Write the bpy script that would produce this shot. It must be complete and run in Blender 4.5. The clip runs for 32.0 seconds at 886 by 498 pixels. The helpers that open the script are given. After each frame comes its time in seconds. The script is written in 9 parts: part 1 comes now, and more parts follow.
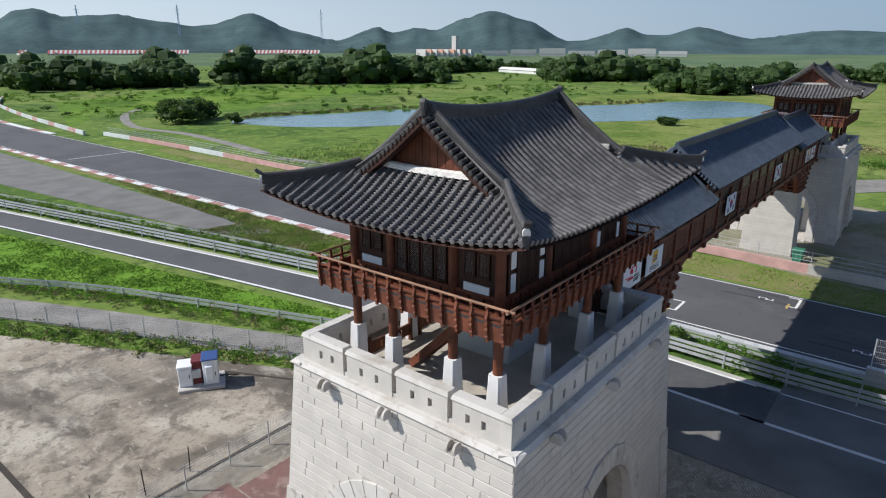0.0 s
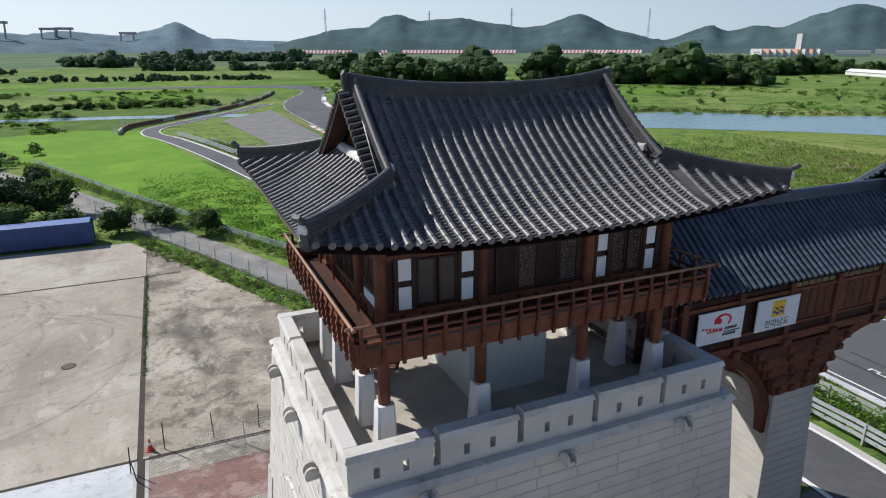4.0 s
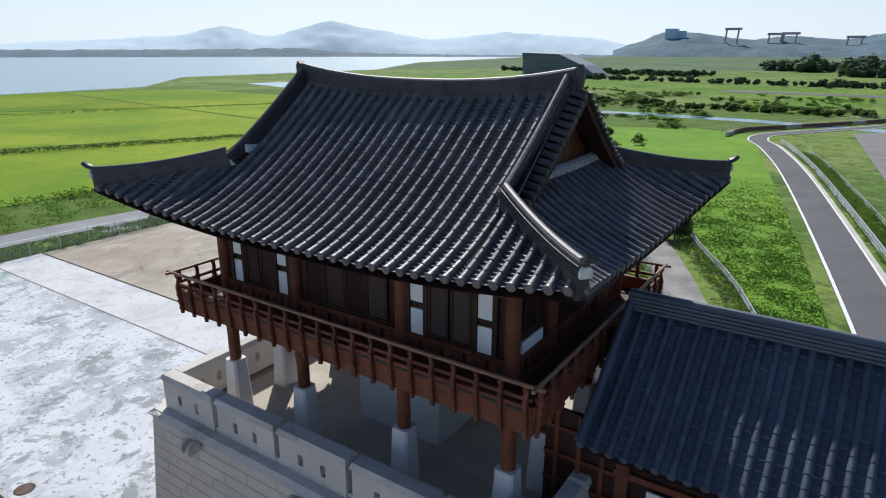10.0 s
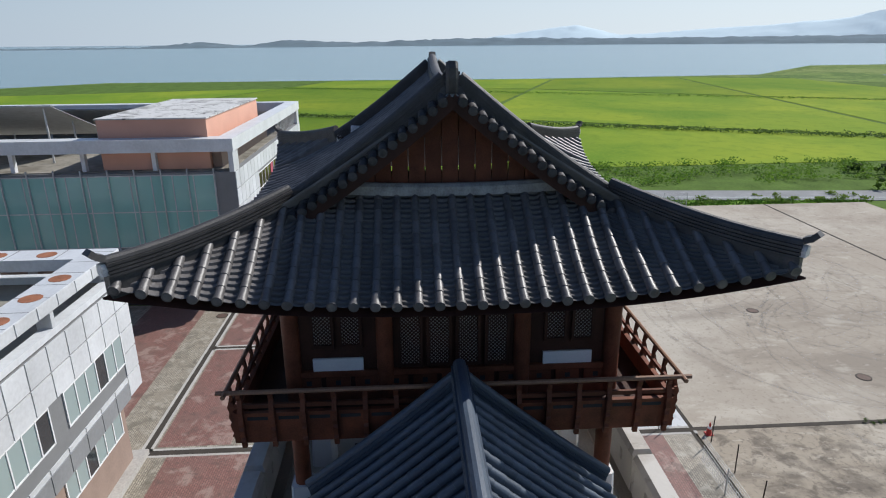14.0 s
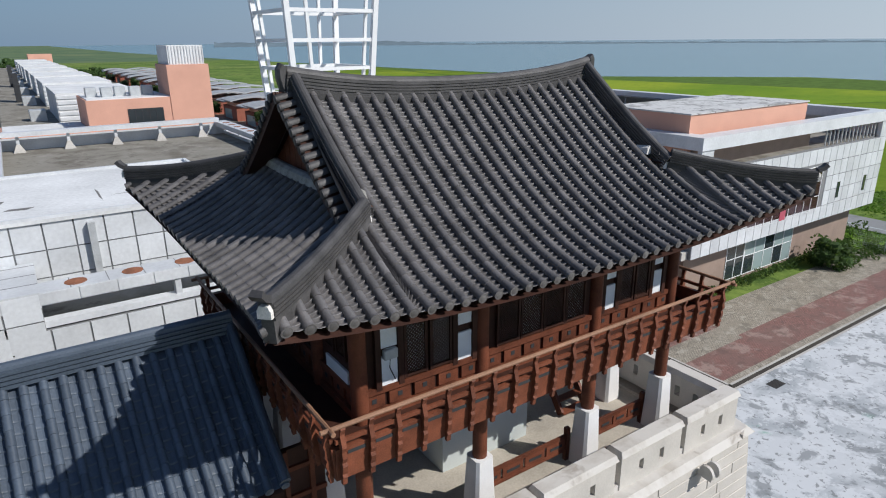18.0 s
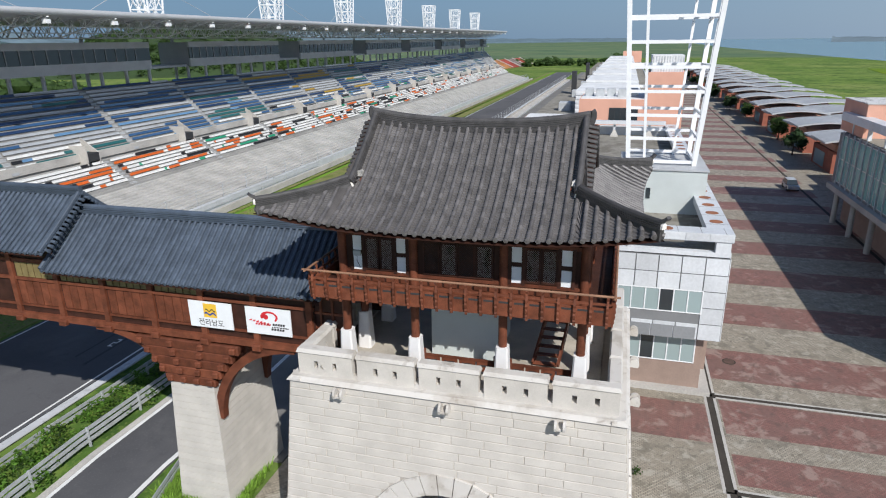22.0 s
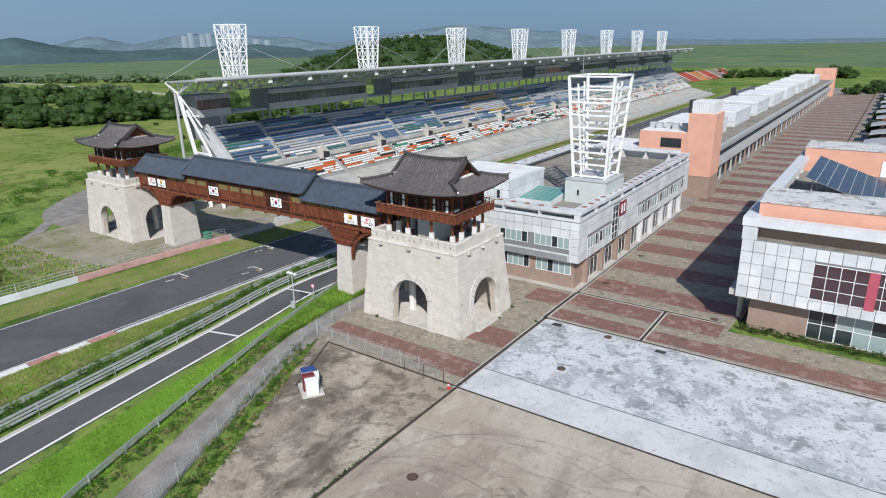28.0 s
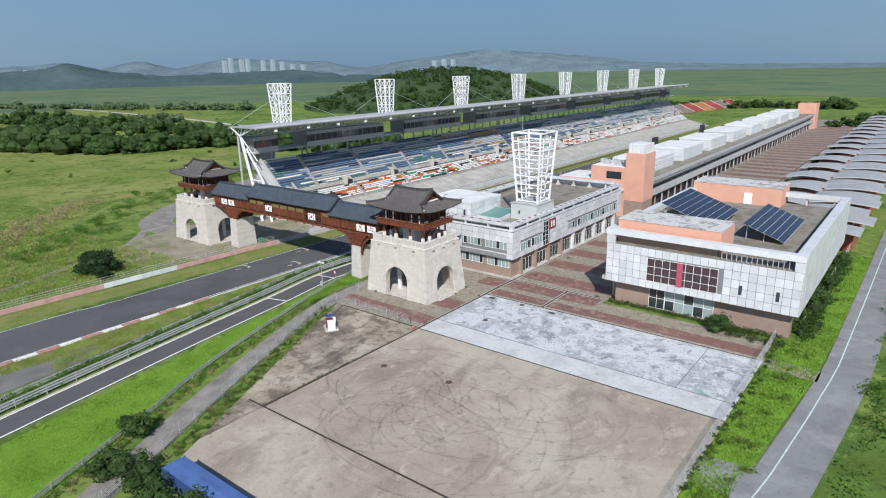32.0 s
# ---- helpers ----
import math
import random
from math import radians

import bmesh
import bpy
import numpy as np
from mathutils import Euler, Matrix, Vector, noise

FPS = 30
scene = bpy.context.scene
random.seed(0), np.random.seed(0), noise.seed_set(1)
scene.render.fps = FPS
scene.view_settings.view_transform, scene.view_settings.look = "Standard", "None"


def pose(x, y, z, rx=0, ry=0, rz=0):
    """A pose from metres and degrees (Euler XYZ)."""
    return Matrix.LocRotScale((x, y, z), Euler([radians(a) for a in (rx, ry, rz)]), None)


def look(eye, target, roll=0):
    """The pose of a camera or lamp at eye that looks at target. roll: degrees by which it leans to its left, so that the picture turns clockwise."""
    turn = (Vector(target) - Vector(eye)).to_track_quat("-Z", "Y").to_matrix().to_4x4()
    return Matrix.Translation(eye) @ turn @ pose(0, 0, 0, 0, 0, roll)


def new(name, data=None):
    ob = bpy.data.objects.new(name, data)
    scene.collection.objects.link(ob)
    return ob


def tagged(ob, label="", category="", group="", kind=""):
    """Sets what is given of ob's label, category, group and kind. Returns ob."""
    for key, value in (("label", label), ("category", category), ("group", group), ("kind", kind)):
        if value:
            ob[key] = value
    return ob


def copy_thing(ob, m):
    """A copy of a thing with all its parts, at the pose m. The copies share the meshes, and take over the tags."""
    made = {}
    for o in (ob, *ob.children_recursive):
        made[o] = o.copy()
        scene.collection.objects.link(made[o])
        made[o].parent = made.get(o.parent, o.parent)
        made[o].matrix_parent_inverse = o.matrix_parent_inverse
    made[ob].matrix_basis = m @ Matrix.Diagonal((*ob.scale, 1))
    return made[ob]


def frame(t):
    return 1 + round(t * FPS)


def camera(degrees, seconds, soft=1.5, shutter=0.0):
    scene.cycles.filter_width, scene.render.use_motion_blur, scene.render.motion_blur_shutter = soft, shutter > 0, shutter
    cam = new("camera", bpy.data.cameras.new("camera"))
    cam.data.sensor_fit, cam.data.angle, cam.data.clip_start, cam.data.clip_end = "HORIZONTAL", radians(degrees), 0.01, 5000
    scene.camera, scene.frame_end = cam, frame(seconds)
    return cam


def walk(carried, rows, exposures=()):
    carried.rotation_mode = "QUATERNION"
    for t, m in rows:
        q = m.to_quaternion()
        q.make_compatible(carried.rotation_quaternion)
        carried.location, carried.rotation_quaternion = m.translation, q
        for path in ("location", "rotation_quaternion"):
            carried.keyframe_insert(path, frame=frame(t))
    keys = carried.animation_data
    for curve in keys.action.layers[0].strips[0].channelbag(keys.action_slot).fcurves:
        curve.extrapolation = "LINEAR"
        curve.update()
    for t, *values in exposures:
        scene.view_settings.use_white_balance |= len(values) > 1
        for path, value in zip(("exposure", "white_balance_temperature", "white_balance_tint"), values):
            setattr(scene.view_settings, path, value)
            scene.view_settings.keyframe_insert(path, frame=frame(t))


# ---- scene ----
EXPOSURES = [(0.0, 0.06), (3.5, 0.06), (6.0, 0.10), (12.0, 0.04), (15.5, -0.16), (17.5, -0.20), (21.0, -0.08), (25.0, -0.04), (32.0, 0.0)]
cam = camera(70.5, 32.0, soft=1.1)
# seconds, eye, target, roll
PATH = [
    (0, (-19.956, -13.105, 21.384), (-18.466, -11.921, 20.77), 0.1),
    (0.5, (-18.622, -13.655, 21.169), (-17.208, -12.38, 20.555), 0.1),
    (1, (-17.409, -14.24, 21.079), (-16.071, -12.886, 20.466), 0.0),
    (1.5, (-16.126, -14.82, 20.995), (-14.866, -13.394, 20.38), -0.1),
    (2, (-14.78, -15.372, 20.876), (-13.61, -13.871, 20.262), -0.2),
    (2.5, (-13.487, -15.986, 20.75), (-12.416, -14.412, 20.137), -0.2),
    (3, (-12.096, -16.535, 20.622), (-11.126, -14.897, 20.012), -0.1),
    (3.5, (-10.661, -17.068, 20.524), (-9.794, -15.373, 19.913), -0.1),
    (5.5, (-4.423, -18.144, 20.293), (-3.996, -16.288, 19.681), 0.0),
    (6, (-2.78, -18.183, 20.265), (-2.499, -16.299, 19.657), -0.1),
    (6.5, (-1.161, -18.113, 20.306), (-1.058, -16.213, 19.692), -0.2),
    (7, (0.509, -17.94, 20.25), (0.438, -16.036, 19.641), -0.3),
    (7.5, (2.149, -17.608, 20.194), (1.921, -15.714, 19.594), -0.2),
    (8, (3.795, -17.183, 20.181), (3.412, -15.314, 19.581), -0.2),
    (8.5, (5.465, -16.627, 20.161), (4.922, -14.798, 19.559), -0.1),
    (9, (7.123, -15.846, 20.198), (6.396, -14.084, 19.591), -0.3),
    (9.5, (8.667, -14.938, 20.187), (7.766, -13.259, 19.579), -0.2),
    (10, (10.088, -13.862, 20.121), (9.02, -12.282, 19.519), 0.1),
    (10.5, (11.466, -12.656, 20.148), (10.235, -11.203, 19.538), -0.0),
    (11, (12.698, -11.327, 20.19), (11.332, -10.004, 19.57), -0.2),
    (11.5, (13.721, -9.782, 20.193), (12.235, -8.599, 19.566), -0.4),
    (12, (14.73, -8.242, 20.189), (13.135, -7.21, 19.563), -0.4),
    (12.5, (15.456, -6.473, 20.192), (13.743, -5.651, 19.566), -0.5),
    (13, (16.045, -4.625, 20.278), (14.236, -4.055, 19.641), -0.6),
    (13.5, (16.037, -2.779, 20.183), (14.169, -2.447, 19.551), -0.6),
    (15.5, (14.674, 5.279, 20.23), (12.874, 4.686, 19.591), -0.2),
    (16, (13.745, 7.081, 20.171), (12.038, 6.25, 19.543), 0.0),
    (16.5, (12.787, 8.762, 20.248), (11.221, 7.695, 19.608), -0.1),
    (17, (11.667, 10.185, 20.218), (10.265, 8.906, 19.586), -0.6),
    (17.5, (10.451, 11.468, 20.225), (9.215, 10.027, 19.594), -0.4),
    (18, (9.156, 12.755, 20.27), (8.093, 11.185, 19.635), -0.5),
    (19, (6.178, 15.344, 20.494), (5.516, 13.569, 19.854), -0.6),
    (19.5, (4.502, 16.586, 20.696), (4.097, 14.737, 20.05), -0.4),
    (20, (2.744, 17.791, 20.833), (2.569, 15.903, 20.196), -0.6),
    (20.5, (0.863, 19.158, 21.056), (0.885, 17.26, 20.424), -0.7),
    (21, (-1.253, 20.631, 21.378), (-1.042, 18.747, 20.741), -0.7),
    (21.5, (-3.405, 22.333, 21.788), (-3.02, 20.476, 21.154), -0.9),
    (22, (-5.523, 24.49, 22.371), (-5.001, 22.666, 21.738), -0.8),
    (22.5, (-7.926, 26.75, 23.05), (-7.277, 24.968, 22.414), -1.0),
    (23, (-10.506, 29.242, 23.837), (-9.779, 27.491, 23.2), -1.0),
    (23.5, (-13.129, 31.935, 24.533), (-12.34, 30.209, 23.902), -1.1),
    (24, (-15.875, 34.604, 25.289), (-15.025, 32.905, 24.663), -1.1),
    (24.5, (-18.932, 37.578, 26.102), (-18.02, 35.91, 25.479), -0.9),
    (25, (-22.199, 40.545, 26.963), (-21.237, 38.905, 26.343), -1.0),
    (25.5, (-25.561, 43.586, 27.959), (-24.555, 41.973, 27.338), -1.0),
    (27.5, (-39.22, 55.592, 31.277), (-38.131, 54.036, 30.651), -1.0),
    (28, (-42.983, 58.771, 31.894), (-41.878, 57.224, 31.271), -1.1),
    (28.5, (-46.672, 62.015, 32.74), (-45.557, 60.478, 32.114), -1.0),
    (29, (-50.435, 65.233, 33.674), (-49.308, 63.704, 33.048), -1.0),
    (29.5, (-54.221, 68.291, 34.601), (-53.081, 66.771, 33.978), -1.1),
    (30, (-58.044, 71.566, 35.587), (-56.891, 70.052, 34.973), -1.2),
    (30.5, (-61.806, 74.869, 36.837), (-60.646, 73.357, 36.231), -1.0),
    (31, (-65.785, 78.32, 38.134), (-64.615, 76.811, 37.538), -0.9),
    (31.5, (-69.793, 81.66, 39.349), (-68.613, 80.153, 38.768), -0.9),
    (32, (-73.7, 84.905, 40.323), (-72.509, 83.398, 39.765), -1.1),
]
walk(cam, [(t, look(eye, target, roll)) for t, eye, target, roll in PATH], exposures=EXPOSURES)

# ---- daylight: late-summer sun over a hazy sky ----
SUN = Vector((-0.461, 0.602, 0.652)).normalized()
sun = new("sun", bpy.data.lights.new("sun", "SUN"))
sun.data.energy, sun.data.angle, sun.data.color = 5.0, radians(0.6), (1.0, 0.97, 0.93)
sun.matrix_world = look(SUN * 300, (0, 0, 0))
world = bpy.data.worlds.new("sky")
scene.world = world
world.use_nodes = True
wn, wl = world.node_tree.nodes, world.node_tree.links
sky = wn.new("ShaderNodeTexSky")
sky.sky_type, sky.sun_disc = "NISHITA", False
sky.sun_elevation, sky.sun_rotation = math.asin(SUN.z), math.atan2(SUN.x, SUN.y)
sky.air_density, sky.dust_density, sky.ozone_density, sky.altitude = 1.0, 0.8, 3.0, 20
wn["Background"].inputs[1].default_value = 0.078
# a milky veil near the horizon, brighter on the sun's side
way, split = wn.new("ShaderNodeTexCoord"), wn.new("ShaderNodeSeparateXYZ")
side, side_fac, low_fac = wn.new("ShaderNodeVectorMath"), wn.new("ShaderNodeMapRange"), wn.new("ShaderNodeMapRange")
side.operation, side.inputs[1].default_value = "DOT_PRODUCT", (SUN.x, SUN.y, 0)
side_fac.inputs[1].default_value, side_fac.inputs[2].default_value = -0.75, 0.75
low_fac.inputs[1].default_value, low_fac.inputs[2].default_value, low_fac.inputs[3].default_value, low_fac.inputs[4].default_value = 0.0, 0.5, 0.85, 0.05
veil, air, tint = wn.new("ShaderNodeMix"), wn.new("ShaderNodeMix"), wn.new("ShaderNodeMix")
for m in (veil, air, tint):
    m.data_type = "RGBA"
tint.blend_type = "MULTIPLY"
tint.inputs[0].default_value, tint.inputs[7].default_value = 1.0, (0.68, 0.90, 1.16, 1)
veil.inputs[6].default_value, veil.inputs[7].default_value = (2.15, 3.6, 5.6, 1), (11.0, 12.2, 13.3, 1)
wl.new(way.outputs["Generated"], side.inputs[0])
wl.new(way.outputs["Generated"], split.inputs[0])
wl.new(side.outputs["Value"], side_fac.inputs[0])
wl.new(split.outputs["Z"], low_fac.inputs[0])
wl.new(side_fac.outputs[0], veil.inputs[0])
wl.new(sky.outputs[0], tint.inputs[6])
wl.new(low_fac.outputs[0], air.inputs[0])
wl.new(tint.outputs[2], air.inputs[6])
wl.new(veil.outputs[2], air.inputs[7])
wl.new(air.outputs[2], wn["Background"].inputs[0])


# ---- materials ----
def mat(name, base, rough=0.7, var=0.25, scale=1.5, fine=18.0, bump=0.15, metal=0.0, tint=None, spec=0.5, island=0.0):
    """Base colour with blotches at two scales, fine relief, and some change from piece to piece."""
    m = bpy.data.materials.new(name)
    m.use_nodes = True
    n, l = m.node_tree.nodes, m.node_tree.links
    p = n["Principled BSDF"]
    p.inputs["Roughness"].default_value, p.inputs["Metallic"].default_value = rough, metal
    p.inputs["Specular IOR Level"].default_value = spec
    geo = n.new("ShaderNodeNewGeometry")
    big, small = n.new("ShaderNodeTexNoise"), n.new("ShaderNodeTexNoise")
    big.inputs["Scale"].default_value, small.inputs["Scale"].default_value = scale, fine
    big.inputs["Detail"].default_value, small.inputs["Detail"].default_value = 6, 4
    for t in (big, small):
        l.new(geo.outputs["Position"], t.inputs["Vector"])
    ramp = n.new("ShaderNodeValToRGB")
    lo = [c * (1 - var) for c in base]
    hi = [min(1, c * (1 + var)) for c in (tint or base)]
    ramp.color_ramp.elements[0].position, ramp.color_ramp.elements[1].position = 0.3, 0.7
    ramp.color_ramp.elements[0].color, ramp.color_ramp.elements[1].color = (*lo, 1), (*hi, 1)
    mix = n.new("ShaderNodeMath")
    mix.operation = "MULTIPLY_ADD"
    mix.inputs[1].default_value = 0.4
    l.new(small.outputs["Fac"], mix.inputs[0])
    half = n.new("ShaderNodeMath")
    half.operation = "MULTIPLY"
    half.inputs[1].default_value = 0.6
    l.new(big.outputs["Fac"], half.inputs[0])
    l.new(half.outputs[0], mix.inputs[2])
    l.new(mix.outputs[0], ramp.inputs[0])
    out = ramp.outputs[0]
    if island:
        info = n.new("ShaderNodeObjectInfo")
        add = n.new("ShaderNodeMath")
        add.operation = "ADD"
        l.new(info.outputs["Random"], add.inputs[0])
        l.new(geo.outputs["Random Per Island"], add.inputs[1])
        fr = n.new("ShaderNodeMath")
        fr.operation = "FRACT"
        l.new(add.outputs[0], fr.inputs[0])
        mr = n.new("ShaderNodeMapRange")
        mr.inputs[3].default_value, mr.inputs[4].default_value = 1 - island, 1 + island
        l.new(fr.outputs[0], mr.inputs[0])
        mul = n.new("ShaderNodeMix")
        mul.data_type, mul.blend_type = "RGBA", "MULTIPLY"
        mul.inputs[0].default_value = 1
        l.new(out, mul.inputs[6])
        l.new(mr.outputs[0], mul.inputs[7])
        out = mul.outputs[2]
    l.new(out, p.inputs["Base Color"])
    if bump:
        b = n.new("ShaderNodeBump")
        b.inputs["Strength"].default_value, b.inputs["Distance"].default_value = bump, 0.05
        l.new(mix.outputs[0], b.inputs["Height"])
        l.new(b.outputs[0], p.inputs["Normal"])
    return m


ROOF_TILE = mat("charcoal_tile", (0.112, 0.105, 0.104), 0.46, 0.38, 2.0, 30, 0.3, island=0.24, spec=0.65)
RIDGE_TILE = mat("ridge_tile", (0.058, 0.055, 0.055), 0.55, 0.45, 3.0, 30, 0.35, island=0.25)
BLUE_TILE = mat("blue_grey_tile", (0.066, 0.086, 0.116), 0.42, 0.3, 1.0, 25, 0.2, island=0.16)
MORTAR = mat("lime_mortar", (0.70, 0.67, 0.63), 0.9, 0.35, 6.0, 40, 0.4)
WOOD = mat("red_brown_timber", (0.145, 0.046, 0.024), 0.6, 0.5, 2.5, 40, 0.35, island=0.22, spec=0.3)
DARK_WOOD = mat("dark_timber", (0.046, 0.018, 0.012), 0.6, 0.45, 2.5, 40, 0.35, island=0.2, spec=0.3)
LATTICE = mat("lattice_paper", (0.50, 0.485, 0.46), 0.8, 0.15, 4, 40, 0.05)
WHITE = mat("white_plaster", (0.78, 0.80, 0.82), 0.7, 0.06, 3, 30, 0.05)
GRANITE = mat("pale_granite", (0.535, 0.505, 0.462), 0.85, 0.14, 1.1, 30, 0.25, island=0.035)
GRANITE_CAP = None
COL_STONE = mat("white_column_stone", (0.72, 0.71, 0.70), 0.8, 0.08, 2, 30, 0.1)
FLOOR_CON = mat("terrace_concrete", (0.42, 0.38, 0.32), 0.9, 0.25, 1.0, 20, 0.2)
GREY_WALL = mat("grey_panel", (0.50, 0.54, 0.53), 0.7, 0.08, 1, 20, 0.05)
ASPHALT = None
OLD_ASPHALT = mat("worn_asphalt", (0.165, 0.160, 0.152), 0.9, 0.35, 0.3, 12, 0.2)
CONCRETE = None
PALE_CON = mat("pale_concrete", (0.44, 0.42, 0.39), 0.9, 0.3, 0.3, 8, 0.15)
PATH_CON = mat("path_concrete", (0.23, 0.215, 0.195), 0.9, 0.5, 0.4, 6, 0.2)
PAINT_WHITE = mat("road_paint_white", (0.72, 0.72, 0.70), 0.6, 0.15, 1.5, 20, 0.05)
PAINT_RED = mat("kerb_paint_red", (0.42, 0.21, 0.19), 0.7, 0.35, 1.5, 20, 0.05)
PAINT_YELLOW = mat("road_paint_yellow", (0.50, 0.36, 0.10), 0.7, 0.2, 1.5, 20, 0.05)
PINK = mat("faded_pink_paint", (0.50, 0.30, 0.28), 0.8, 0.3, 0.6, 12, 0.1)
STEEL = mat("galvanised_steel", (0.50, 0.52, 0.53), 0.5, 0.18, 2, 20, 0.05, metal=0.3)
WHITE_STEEL = mat("white_painted_steel", (0.80, 0.81, 0.82), 0.45, 0.06, 1, 10, 0.03)
RUBBER = mat("dark_joint", (0.046, 0.038, 0.030), 0.95, 0.4, 1, 10, 0.2)
BLUE_PAINT = mat("container_blue", (0.035, 0.075, 0.22), 0.5, 0.2, 0.8, 12, 0.1)
SALMON = mat("salmon_render", (0.66, 0.36, 0.265), 0.8, 0.1, 0.4, 15, 0.08)
TILE_WHITE = mat("white_cladding", (0.60, 0.62, 0.64), 0.4, 0.16, 0.5, 6, 0.03, island=0.10)
CLAD_JOINT = mat("cladding_joint", (0.20, 0.205, 0.21), 0.8, 0.1, 1, 10, 0.0)
BASE_BRICK = mat("tan_brick_base", (0.30, 0.22, 0.18), 0.85, 0.15, 1.0, 14, 0.15)
ROOF_GREY = None
ROOF_WHITE = mat("white_roof_membrane", (0.68, 0.69, 0.69), 0.85, 0.2, 0.3, 5, 0.1)
# near-black: painted shade inside openings, also black screens and frames
DARK = mat("opening_shade_and_black", (0.03, 0.032, 0.035), 0.8, 0.2, 1, 10, 0.0)
METAL_ROOF = mat("grey_metal_roof", (0.42, 0.43, 0.44), 0.5, 0.12, 0.3, 6, 0.05)
RED_BRICK = mat("red_brick", (0.30, 0.10, 0.065), 0.85, 0.2, 1.0, 14, 0.15)
RED = mat("red_plastic", (0.50, 0.04, 0.03), 0.5, 0.15, 2, 15, 0.05)
YELLOW = mat("sign_yellow", (0.80, 0.50, 0.05), 0.5, 0.05, 2, 15, 0.0)
BLACK = mat("black_print", (0.02, 0.02, 0.022), 0.6, 0.1, 2, 15, 0.0)
SIGN_BLUE = mat("flag_blue", (0.02, 0.06, 0.30), 0.6, 0.05, 2, 15, 0.0)
GREY_CLAD = mat("grey_box_cladding", (0.24, 0.25, 0.26), 0.6, 0.15, 0.5, 8, 0.03)
LIGHT_CLAD = mat("light_grey_cladding", (0.42, 0.43, 0.44), 0.6, 0.12, 0.5, 8, 0.03)
SIGN_RED = mat("flag_red", (0.60, 0.02, 0.03), 0.6, 0.05, 2, 15, 0.0)


def glass(name, tintc, rough=0.08):
    m = bpy.data.materials.new(name)
    m.use_nodes = True
    p = m.node_tree.nodes["Principled BSDF"]
    p.inputs["Base Color"].default_value = (*tintc, 1)
    p.inputs["Roughness"].default_value = rough
    p.inputs["Specular IOR Level"].default_value = 0.9
    return m


GLASS_DARK = glass("dark_window_glass", (0.03, 0.04, 0.045))
GLASS_TEAL = glass("teal_window_glass", (0.22, 0.46, 0.43), 0.12)
SOLAR = glass("solar_cell_glass", (0.018, 0.024, 0.045), 0.15)


def patchy(name, base, layers, rough=0.9, bump=0.15, bricks=None, spec=0.3, stretch=(1, 1, 1), vary=0.0):
    """A weathered surface: patches of other colours, each (colour, scale, from, to, strength) of one noise, over the base."""
    m = bpy.data.materials.new(name)
    m.use_nodes = True
    n, l = m.node_tree.nodes, m.node_tree.links
    p = n["Principled BSDF"]
    p.inputs["Roughness"].default_value, p.inputs["Specular IOR Level"].default_value = rough, spec
    geo = n.new("ShaderNodeNewGeometry")
    rgb = n.new("ShaderNodeRGB")
    rgb.outputs[0].default_value = (*base, 1)
    out, last = rgb.outputs[0], None
    if bricks:
        size, dark, alt = bricks
        bt = n.new("ShaderNodeTexBrick")
        l.new(geo.outputs["Position"], bt.inputs["Vector"])
        bt.inputs["Color1"].default_value, bt.inputs["Color2"].default_value, bt.inputs["Mortar"].default_value = (*base, 1), (*alt, 1), (*dark, 1)
        bt.inputs["Scale"].default_value, bt.inputs["Mortar Size"].default_value = size, 0.04
        out = bt.outputs["Color"]
    for i, (c, scale, lo, hi, k) in enumerate(layers):
        t = n.new("ShaderNodeTexNoise")
        t.inputs["Scale"].default_value, t.inputs["Detail"].default_value, t.inputs["Roughness"].default_value, t.inputs["Distortion"].default_value = scale, 7, 0.62, 0.4
        off = n.new("ShaderNodeVectorMath")
        off.inputs[1].default_value = (37.0 * i, 11.0 * i, 5.0 * i)
        pull = n.new("ShaderNodeVectorMath")
        pull.operation, pull.inputs[1].default_value = "MULTIPLY", stretch if i % 2 else (1, 1, 1)
        l.new(geo.outputs["Position"], pull.inputs[0])
        l.new(pull.outputs[0], off.inputs[0])
        l.new(off.outputs[0], t.inputs["Vector"])
        mr = n.new("ShaderNodeMapRange")
        mr.inputs[1].default_value, mr.inputs[2].default_value, mr.inputs[4].default_value = lo, hi, k
        l.new(t.outputs["Fac"], mr.inputs[0])
        mx = n.new("ShaderNodeMix")
        mx.data_type = "RGBA"
        l.new(mr.outputs[0], mx.inputs[0])
        l.new(out, mx.inputs[6])
        mx.inputs[7].default_value = (*c, 1)
        out, last = mx.outputs[2], t
    if vary:
        info, mr, mul = n.new("ShaderNodeObjectInfo"), n.new("ShaderNodeMapRange"), n.new("ShaderNodeMix")
        mr.inputs[3].default_value, mr.inputs[4].default_value = 1 - vary, 1 + vary
        mul.data_type, mul.blend_type = "RGBA", "MULTIPLY"
        mul.inputs[0].default_value = 1
        l.new(info.outputs["Random"], mr.inputs[0])
        l.new(out, mul.inputs[6])
        l.new(mr.outputs[0], mul.inputs[7])
        out = mul.outputs[2]
    l.new(out, p.inputs["Base Color"])
    b = n.new("ShaderNodeBump")
    b.inputs["Strength"].default_value, b.inputs["Distance"].default_value = bump, 0.05
    l.new(last.outputs["Fac"], b.inputs["Height"])
    l.new(b.outputs[0], p.inputs["Normal"])
    return m


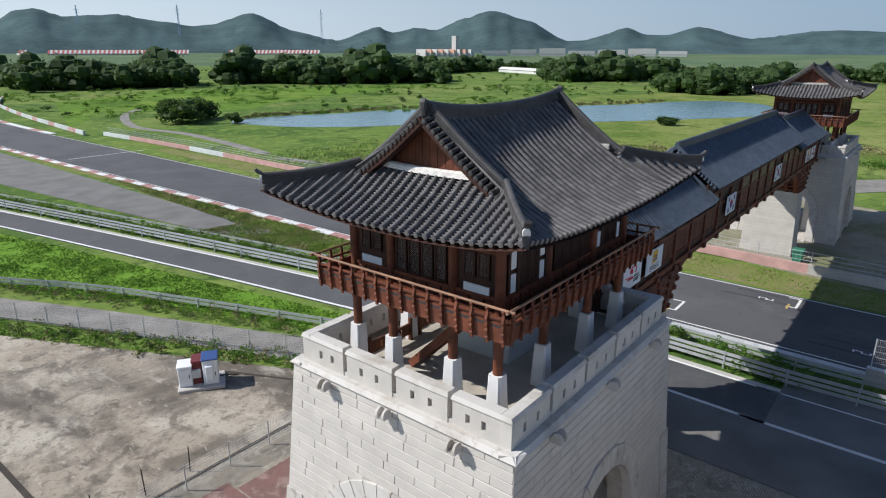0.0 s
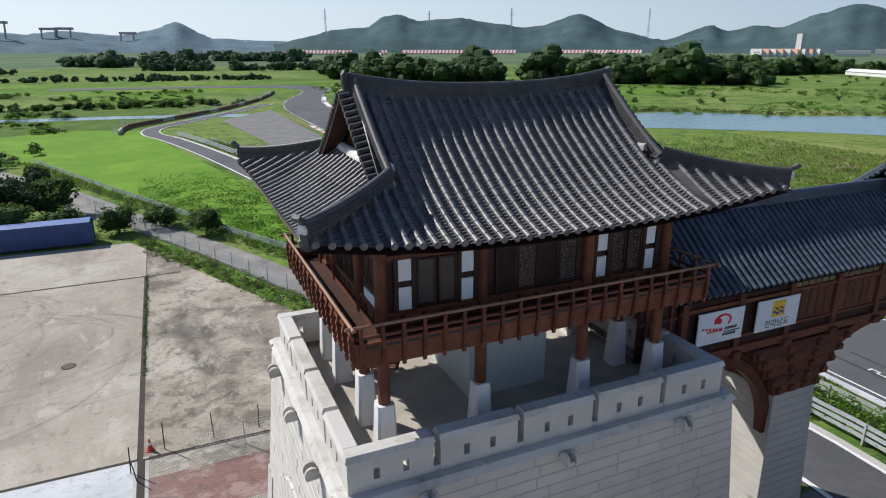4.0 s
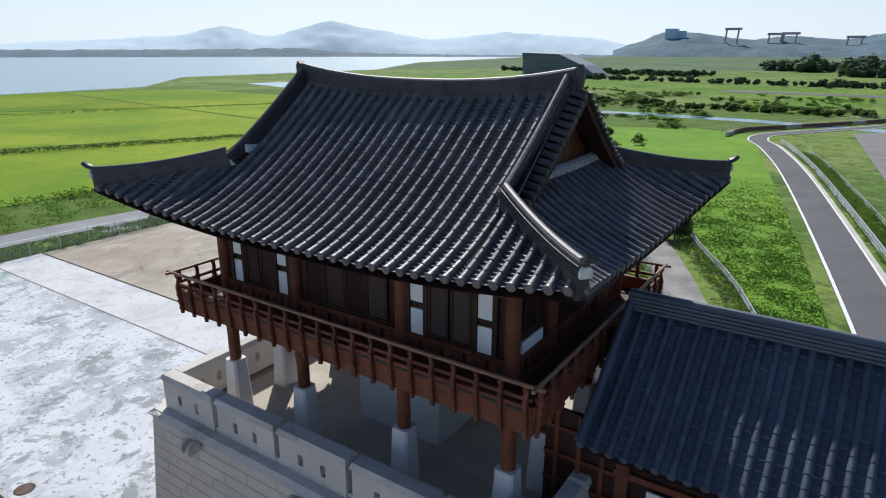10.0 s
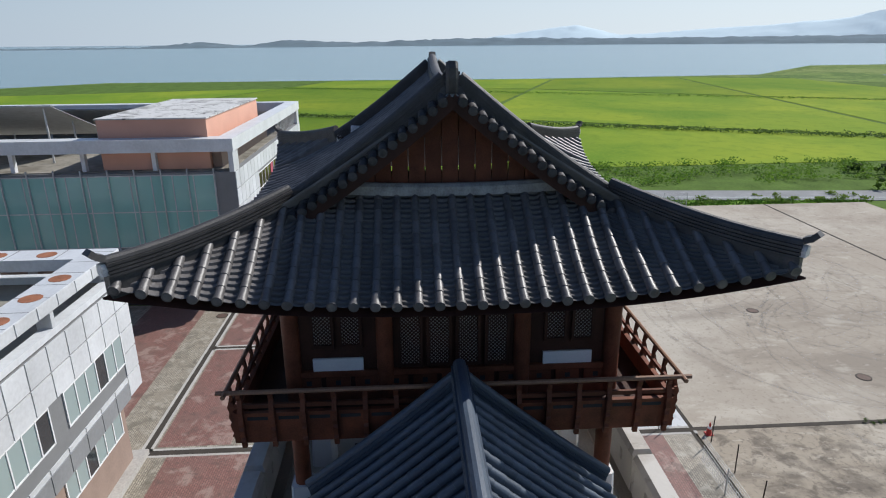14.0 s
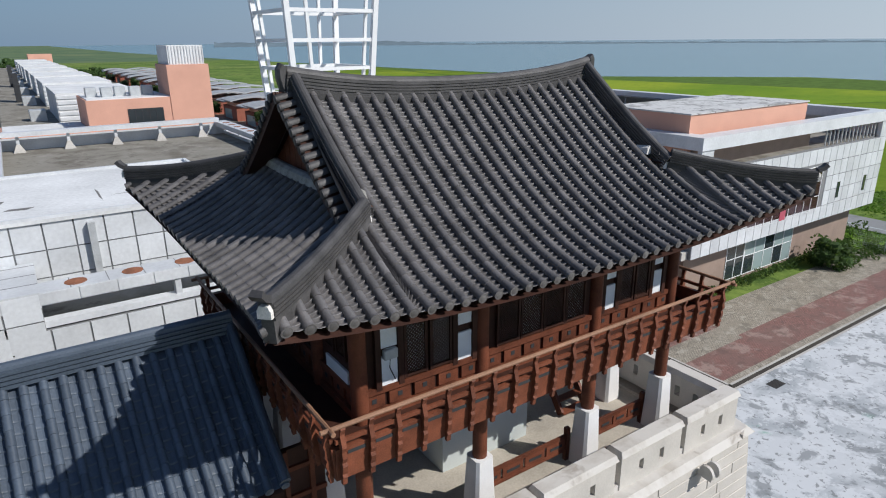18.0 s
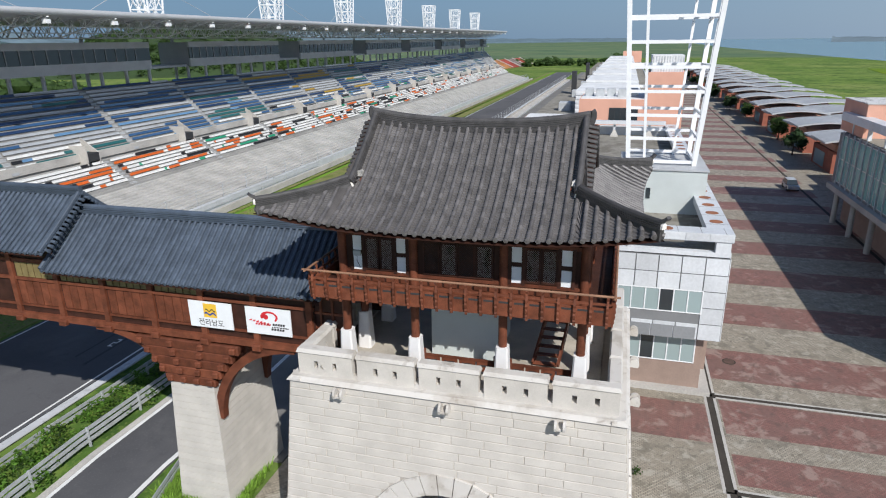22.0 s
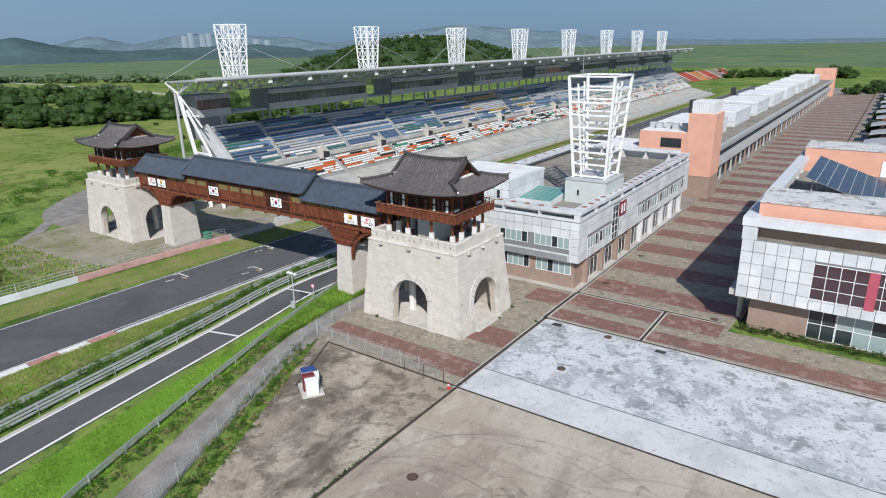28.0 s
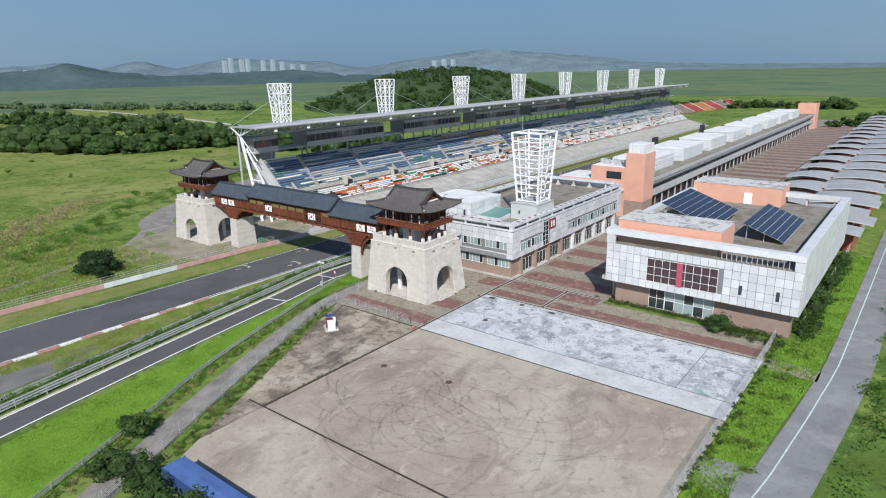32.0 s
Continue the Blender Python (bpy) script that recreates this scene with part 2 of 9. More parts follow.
CONCRETE = patchy("stained_concrete", (0.355, 0.308, 0.249), [((0.46, 0.418, 0.352), 0.05, 0.46, 0.60, 0.85), ((0.20, 0.168, 0.136), 0.13, 0.54, 0.66, 0.55), ((0.25, 0.21, 0.17), 0.24, 0.53, 0.66, 0.5), ((0.52, 0.475, 0.40), 0.55, 0.56, 0.66, 0.5), ((0.19, 0.16, 0.13), 0.9, 0.58, 0.66, 0.45), ((0.54, 0.49, 0.42), 2.4, 0.60, 0.68, 0.4), ((0.18, 0.15, 0.12), 4.0, 0.56, 0.66, 0.4)], stretch=(1.0, 0.5, 1.0))
OLD_CONCRETE = patchy("blackened_concrete", (0.335, 0.288, 0.225), [((0.46, 0.412, 0.338), 0.10, 0.46, 0.60, 0.85), ((0.10, 0.084, 0.070), 0.16, 0.47, 0.58, 0.85), ((0.11, 0.092, 0.075), 0.35, 0.50, 0.62, 0.75), ((0.50, 0.455, 0.38), 0.55, 0.57, 0.66, 0.6), ((0.09, 0.076, 0.062), 0.9, 0.55, 0.64, 0.6), ((0.52, 0.47, 0.40), 2.4, 0.60, 0.68, 0.5), ((0.12, 0.10, 0.08), 4.0, 0.54, 0.64, 0.5)], stretch=(0.8, 0.4, 1.0))
GRANITE_CAP = patchy("granite_coping", (0.57, 0.545, 0.51), [((0.36, 0.32, 0.27), 0.6, 0.48, 0.66, 0.7), ((0.24, 0.20, 0.16), 1.6, 0.58, 0.70, 0.6), ((0.58, 0.56, 0.52), 3.0, 0.52, 0.68, 0.5)], 0.85, 0.2)
ROOF_GREY = patchy("stained_roof_deck", (0.25, 0.235, 0.20), [((0.14, 0.125, 0.10), 0.25, 0.47, 0.62, 0.8), ((0.33, 0.31, 0.275), 0.5, 0.52, 0.66, 0.7), ((0.09, 0.08, 0.06), 1.3, 0.57, 0.68, 0.6)], 0.9, 0.1)
LIGHT_ROAD = patchy("pale_worn_asphalt", (0.235, 0.24, 0.245), [((0.165, 0.168, 0.17), 0.12, 0.48, 0.62, 0.8), ((0.32, 0.325, 0.33), 0.2, 0.52, 0.66, 0.7), ((0.15, 0.15, 0.15), 2.0, 0.56, 0.68, 0.5)], 0.9, 0.15)
ASPHALT = patchy("asphalt", (0.100, 0.100, 0.105), [((0.075, 0.075, 0.080), 0.07, 0.46, 0.62, 0.8), ((0.128, 0.127, 0.130), 0.16, 0.52, 0.68, 0.7), ((0.065, 0.065, 0.068), 0.9, 0.57, 0.70, 0.5), ((0.15, 0.15, 0.152), 8.0, 0.55, 0.7, 0.4)], 0.85, 0.15)
PEELED = patchy("peeling_white_paint", (0.53, 0.55, 0.57), [((0.33, 0.355, 0.375), 0.16, 0.45, 0.55, 0.85), ((0.58, 0.60, 0.62), 0.5, 0.51, 0.545, 0.85), ((0.20, 0.215, 0.225), 0.45, 0.57, 0.62, 0.75), ((0.56, 0.58, 0.60), 1.4, 0.57, 0.60, 0.8), ((0.17, 0.18, 0.185), 2.6, 0.575, 0.62, 0.75), ((0.12, 0.32, 0.23), 0.10, 0.64, 0.68, 0.7)], 0.8)
CLEAN_PAINT = patchy("white_slab_paint", (0.57, 0.58, 0.59), [((0.44, 0.45, 0.46), 0.3, 0.45, 0.62, 0.75), ((0.30, 0.31, 0.31), 1.6, 0.56, 0.66, 0.6), ((0.20, 0.20, 0.20), 4.0, 0.60, 0.68, 0.5)], 0.8)
ROUGH_GRASS = patchy("rough_grass", (0.135, 0.205, 0.045), [((0.205, 0.245, 0.075), 0.012, 0.46, 0.60, 0.85), ((0.068, 0.135, 0.028), 0.03, 0.48, 0.58, 0.9), ((0.25, 0.23, 0.12), 0.02, 0.61, 0.70, 0.7), ((0.042, 0.085, 0.020), 0.12, 0.53, 0.62, 0.8), ((0.21, 0.29, 0.065), 0.35, 0.52, 0.62, 0.7), ((0.045, 0.085, 0.018), 0.9, 0.55, 0.64, 0.7), ((0.22, 0.28, 0.08), 3.0, 0.54, 0.66, 0.5)], 0.95, 0.5, spec=0.08)
GRASS = patchy("lawn_grass", (0.135, 0.262, 0.030), [((0.20, 0.335, 0.042), 0.09, 0.45, 0.65, 0.8), ((0.100, 0.225, 0.022), 0.3, 0.5, 0.68, 0.75), ((0.24, 0.32, 0.08), 0.7, 0.60, 0.72, 0.5), ((0.075, 0.17, 0.016), 2.2, 0.52, 0.68, 0.6), ((0.22, 0.35, 0.055), 7.0, 0.52, 0.68, 0.5)], 0.95, 0.6, spec=0.08)


# ---- mesh helpers ----
class Geo:
    """Collects vertices and faces, then becomes one mesh object."""

    def __init__(self):
        self.v, self.f = [], []

    def add(self, vs, fs):
        k = len(self.v)
        self.v.extend([tuple(p) for p in vs])
        self.f.extend([tuple(i + k for i in q) for q in fs])

    def box(self, x0, x1, y0, y1, z0, z1):
        self.add([(x, y, z) for z in (z0, z1) for y in (y0, y1) for x in (x0, x1)],
                 [(0, 2, 3, 1), (4, 5, 7, 6), (0, 1, 5, 4), (2, 6, 7, 3), (0, 4, 6, 2), (1, 3, 7, 5)])
        return self

    def hull(self, a, b):
        """A solid between two rings of equally many points."""
        n = len(a)
        self.add(list(a) + list(b), [tuple(range(n - 1, -1, -1)), tuple(range(n, 2 * n))]
                 + [(i, (i + 1) % n, n + (i + 1) % n, n + i) for i in range(n)])
        return self

    def prism(self, poly, z0, z1):
        area = sum(p[0] * q[1] - q[0] * p[1] for p, q in zip(poly, poly[1:] + poly[:1]))
        poly = poly if area > 0 else poly[::-1]
        return self.hull([(*p[:2], z0) for p in poly], [(*p[:2], z1) for p in poly])

    def cham(self, x0, x1, y0, y1, z0, z1, c=0.02):
        """A block with chamfered upright and top edges."""
        def ring(d, z):
            return [(x0 + c + d, y0 + d, z), (x1 - c - d, y0 + d, z), (x1 - d, y0 + c + d, z), (x1 - d, y1 - c - d, z),
                    (x1 - c - d, y1 - d, z), (x0 + c + d, y1 - d, z), (x0 + d, y1 - c - d, z), (x0 + d, y0 + c + d, z)]
        rings = [ring(0, z0), ring(0, z1 - c), ring(c, z1)]
        fs = [tuple(range(7, -1, -1)), tuple(range(16, 24))]
        for k in (0, 8):
            fs += [(k + i, k + (i + 1) % 8, k + 8 + (i + 1) % 8, k + 8 + i) for i in range(8)]
        self.add(sum(rings, []), fs)
        return self

    def beam(self, a, b, w, h, up=(0, 0, 1)):
        """A straight bar from a to b, w across and h high about its axis."""
        a, b, up = Vector(a), Vector(b), Vector(up)
        d = (b - a).normalized()
        s = d.cross(up)
        s = s.normalized() if s.length > 1e-4 else Vector((1, 0, 0))
        u = s.cross(d)
        q = [s * w / 2 * i + u * h / 2 * j for i, j in ((-1, -1), (1, -1), (1, 1), (-1, 1))]
        return self.hull([b + k for k in q], [a + k for k in q])

    def tube(self, path, r, n=8, caps=True):
        path = [Vector(p) for p in path]
        rings = []
        for i, p in enumerate(path):
            d = (path[min(i + 1, len(path) - 1)] - path[max(i - 1, 0)]).normalized()
            s = d.cross(Vector((0, 0, 1)))
            s = s.normalized() if s.length > 1e-3 else Vector((1, 0, 0))
            u = s.cross(d)
            rr = r[i] if isinstance(r, (list, tuple)) else r
            rings.append([p + (s * math.cos(2 * math.pi * k / n) + u * math.sin(2 * math.pi * k / n)) * rr for k in range(n)])
        fs = []
        for i in range(len(path) - 1):
            fs += [(i * n + k, i * n + (k + 1) % n, (i + 1) * n + (k + 1) % n, (i + 1) * n + k) for k in range(n)]
        if caps:
            fs += [tuple(range(n - 1, -1, -1)), tuple(range((len(path) - 1) * n, len(path) * n))]
        self.add(sum(rings, []), fs)
        return self

    def sweep(self, path, prof, up=(0, 0, 1)):
        """A closed profile (across, up) drawn along a path, capped."""
        path = [Vector(p) for p in path]
        n, rings = len(prof), []
        for i, p in enumerate(path):
            d = (path[min(i + 1, len(path) - 1)] - path[max(i - 1, 0)]).normalized()
            s = d.cross(Vector(up)).normalized()
            u = s.cross(d)
            rings.append([p + s * a + u * b for a, b in prof])
        fs = [tuple(range(n)), tuple(range((len(path) - 1) * n + n - 1, (len(path) - 1) * n - 1, -1))]
        for i in range(len(path) - 1):
            fs += [(i * n + k, (i + 1) * n + k, (i + 1) * n + (k + 1) % n, i * n + (k + 1) % n) for k in range(n)]
        self.add(sum(rings, []), fs)
        return self

    def strip(self, rows):
        """Rows of equally many points, joined into a sheet."""
        n = len(rows[0])
        self.add([p for r in rows for p in r], [(i * n + k, (i + 1) * n + k, (i + 1) * n + k + 1, i * n + k + 1)
                                               for i in range(len(rows) - 1) for k in range(n - 1)])
        return self

    def mesh(self, name, material, smooth=False):
        me = bpy.data.meshes.new(name)
        me.from_pydata(self.v, [], self.f)
        me.materials.append(material)
        if smooth:
            me.polygons.foreach_set("use_smooth", [True] * len(me.polygons))
            me.set_sharp_from_angle(angle=radians(40))
        return me


def part(name, geo, material, parent=None, label="", smooth=False):
    ob = new(name, geo.mesh(name, material, smooth))
    ob.parent = parent
    if label:
        ob["label"] = label
    return ob


def piece(name, me, parent, m):
    """One more object on a shared mesh."""
    ob = new(name, me)
    ob.parent = parent
    ob.matrix_basis = m
    return ob


def thing(name, label, category, group="", kind="", at=(0, 0, 0)):
    ob = new(name)
    ob.empty_display_size = 0.1
    ob.location = at
    return tagged(ob, label, category, group, kind)


def setting(name, geo, material, label, category, smooth=False):
    return tagged(part(name, geo, material, None, "", smooth), label, category, kind="structure")


def ribbon(line, w, z0, z1):
    """A flat band along a plan line."""
    line = [Vector((*p, 0)) for p in line]
    left, right = [], []
    for i, p in enumerate(line):
        d = (line[min(i + 1, len(line) - 1)] - line[max(i - 1, 0)]).normalized()
        s = Vector((-d.y, d.x, 0))
        ww = w[i] if isinstance(w, (list, tuple)) else w
        left.append(p + s * ww / 2)
        right.append(p - s * ww / 2)
    g = Geo()
    g.strip([[(a.x, a.y, z1), (b.x, b.y, z1)] for a, b in zip(right, left)])
    g.strip([[(a.x, a.y, z0), (a.x, a.y, z1)] for a in right])
    g.strip([[(a.x, a.y, z1), (a.x, a.y, z0)] for a in left])
    return g


def smooth_line(pts, step=3.0):
    """A plan line rounded through its points."""
    P = [Vector(p) for p in pts]
    P = [P[0] * 2 - P[1]] + P + [P[-1] * 2 - P[-2]]
    out = []
    for i in range(1, len(P) - 2):
        n = max(2, int((P[i + 1] - P[i]).length / step))
        for k in range(n):
            t = k / n
            out.append(0.5 * ((2 * P[i]) + (P[i + 1] - P[i - 1]) * t + (2 * P[i - 1] - 5 * P[i] + 4 * P[i + 1] - P[i + 2]) * t * t
                              + (3 * P[i] - P[i - 1] - 3 * P[i + 1] + P[i + 2]) * t ** 3))
    out.append(P[-2])
    return [tuple(p) for p in out]

# ---- ground, water, roads and paving ----
g = Geo()
g.strip([[(x, y, -0.12) for x in (-4800, -800, 0, 800, 4800)] for y in (4800, 800, 0, -800, -4800)])
setting("ground", g, ROUGH_GRASS, "wide flat plain of rough green grass", "ground")

# outer ring of ground whose greens are tinted for distance haze
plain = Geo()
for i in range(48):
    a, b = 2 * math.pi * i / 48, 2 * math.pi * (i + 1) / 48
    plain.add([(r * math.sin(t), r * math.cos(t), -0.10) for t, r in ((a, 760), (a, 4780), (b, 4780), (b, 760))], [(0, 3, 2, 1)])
setting("far_plain", plain, patchy("haze_tinted_plain", (0.125, 0.180, 0.095), [((0.085, 0.140, 0.085), 0.006, 0.45, 0.6, 0.8), ((0.19, 0.215, 0.115), 0.009, 0.5, 0.66, 0.7), ((0.06, 0.105, 0.065), 0.03, 0.54, 0.66, 0.7)], 0.95, 0.0, spec=0.03), "far green plain tinted for haze", "plain")

SHORE = [(-1500, 4700), (-1120, 2250), (-709, 965), (-470, 560), (-455, 300), (-345, 200), (-330, 60), (-335, 0), (-337, -160), (-262, -240),
         (-247, -332), (-232, -500), (-217, -710), (-200, -1400), (-260, -4700)]
WATER = bpy.data.materials.new("sea_water")
WATER.use_nodes = True
n, l = WATER.node_tree.nodes, WATER.node_tree.links
p = n["Principled BSDF"]
p.inputs["Base Color"].default_value, p.inputs["Roughness"].default_value = (0.15, 0.255, 0.285, 1), 0.22
wave, bmp = n.new("ShaderNodeTexNoise"), n.new("ShaderNodeBump")
wave.inputs["Scale"].default_value, wave.inputs["Detail"].default_value = 0.35, 5
bmp.inputs["Strength"].default_value, bmp.inputs["Distance"].default_value = 0.25, 0.5
gp = n.new("ShaderNodeNewGeometry")
l.new(gp.outputs["Position"], wave.inputs["Vector"])
l.new(wave.outputs["Fac"], bmp.inputs["Height"])
l.new(bmp.outputs[0], p.inputs["Normal"])
sea = Geo()
sea.prism([(-4790, 4700)] + [(-4790, -4700)] + [q for q in SHORE[::-1]], -0.3, -0.06)
setting("water", sea, WATER, "calm grey-blue sea inlet behind the paddies", "sea")
pond = Geo()
pond.prism(smooth_line([(88, 152), (92, 133), (102, 119), (119, 107), (141, 89), (157, 72), (170, 61), (188, 48), (209, 36), (240, 38), (259, 48), (262, 64), (245, 78), (224, 86), (205, 100), (184, 112), (168, 120), (150, 141), (128, 148), (110, 156), (94, 158), (88, 153)], 6), -0.3, -0.05)
setting("pond_water", pond, WATER, "still grey pond among reeds and grass", "pond")

TRACK_L = [(28.7, -430), (28.7, 50), (28.2, 122), (28.8, 189), (31, 218), (37.5, 247), (50, 282), (55, 306), (48, 330), (20, 342), (-60, 350)]
TRACK_R = [(41.0, -430), (41.0, -10), (42.4, 50), (43.4, 122), (44.2, 181), (47, 220), (55, 258), (67, 296), (73, 318), (66, 342), (40, 358), (-60, 368)]
track = Geo()
track.prism(smooth_line(TRACK_L, 8) + smooth_line(TRACK_R, 8)[::-1], -0.2, 0.0)
setting("track", track, ASPHALT, "grey asphalt racing straight with painted grid boxes", "race track")
PIT = smooth_line([(19.6, -8), (19.7, 5), (17.0, 19.3), (12.9, 44), (6.2, 80), (-1.0, 115), (-8.0, 142), (-12.2, 154), (-12.0, 165), (-6, 176), (6, 194), (16, 211), (28, 232)], 4)
setting("pit_exit_road", ribbon(PIT, 4.6, -0.2, -0.01), ASPHALT, "narrow asphalt pit exit road between white lines", "road")
run = Geo()
run.prism([(24.4, 48), (20.2, 48), (18.2, 66), (15.1, 94), (10.4, 140), (6.4, 180), (24.6, 206), (25.3, 150), (25.0, 100)], -0.2, -0.02)
setting("runoff_strip", run, OLD_ASPHALT, "worn grey asphalt run-off strip beside the track", "road")
lane = Geo()
lane.prism([(12.6, -14), (11.5, -13), (11.5, -1.5), (17.4, -1.5), (17.5, -7.9), (24.0, -7.9), (24.4, -20), (24.4, -430), (12.6, -430)], -0.2, -0.005)
setting("pit_lane", lane, OLD_ASPHALT, "asphalt pit lane along the pit building", "road")
SERVICE = smooth_line([(10.8, 2), (9.6, 10), (6.6, 21), (-3.8, 46), (-12.4, 63), (-19, 78), (-30, 100)], 4)
setting("service_path", ribbon(SERVICE, 3.4, -0.2, -0.03), PATH_CON, "cracked pale concrete service path with weeds", "path")
slab = Geo()
slab.prism([(-59.2, 14.3), (-12.52, 14.3), (-12.52, 53.2), (-14.2, 56.5), (-59.2, 57.5)], -0.25, -0.01)
setting("yard_corner", Geo().prism([(-12.48, 14.3), (6.6, 14.3), (-12.48, 53.1)], -0.25, -0.01), OLD_CONCRETE, "old concrete slab with black weather stains", "pavement")
setting("yard_slab", slab, CONCRETE, "stained beige concrete yard with tyre marks", "pavement")
white = Geo()
white.prism([(-59.2, -5.1), (-12.62, -5.1), (-12.62, 9.5), (-59.2, 9.5)], -0.25, 0.0)
clean = Geo().prism([(-59.2, 9.55), (-12.62, 9.55), (-12.62, 14.2), (-59.2, 14.2)], -0.25, 0.0)
setting("painted_strip", clean, CLEAN_PAINT, "clean white painted strip of the slab", "pavement")
setting("painted_slab", white, PEELED, "white painted concrete slab with peeling patches", "pavement")
pave = Geo()
pave.prism([(-31, -5.2), (-12.55, -5.2), (-12.55, 14.2), (6.9, 14.2), (11.4, 2), (11.4, -16), (-12.3, -17), (-12.3, -430), (-34, -430), (-34, -60), (-31.5, -13), (-59, -13), (-59, -5.2)], -0.25, -0.004)
PAVER = patchy("weathered_paver", (0.41, 0.37, 0.30), [((0.27, 0.235, 0.185), 0.3, 0.47, 0.60, 0.7), ((0.16, 0.145, 0.115), 0.8, 0.53, 0.60, 0.65), ((0.46, 0.425, 0.36), 1.5, 0.54, 0.62, 0.5), ((0.12, 0.11, 0.085), 3.2, 0.57, 0.64, 0.6)], 0.6, 0.3, (2.2, (0.17, 0.15, 0.12), (0.31, 0.27, 0.215)))
PAVER_RED = patchy("red_brick_paver", (0.285, 0.145, 0.125), [((0.19, 0.115, 0.098), 0.35, 0.47, 0.60, 0.7), ((0.36, 0.27, 0.23), 0.7, 0.54, 0.62, 0.6), ((0.13, 0.085, 0.072), 1.4, 0.55, 0.62, 0.6), ((0.10, 0.075, 0.062), 3.6, 0.57, 0.64, 0.5)], 0.6, 0.3, (2.2, (0.15, 0.09, 0.075), (0.22, 0.105, 0.09)))
setting("pavement", pave, PAVER, "weathered tan brick paving of the paddock", "pavement")
road = Geo()
ROAD = smooth_line([(-60.0, 92), (-64.6, 40), (-66.8, 22), (-68.7, -4), (-69.1, -20), (-69.5, -84), (-69.5, -164), (-68, -430)], 15)
setting("access_road", ribbon(ROAD, 5.5, -0.2, -0.02), LIGHT_ROAD, "grey access road with a white edge line", "road")
pad = Geo()
pad.prism([(49.9, 9), (53.0, 13.5), (53.8, 18.5), (55, 22.7), (62, 24), (69.4, 22.8), (77.9, 17), (82.6, 11.7), (84, -6), (78, -25), (47, -45), (47, -10)], -0.25, -0.03)
setting("far_yard", pad, patchy("dusty_yard", (0.27, 0.245, 0.19), [((0.16, 0.17, 0.075), 0.12, 0.48, 0.60, 0.8), ((0.34, 0.31, 0.25), 0.2, 0.5, 0.64, 0.7), ((0.12, 0.14, 0.05), 0.6, 0.56, 0.66, 0.6)]), "dusty concrete yard round the far gate tower", "pavement")

setting("yard_exit", Geo().prism([(-59.0, 27.5), (-65.0, 28.0), (-65.0, 21.5), (-59.0, 22.5)], -0.2, -0.03), LIGHT_ROAD, "short grey asphalt exit from the yard", "road")
setting("side_path", Geo().prism([(-59.0, -6.3), (-59.0, -2.8), (-66.2, -2.6), (-66.2, -6.3)], -0.2, -0.02), PAVER, "worn brick path to the access road", "path")
setting("pit_floor", Geo().prism([(-12.35, -430), (12.6, -430), (12.6, -66.5), (-12.35, -66.5)], -0.25, -0.012), PATH_CON, "concrete floor under the pit building", "pavement")
setting("shed_paving", Geo().prism([(-60, -430), (-34.02, -430), (-34.02, -66), (-60, -66)], -0.25, -0.03), PAVER, "weathered paving between the sheds", "pavement")

# ---- gate tower and its pavilion ----
def arch_wall(gx, half_bot, half_top, y_bot, y_top, z1, r_in, spring, thick):
    """One battered wall with an arched opening, facing +y, in its own plan."""
    pts = [(-r_in, 0)] + [(-r_in * math.cos(a), spring + r_in * math.sin(a)) for a in [math.pi * i / 20 for i in range(21)]] + [(r_in, 0)]
    def at(x, z, d=0):
        t = z / z1
        return (x, y_bot + (y_top - y_bot) * t - d, z)
    def edge(s, z):
        return s * (half_bot + (half_top - half_bot) * z / z1)
    for d, flip in ((0, False), (thick, True)):
        k = 1.0
        def q(a, b, c, e):
            vs = [at(*p, d) for p in (a, b, c, e)]
            gx.add(vs, [(3, 2, 1, 0)] if not flip else [(0, 1, 2, 3)])
        zs = [0, 1.2, 2.4, spring]
        for s in (-1, 1):
            for a, b in zip(zs, zs[1:]):
                w = [(edge(s, a), a), (s * r_in, a), (s * r_in, b), (edge(s, b), b)]
                q(*(w if s < 0 else w[::-1]))
        arc = pts[1:-1]
        top = z1
        for a, b in zip(arc, arc[1:]):
            q(a, b, (b[0], top), (a[0], top))
        for s in (-1, 1):
            w = [(edge(s, spring), spring), (s * r_in, spring), (s * r_in, top), (edge(s, top), top)]
            q(*(w if s < 0 else w[::-1]))
    for a, b in zip(pts, pts[1:]):
        gx.add([at(*a), at(*b), at(*b, thick), at(*a, thick)], [(0, 1, 2, 3)])


JOINT_STONE = mat("recessed_stone_joint", (0.436, 0.397, 0.351), 0.95, 0.25, 2, 20, 0.2)
BX, TX, BY, TY, ZS = 7.3, 6.42, 5.6, 5.05, 9.72
R_IN, SPRING, RING = 2.6, 3.1, 0.82


def turned(geo, angle):
    c, s = round(math.cos(angle)), round(math.sin(angle))
    geo.v = [(c * x - s * y, s * x + c * y, z) for x, y, z in geo.v]
    return geo


def face_dims(k):
    """Half widths of face k (0 north, 1 west, 2 south, 3 east) and its distance at foot and top."""
    return (BX, TX, BY, TY) if k % 2 == 0 else (BY, TY, BX, TX)


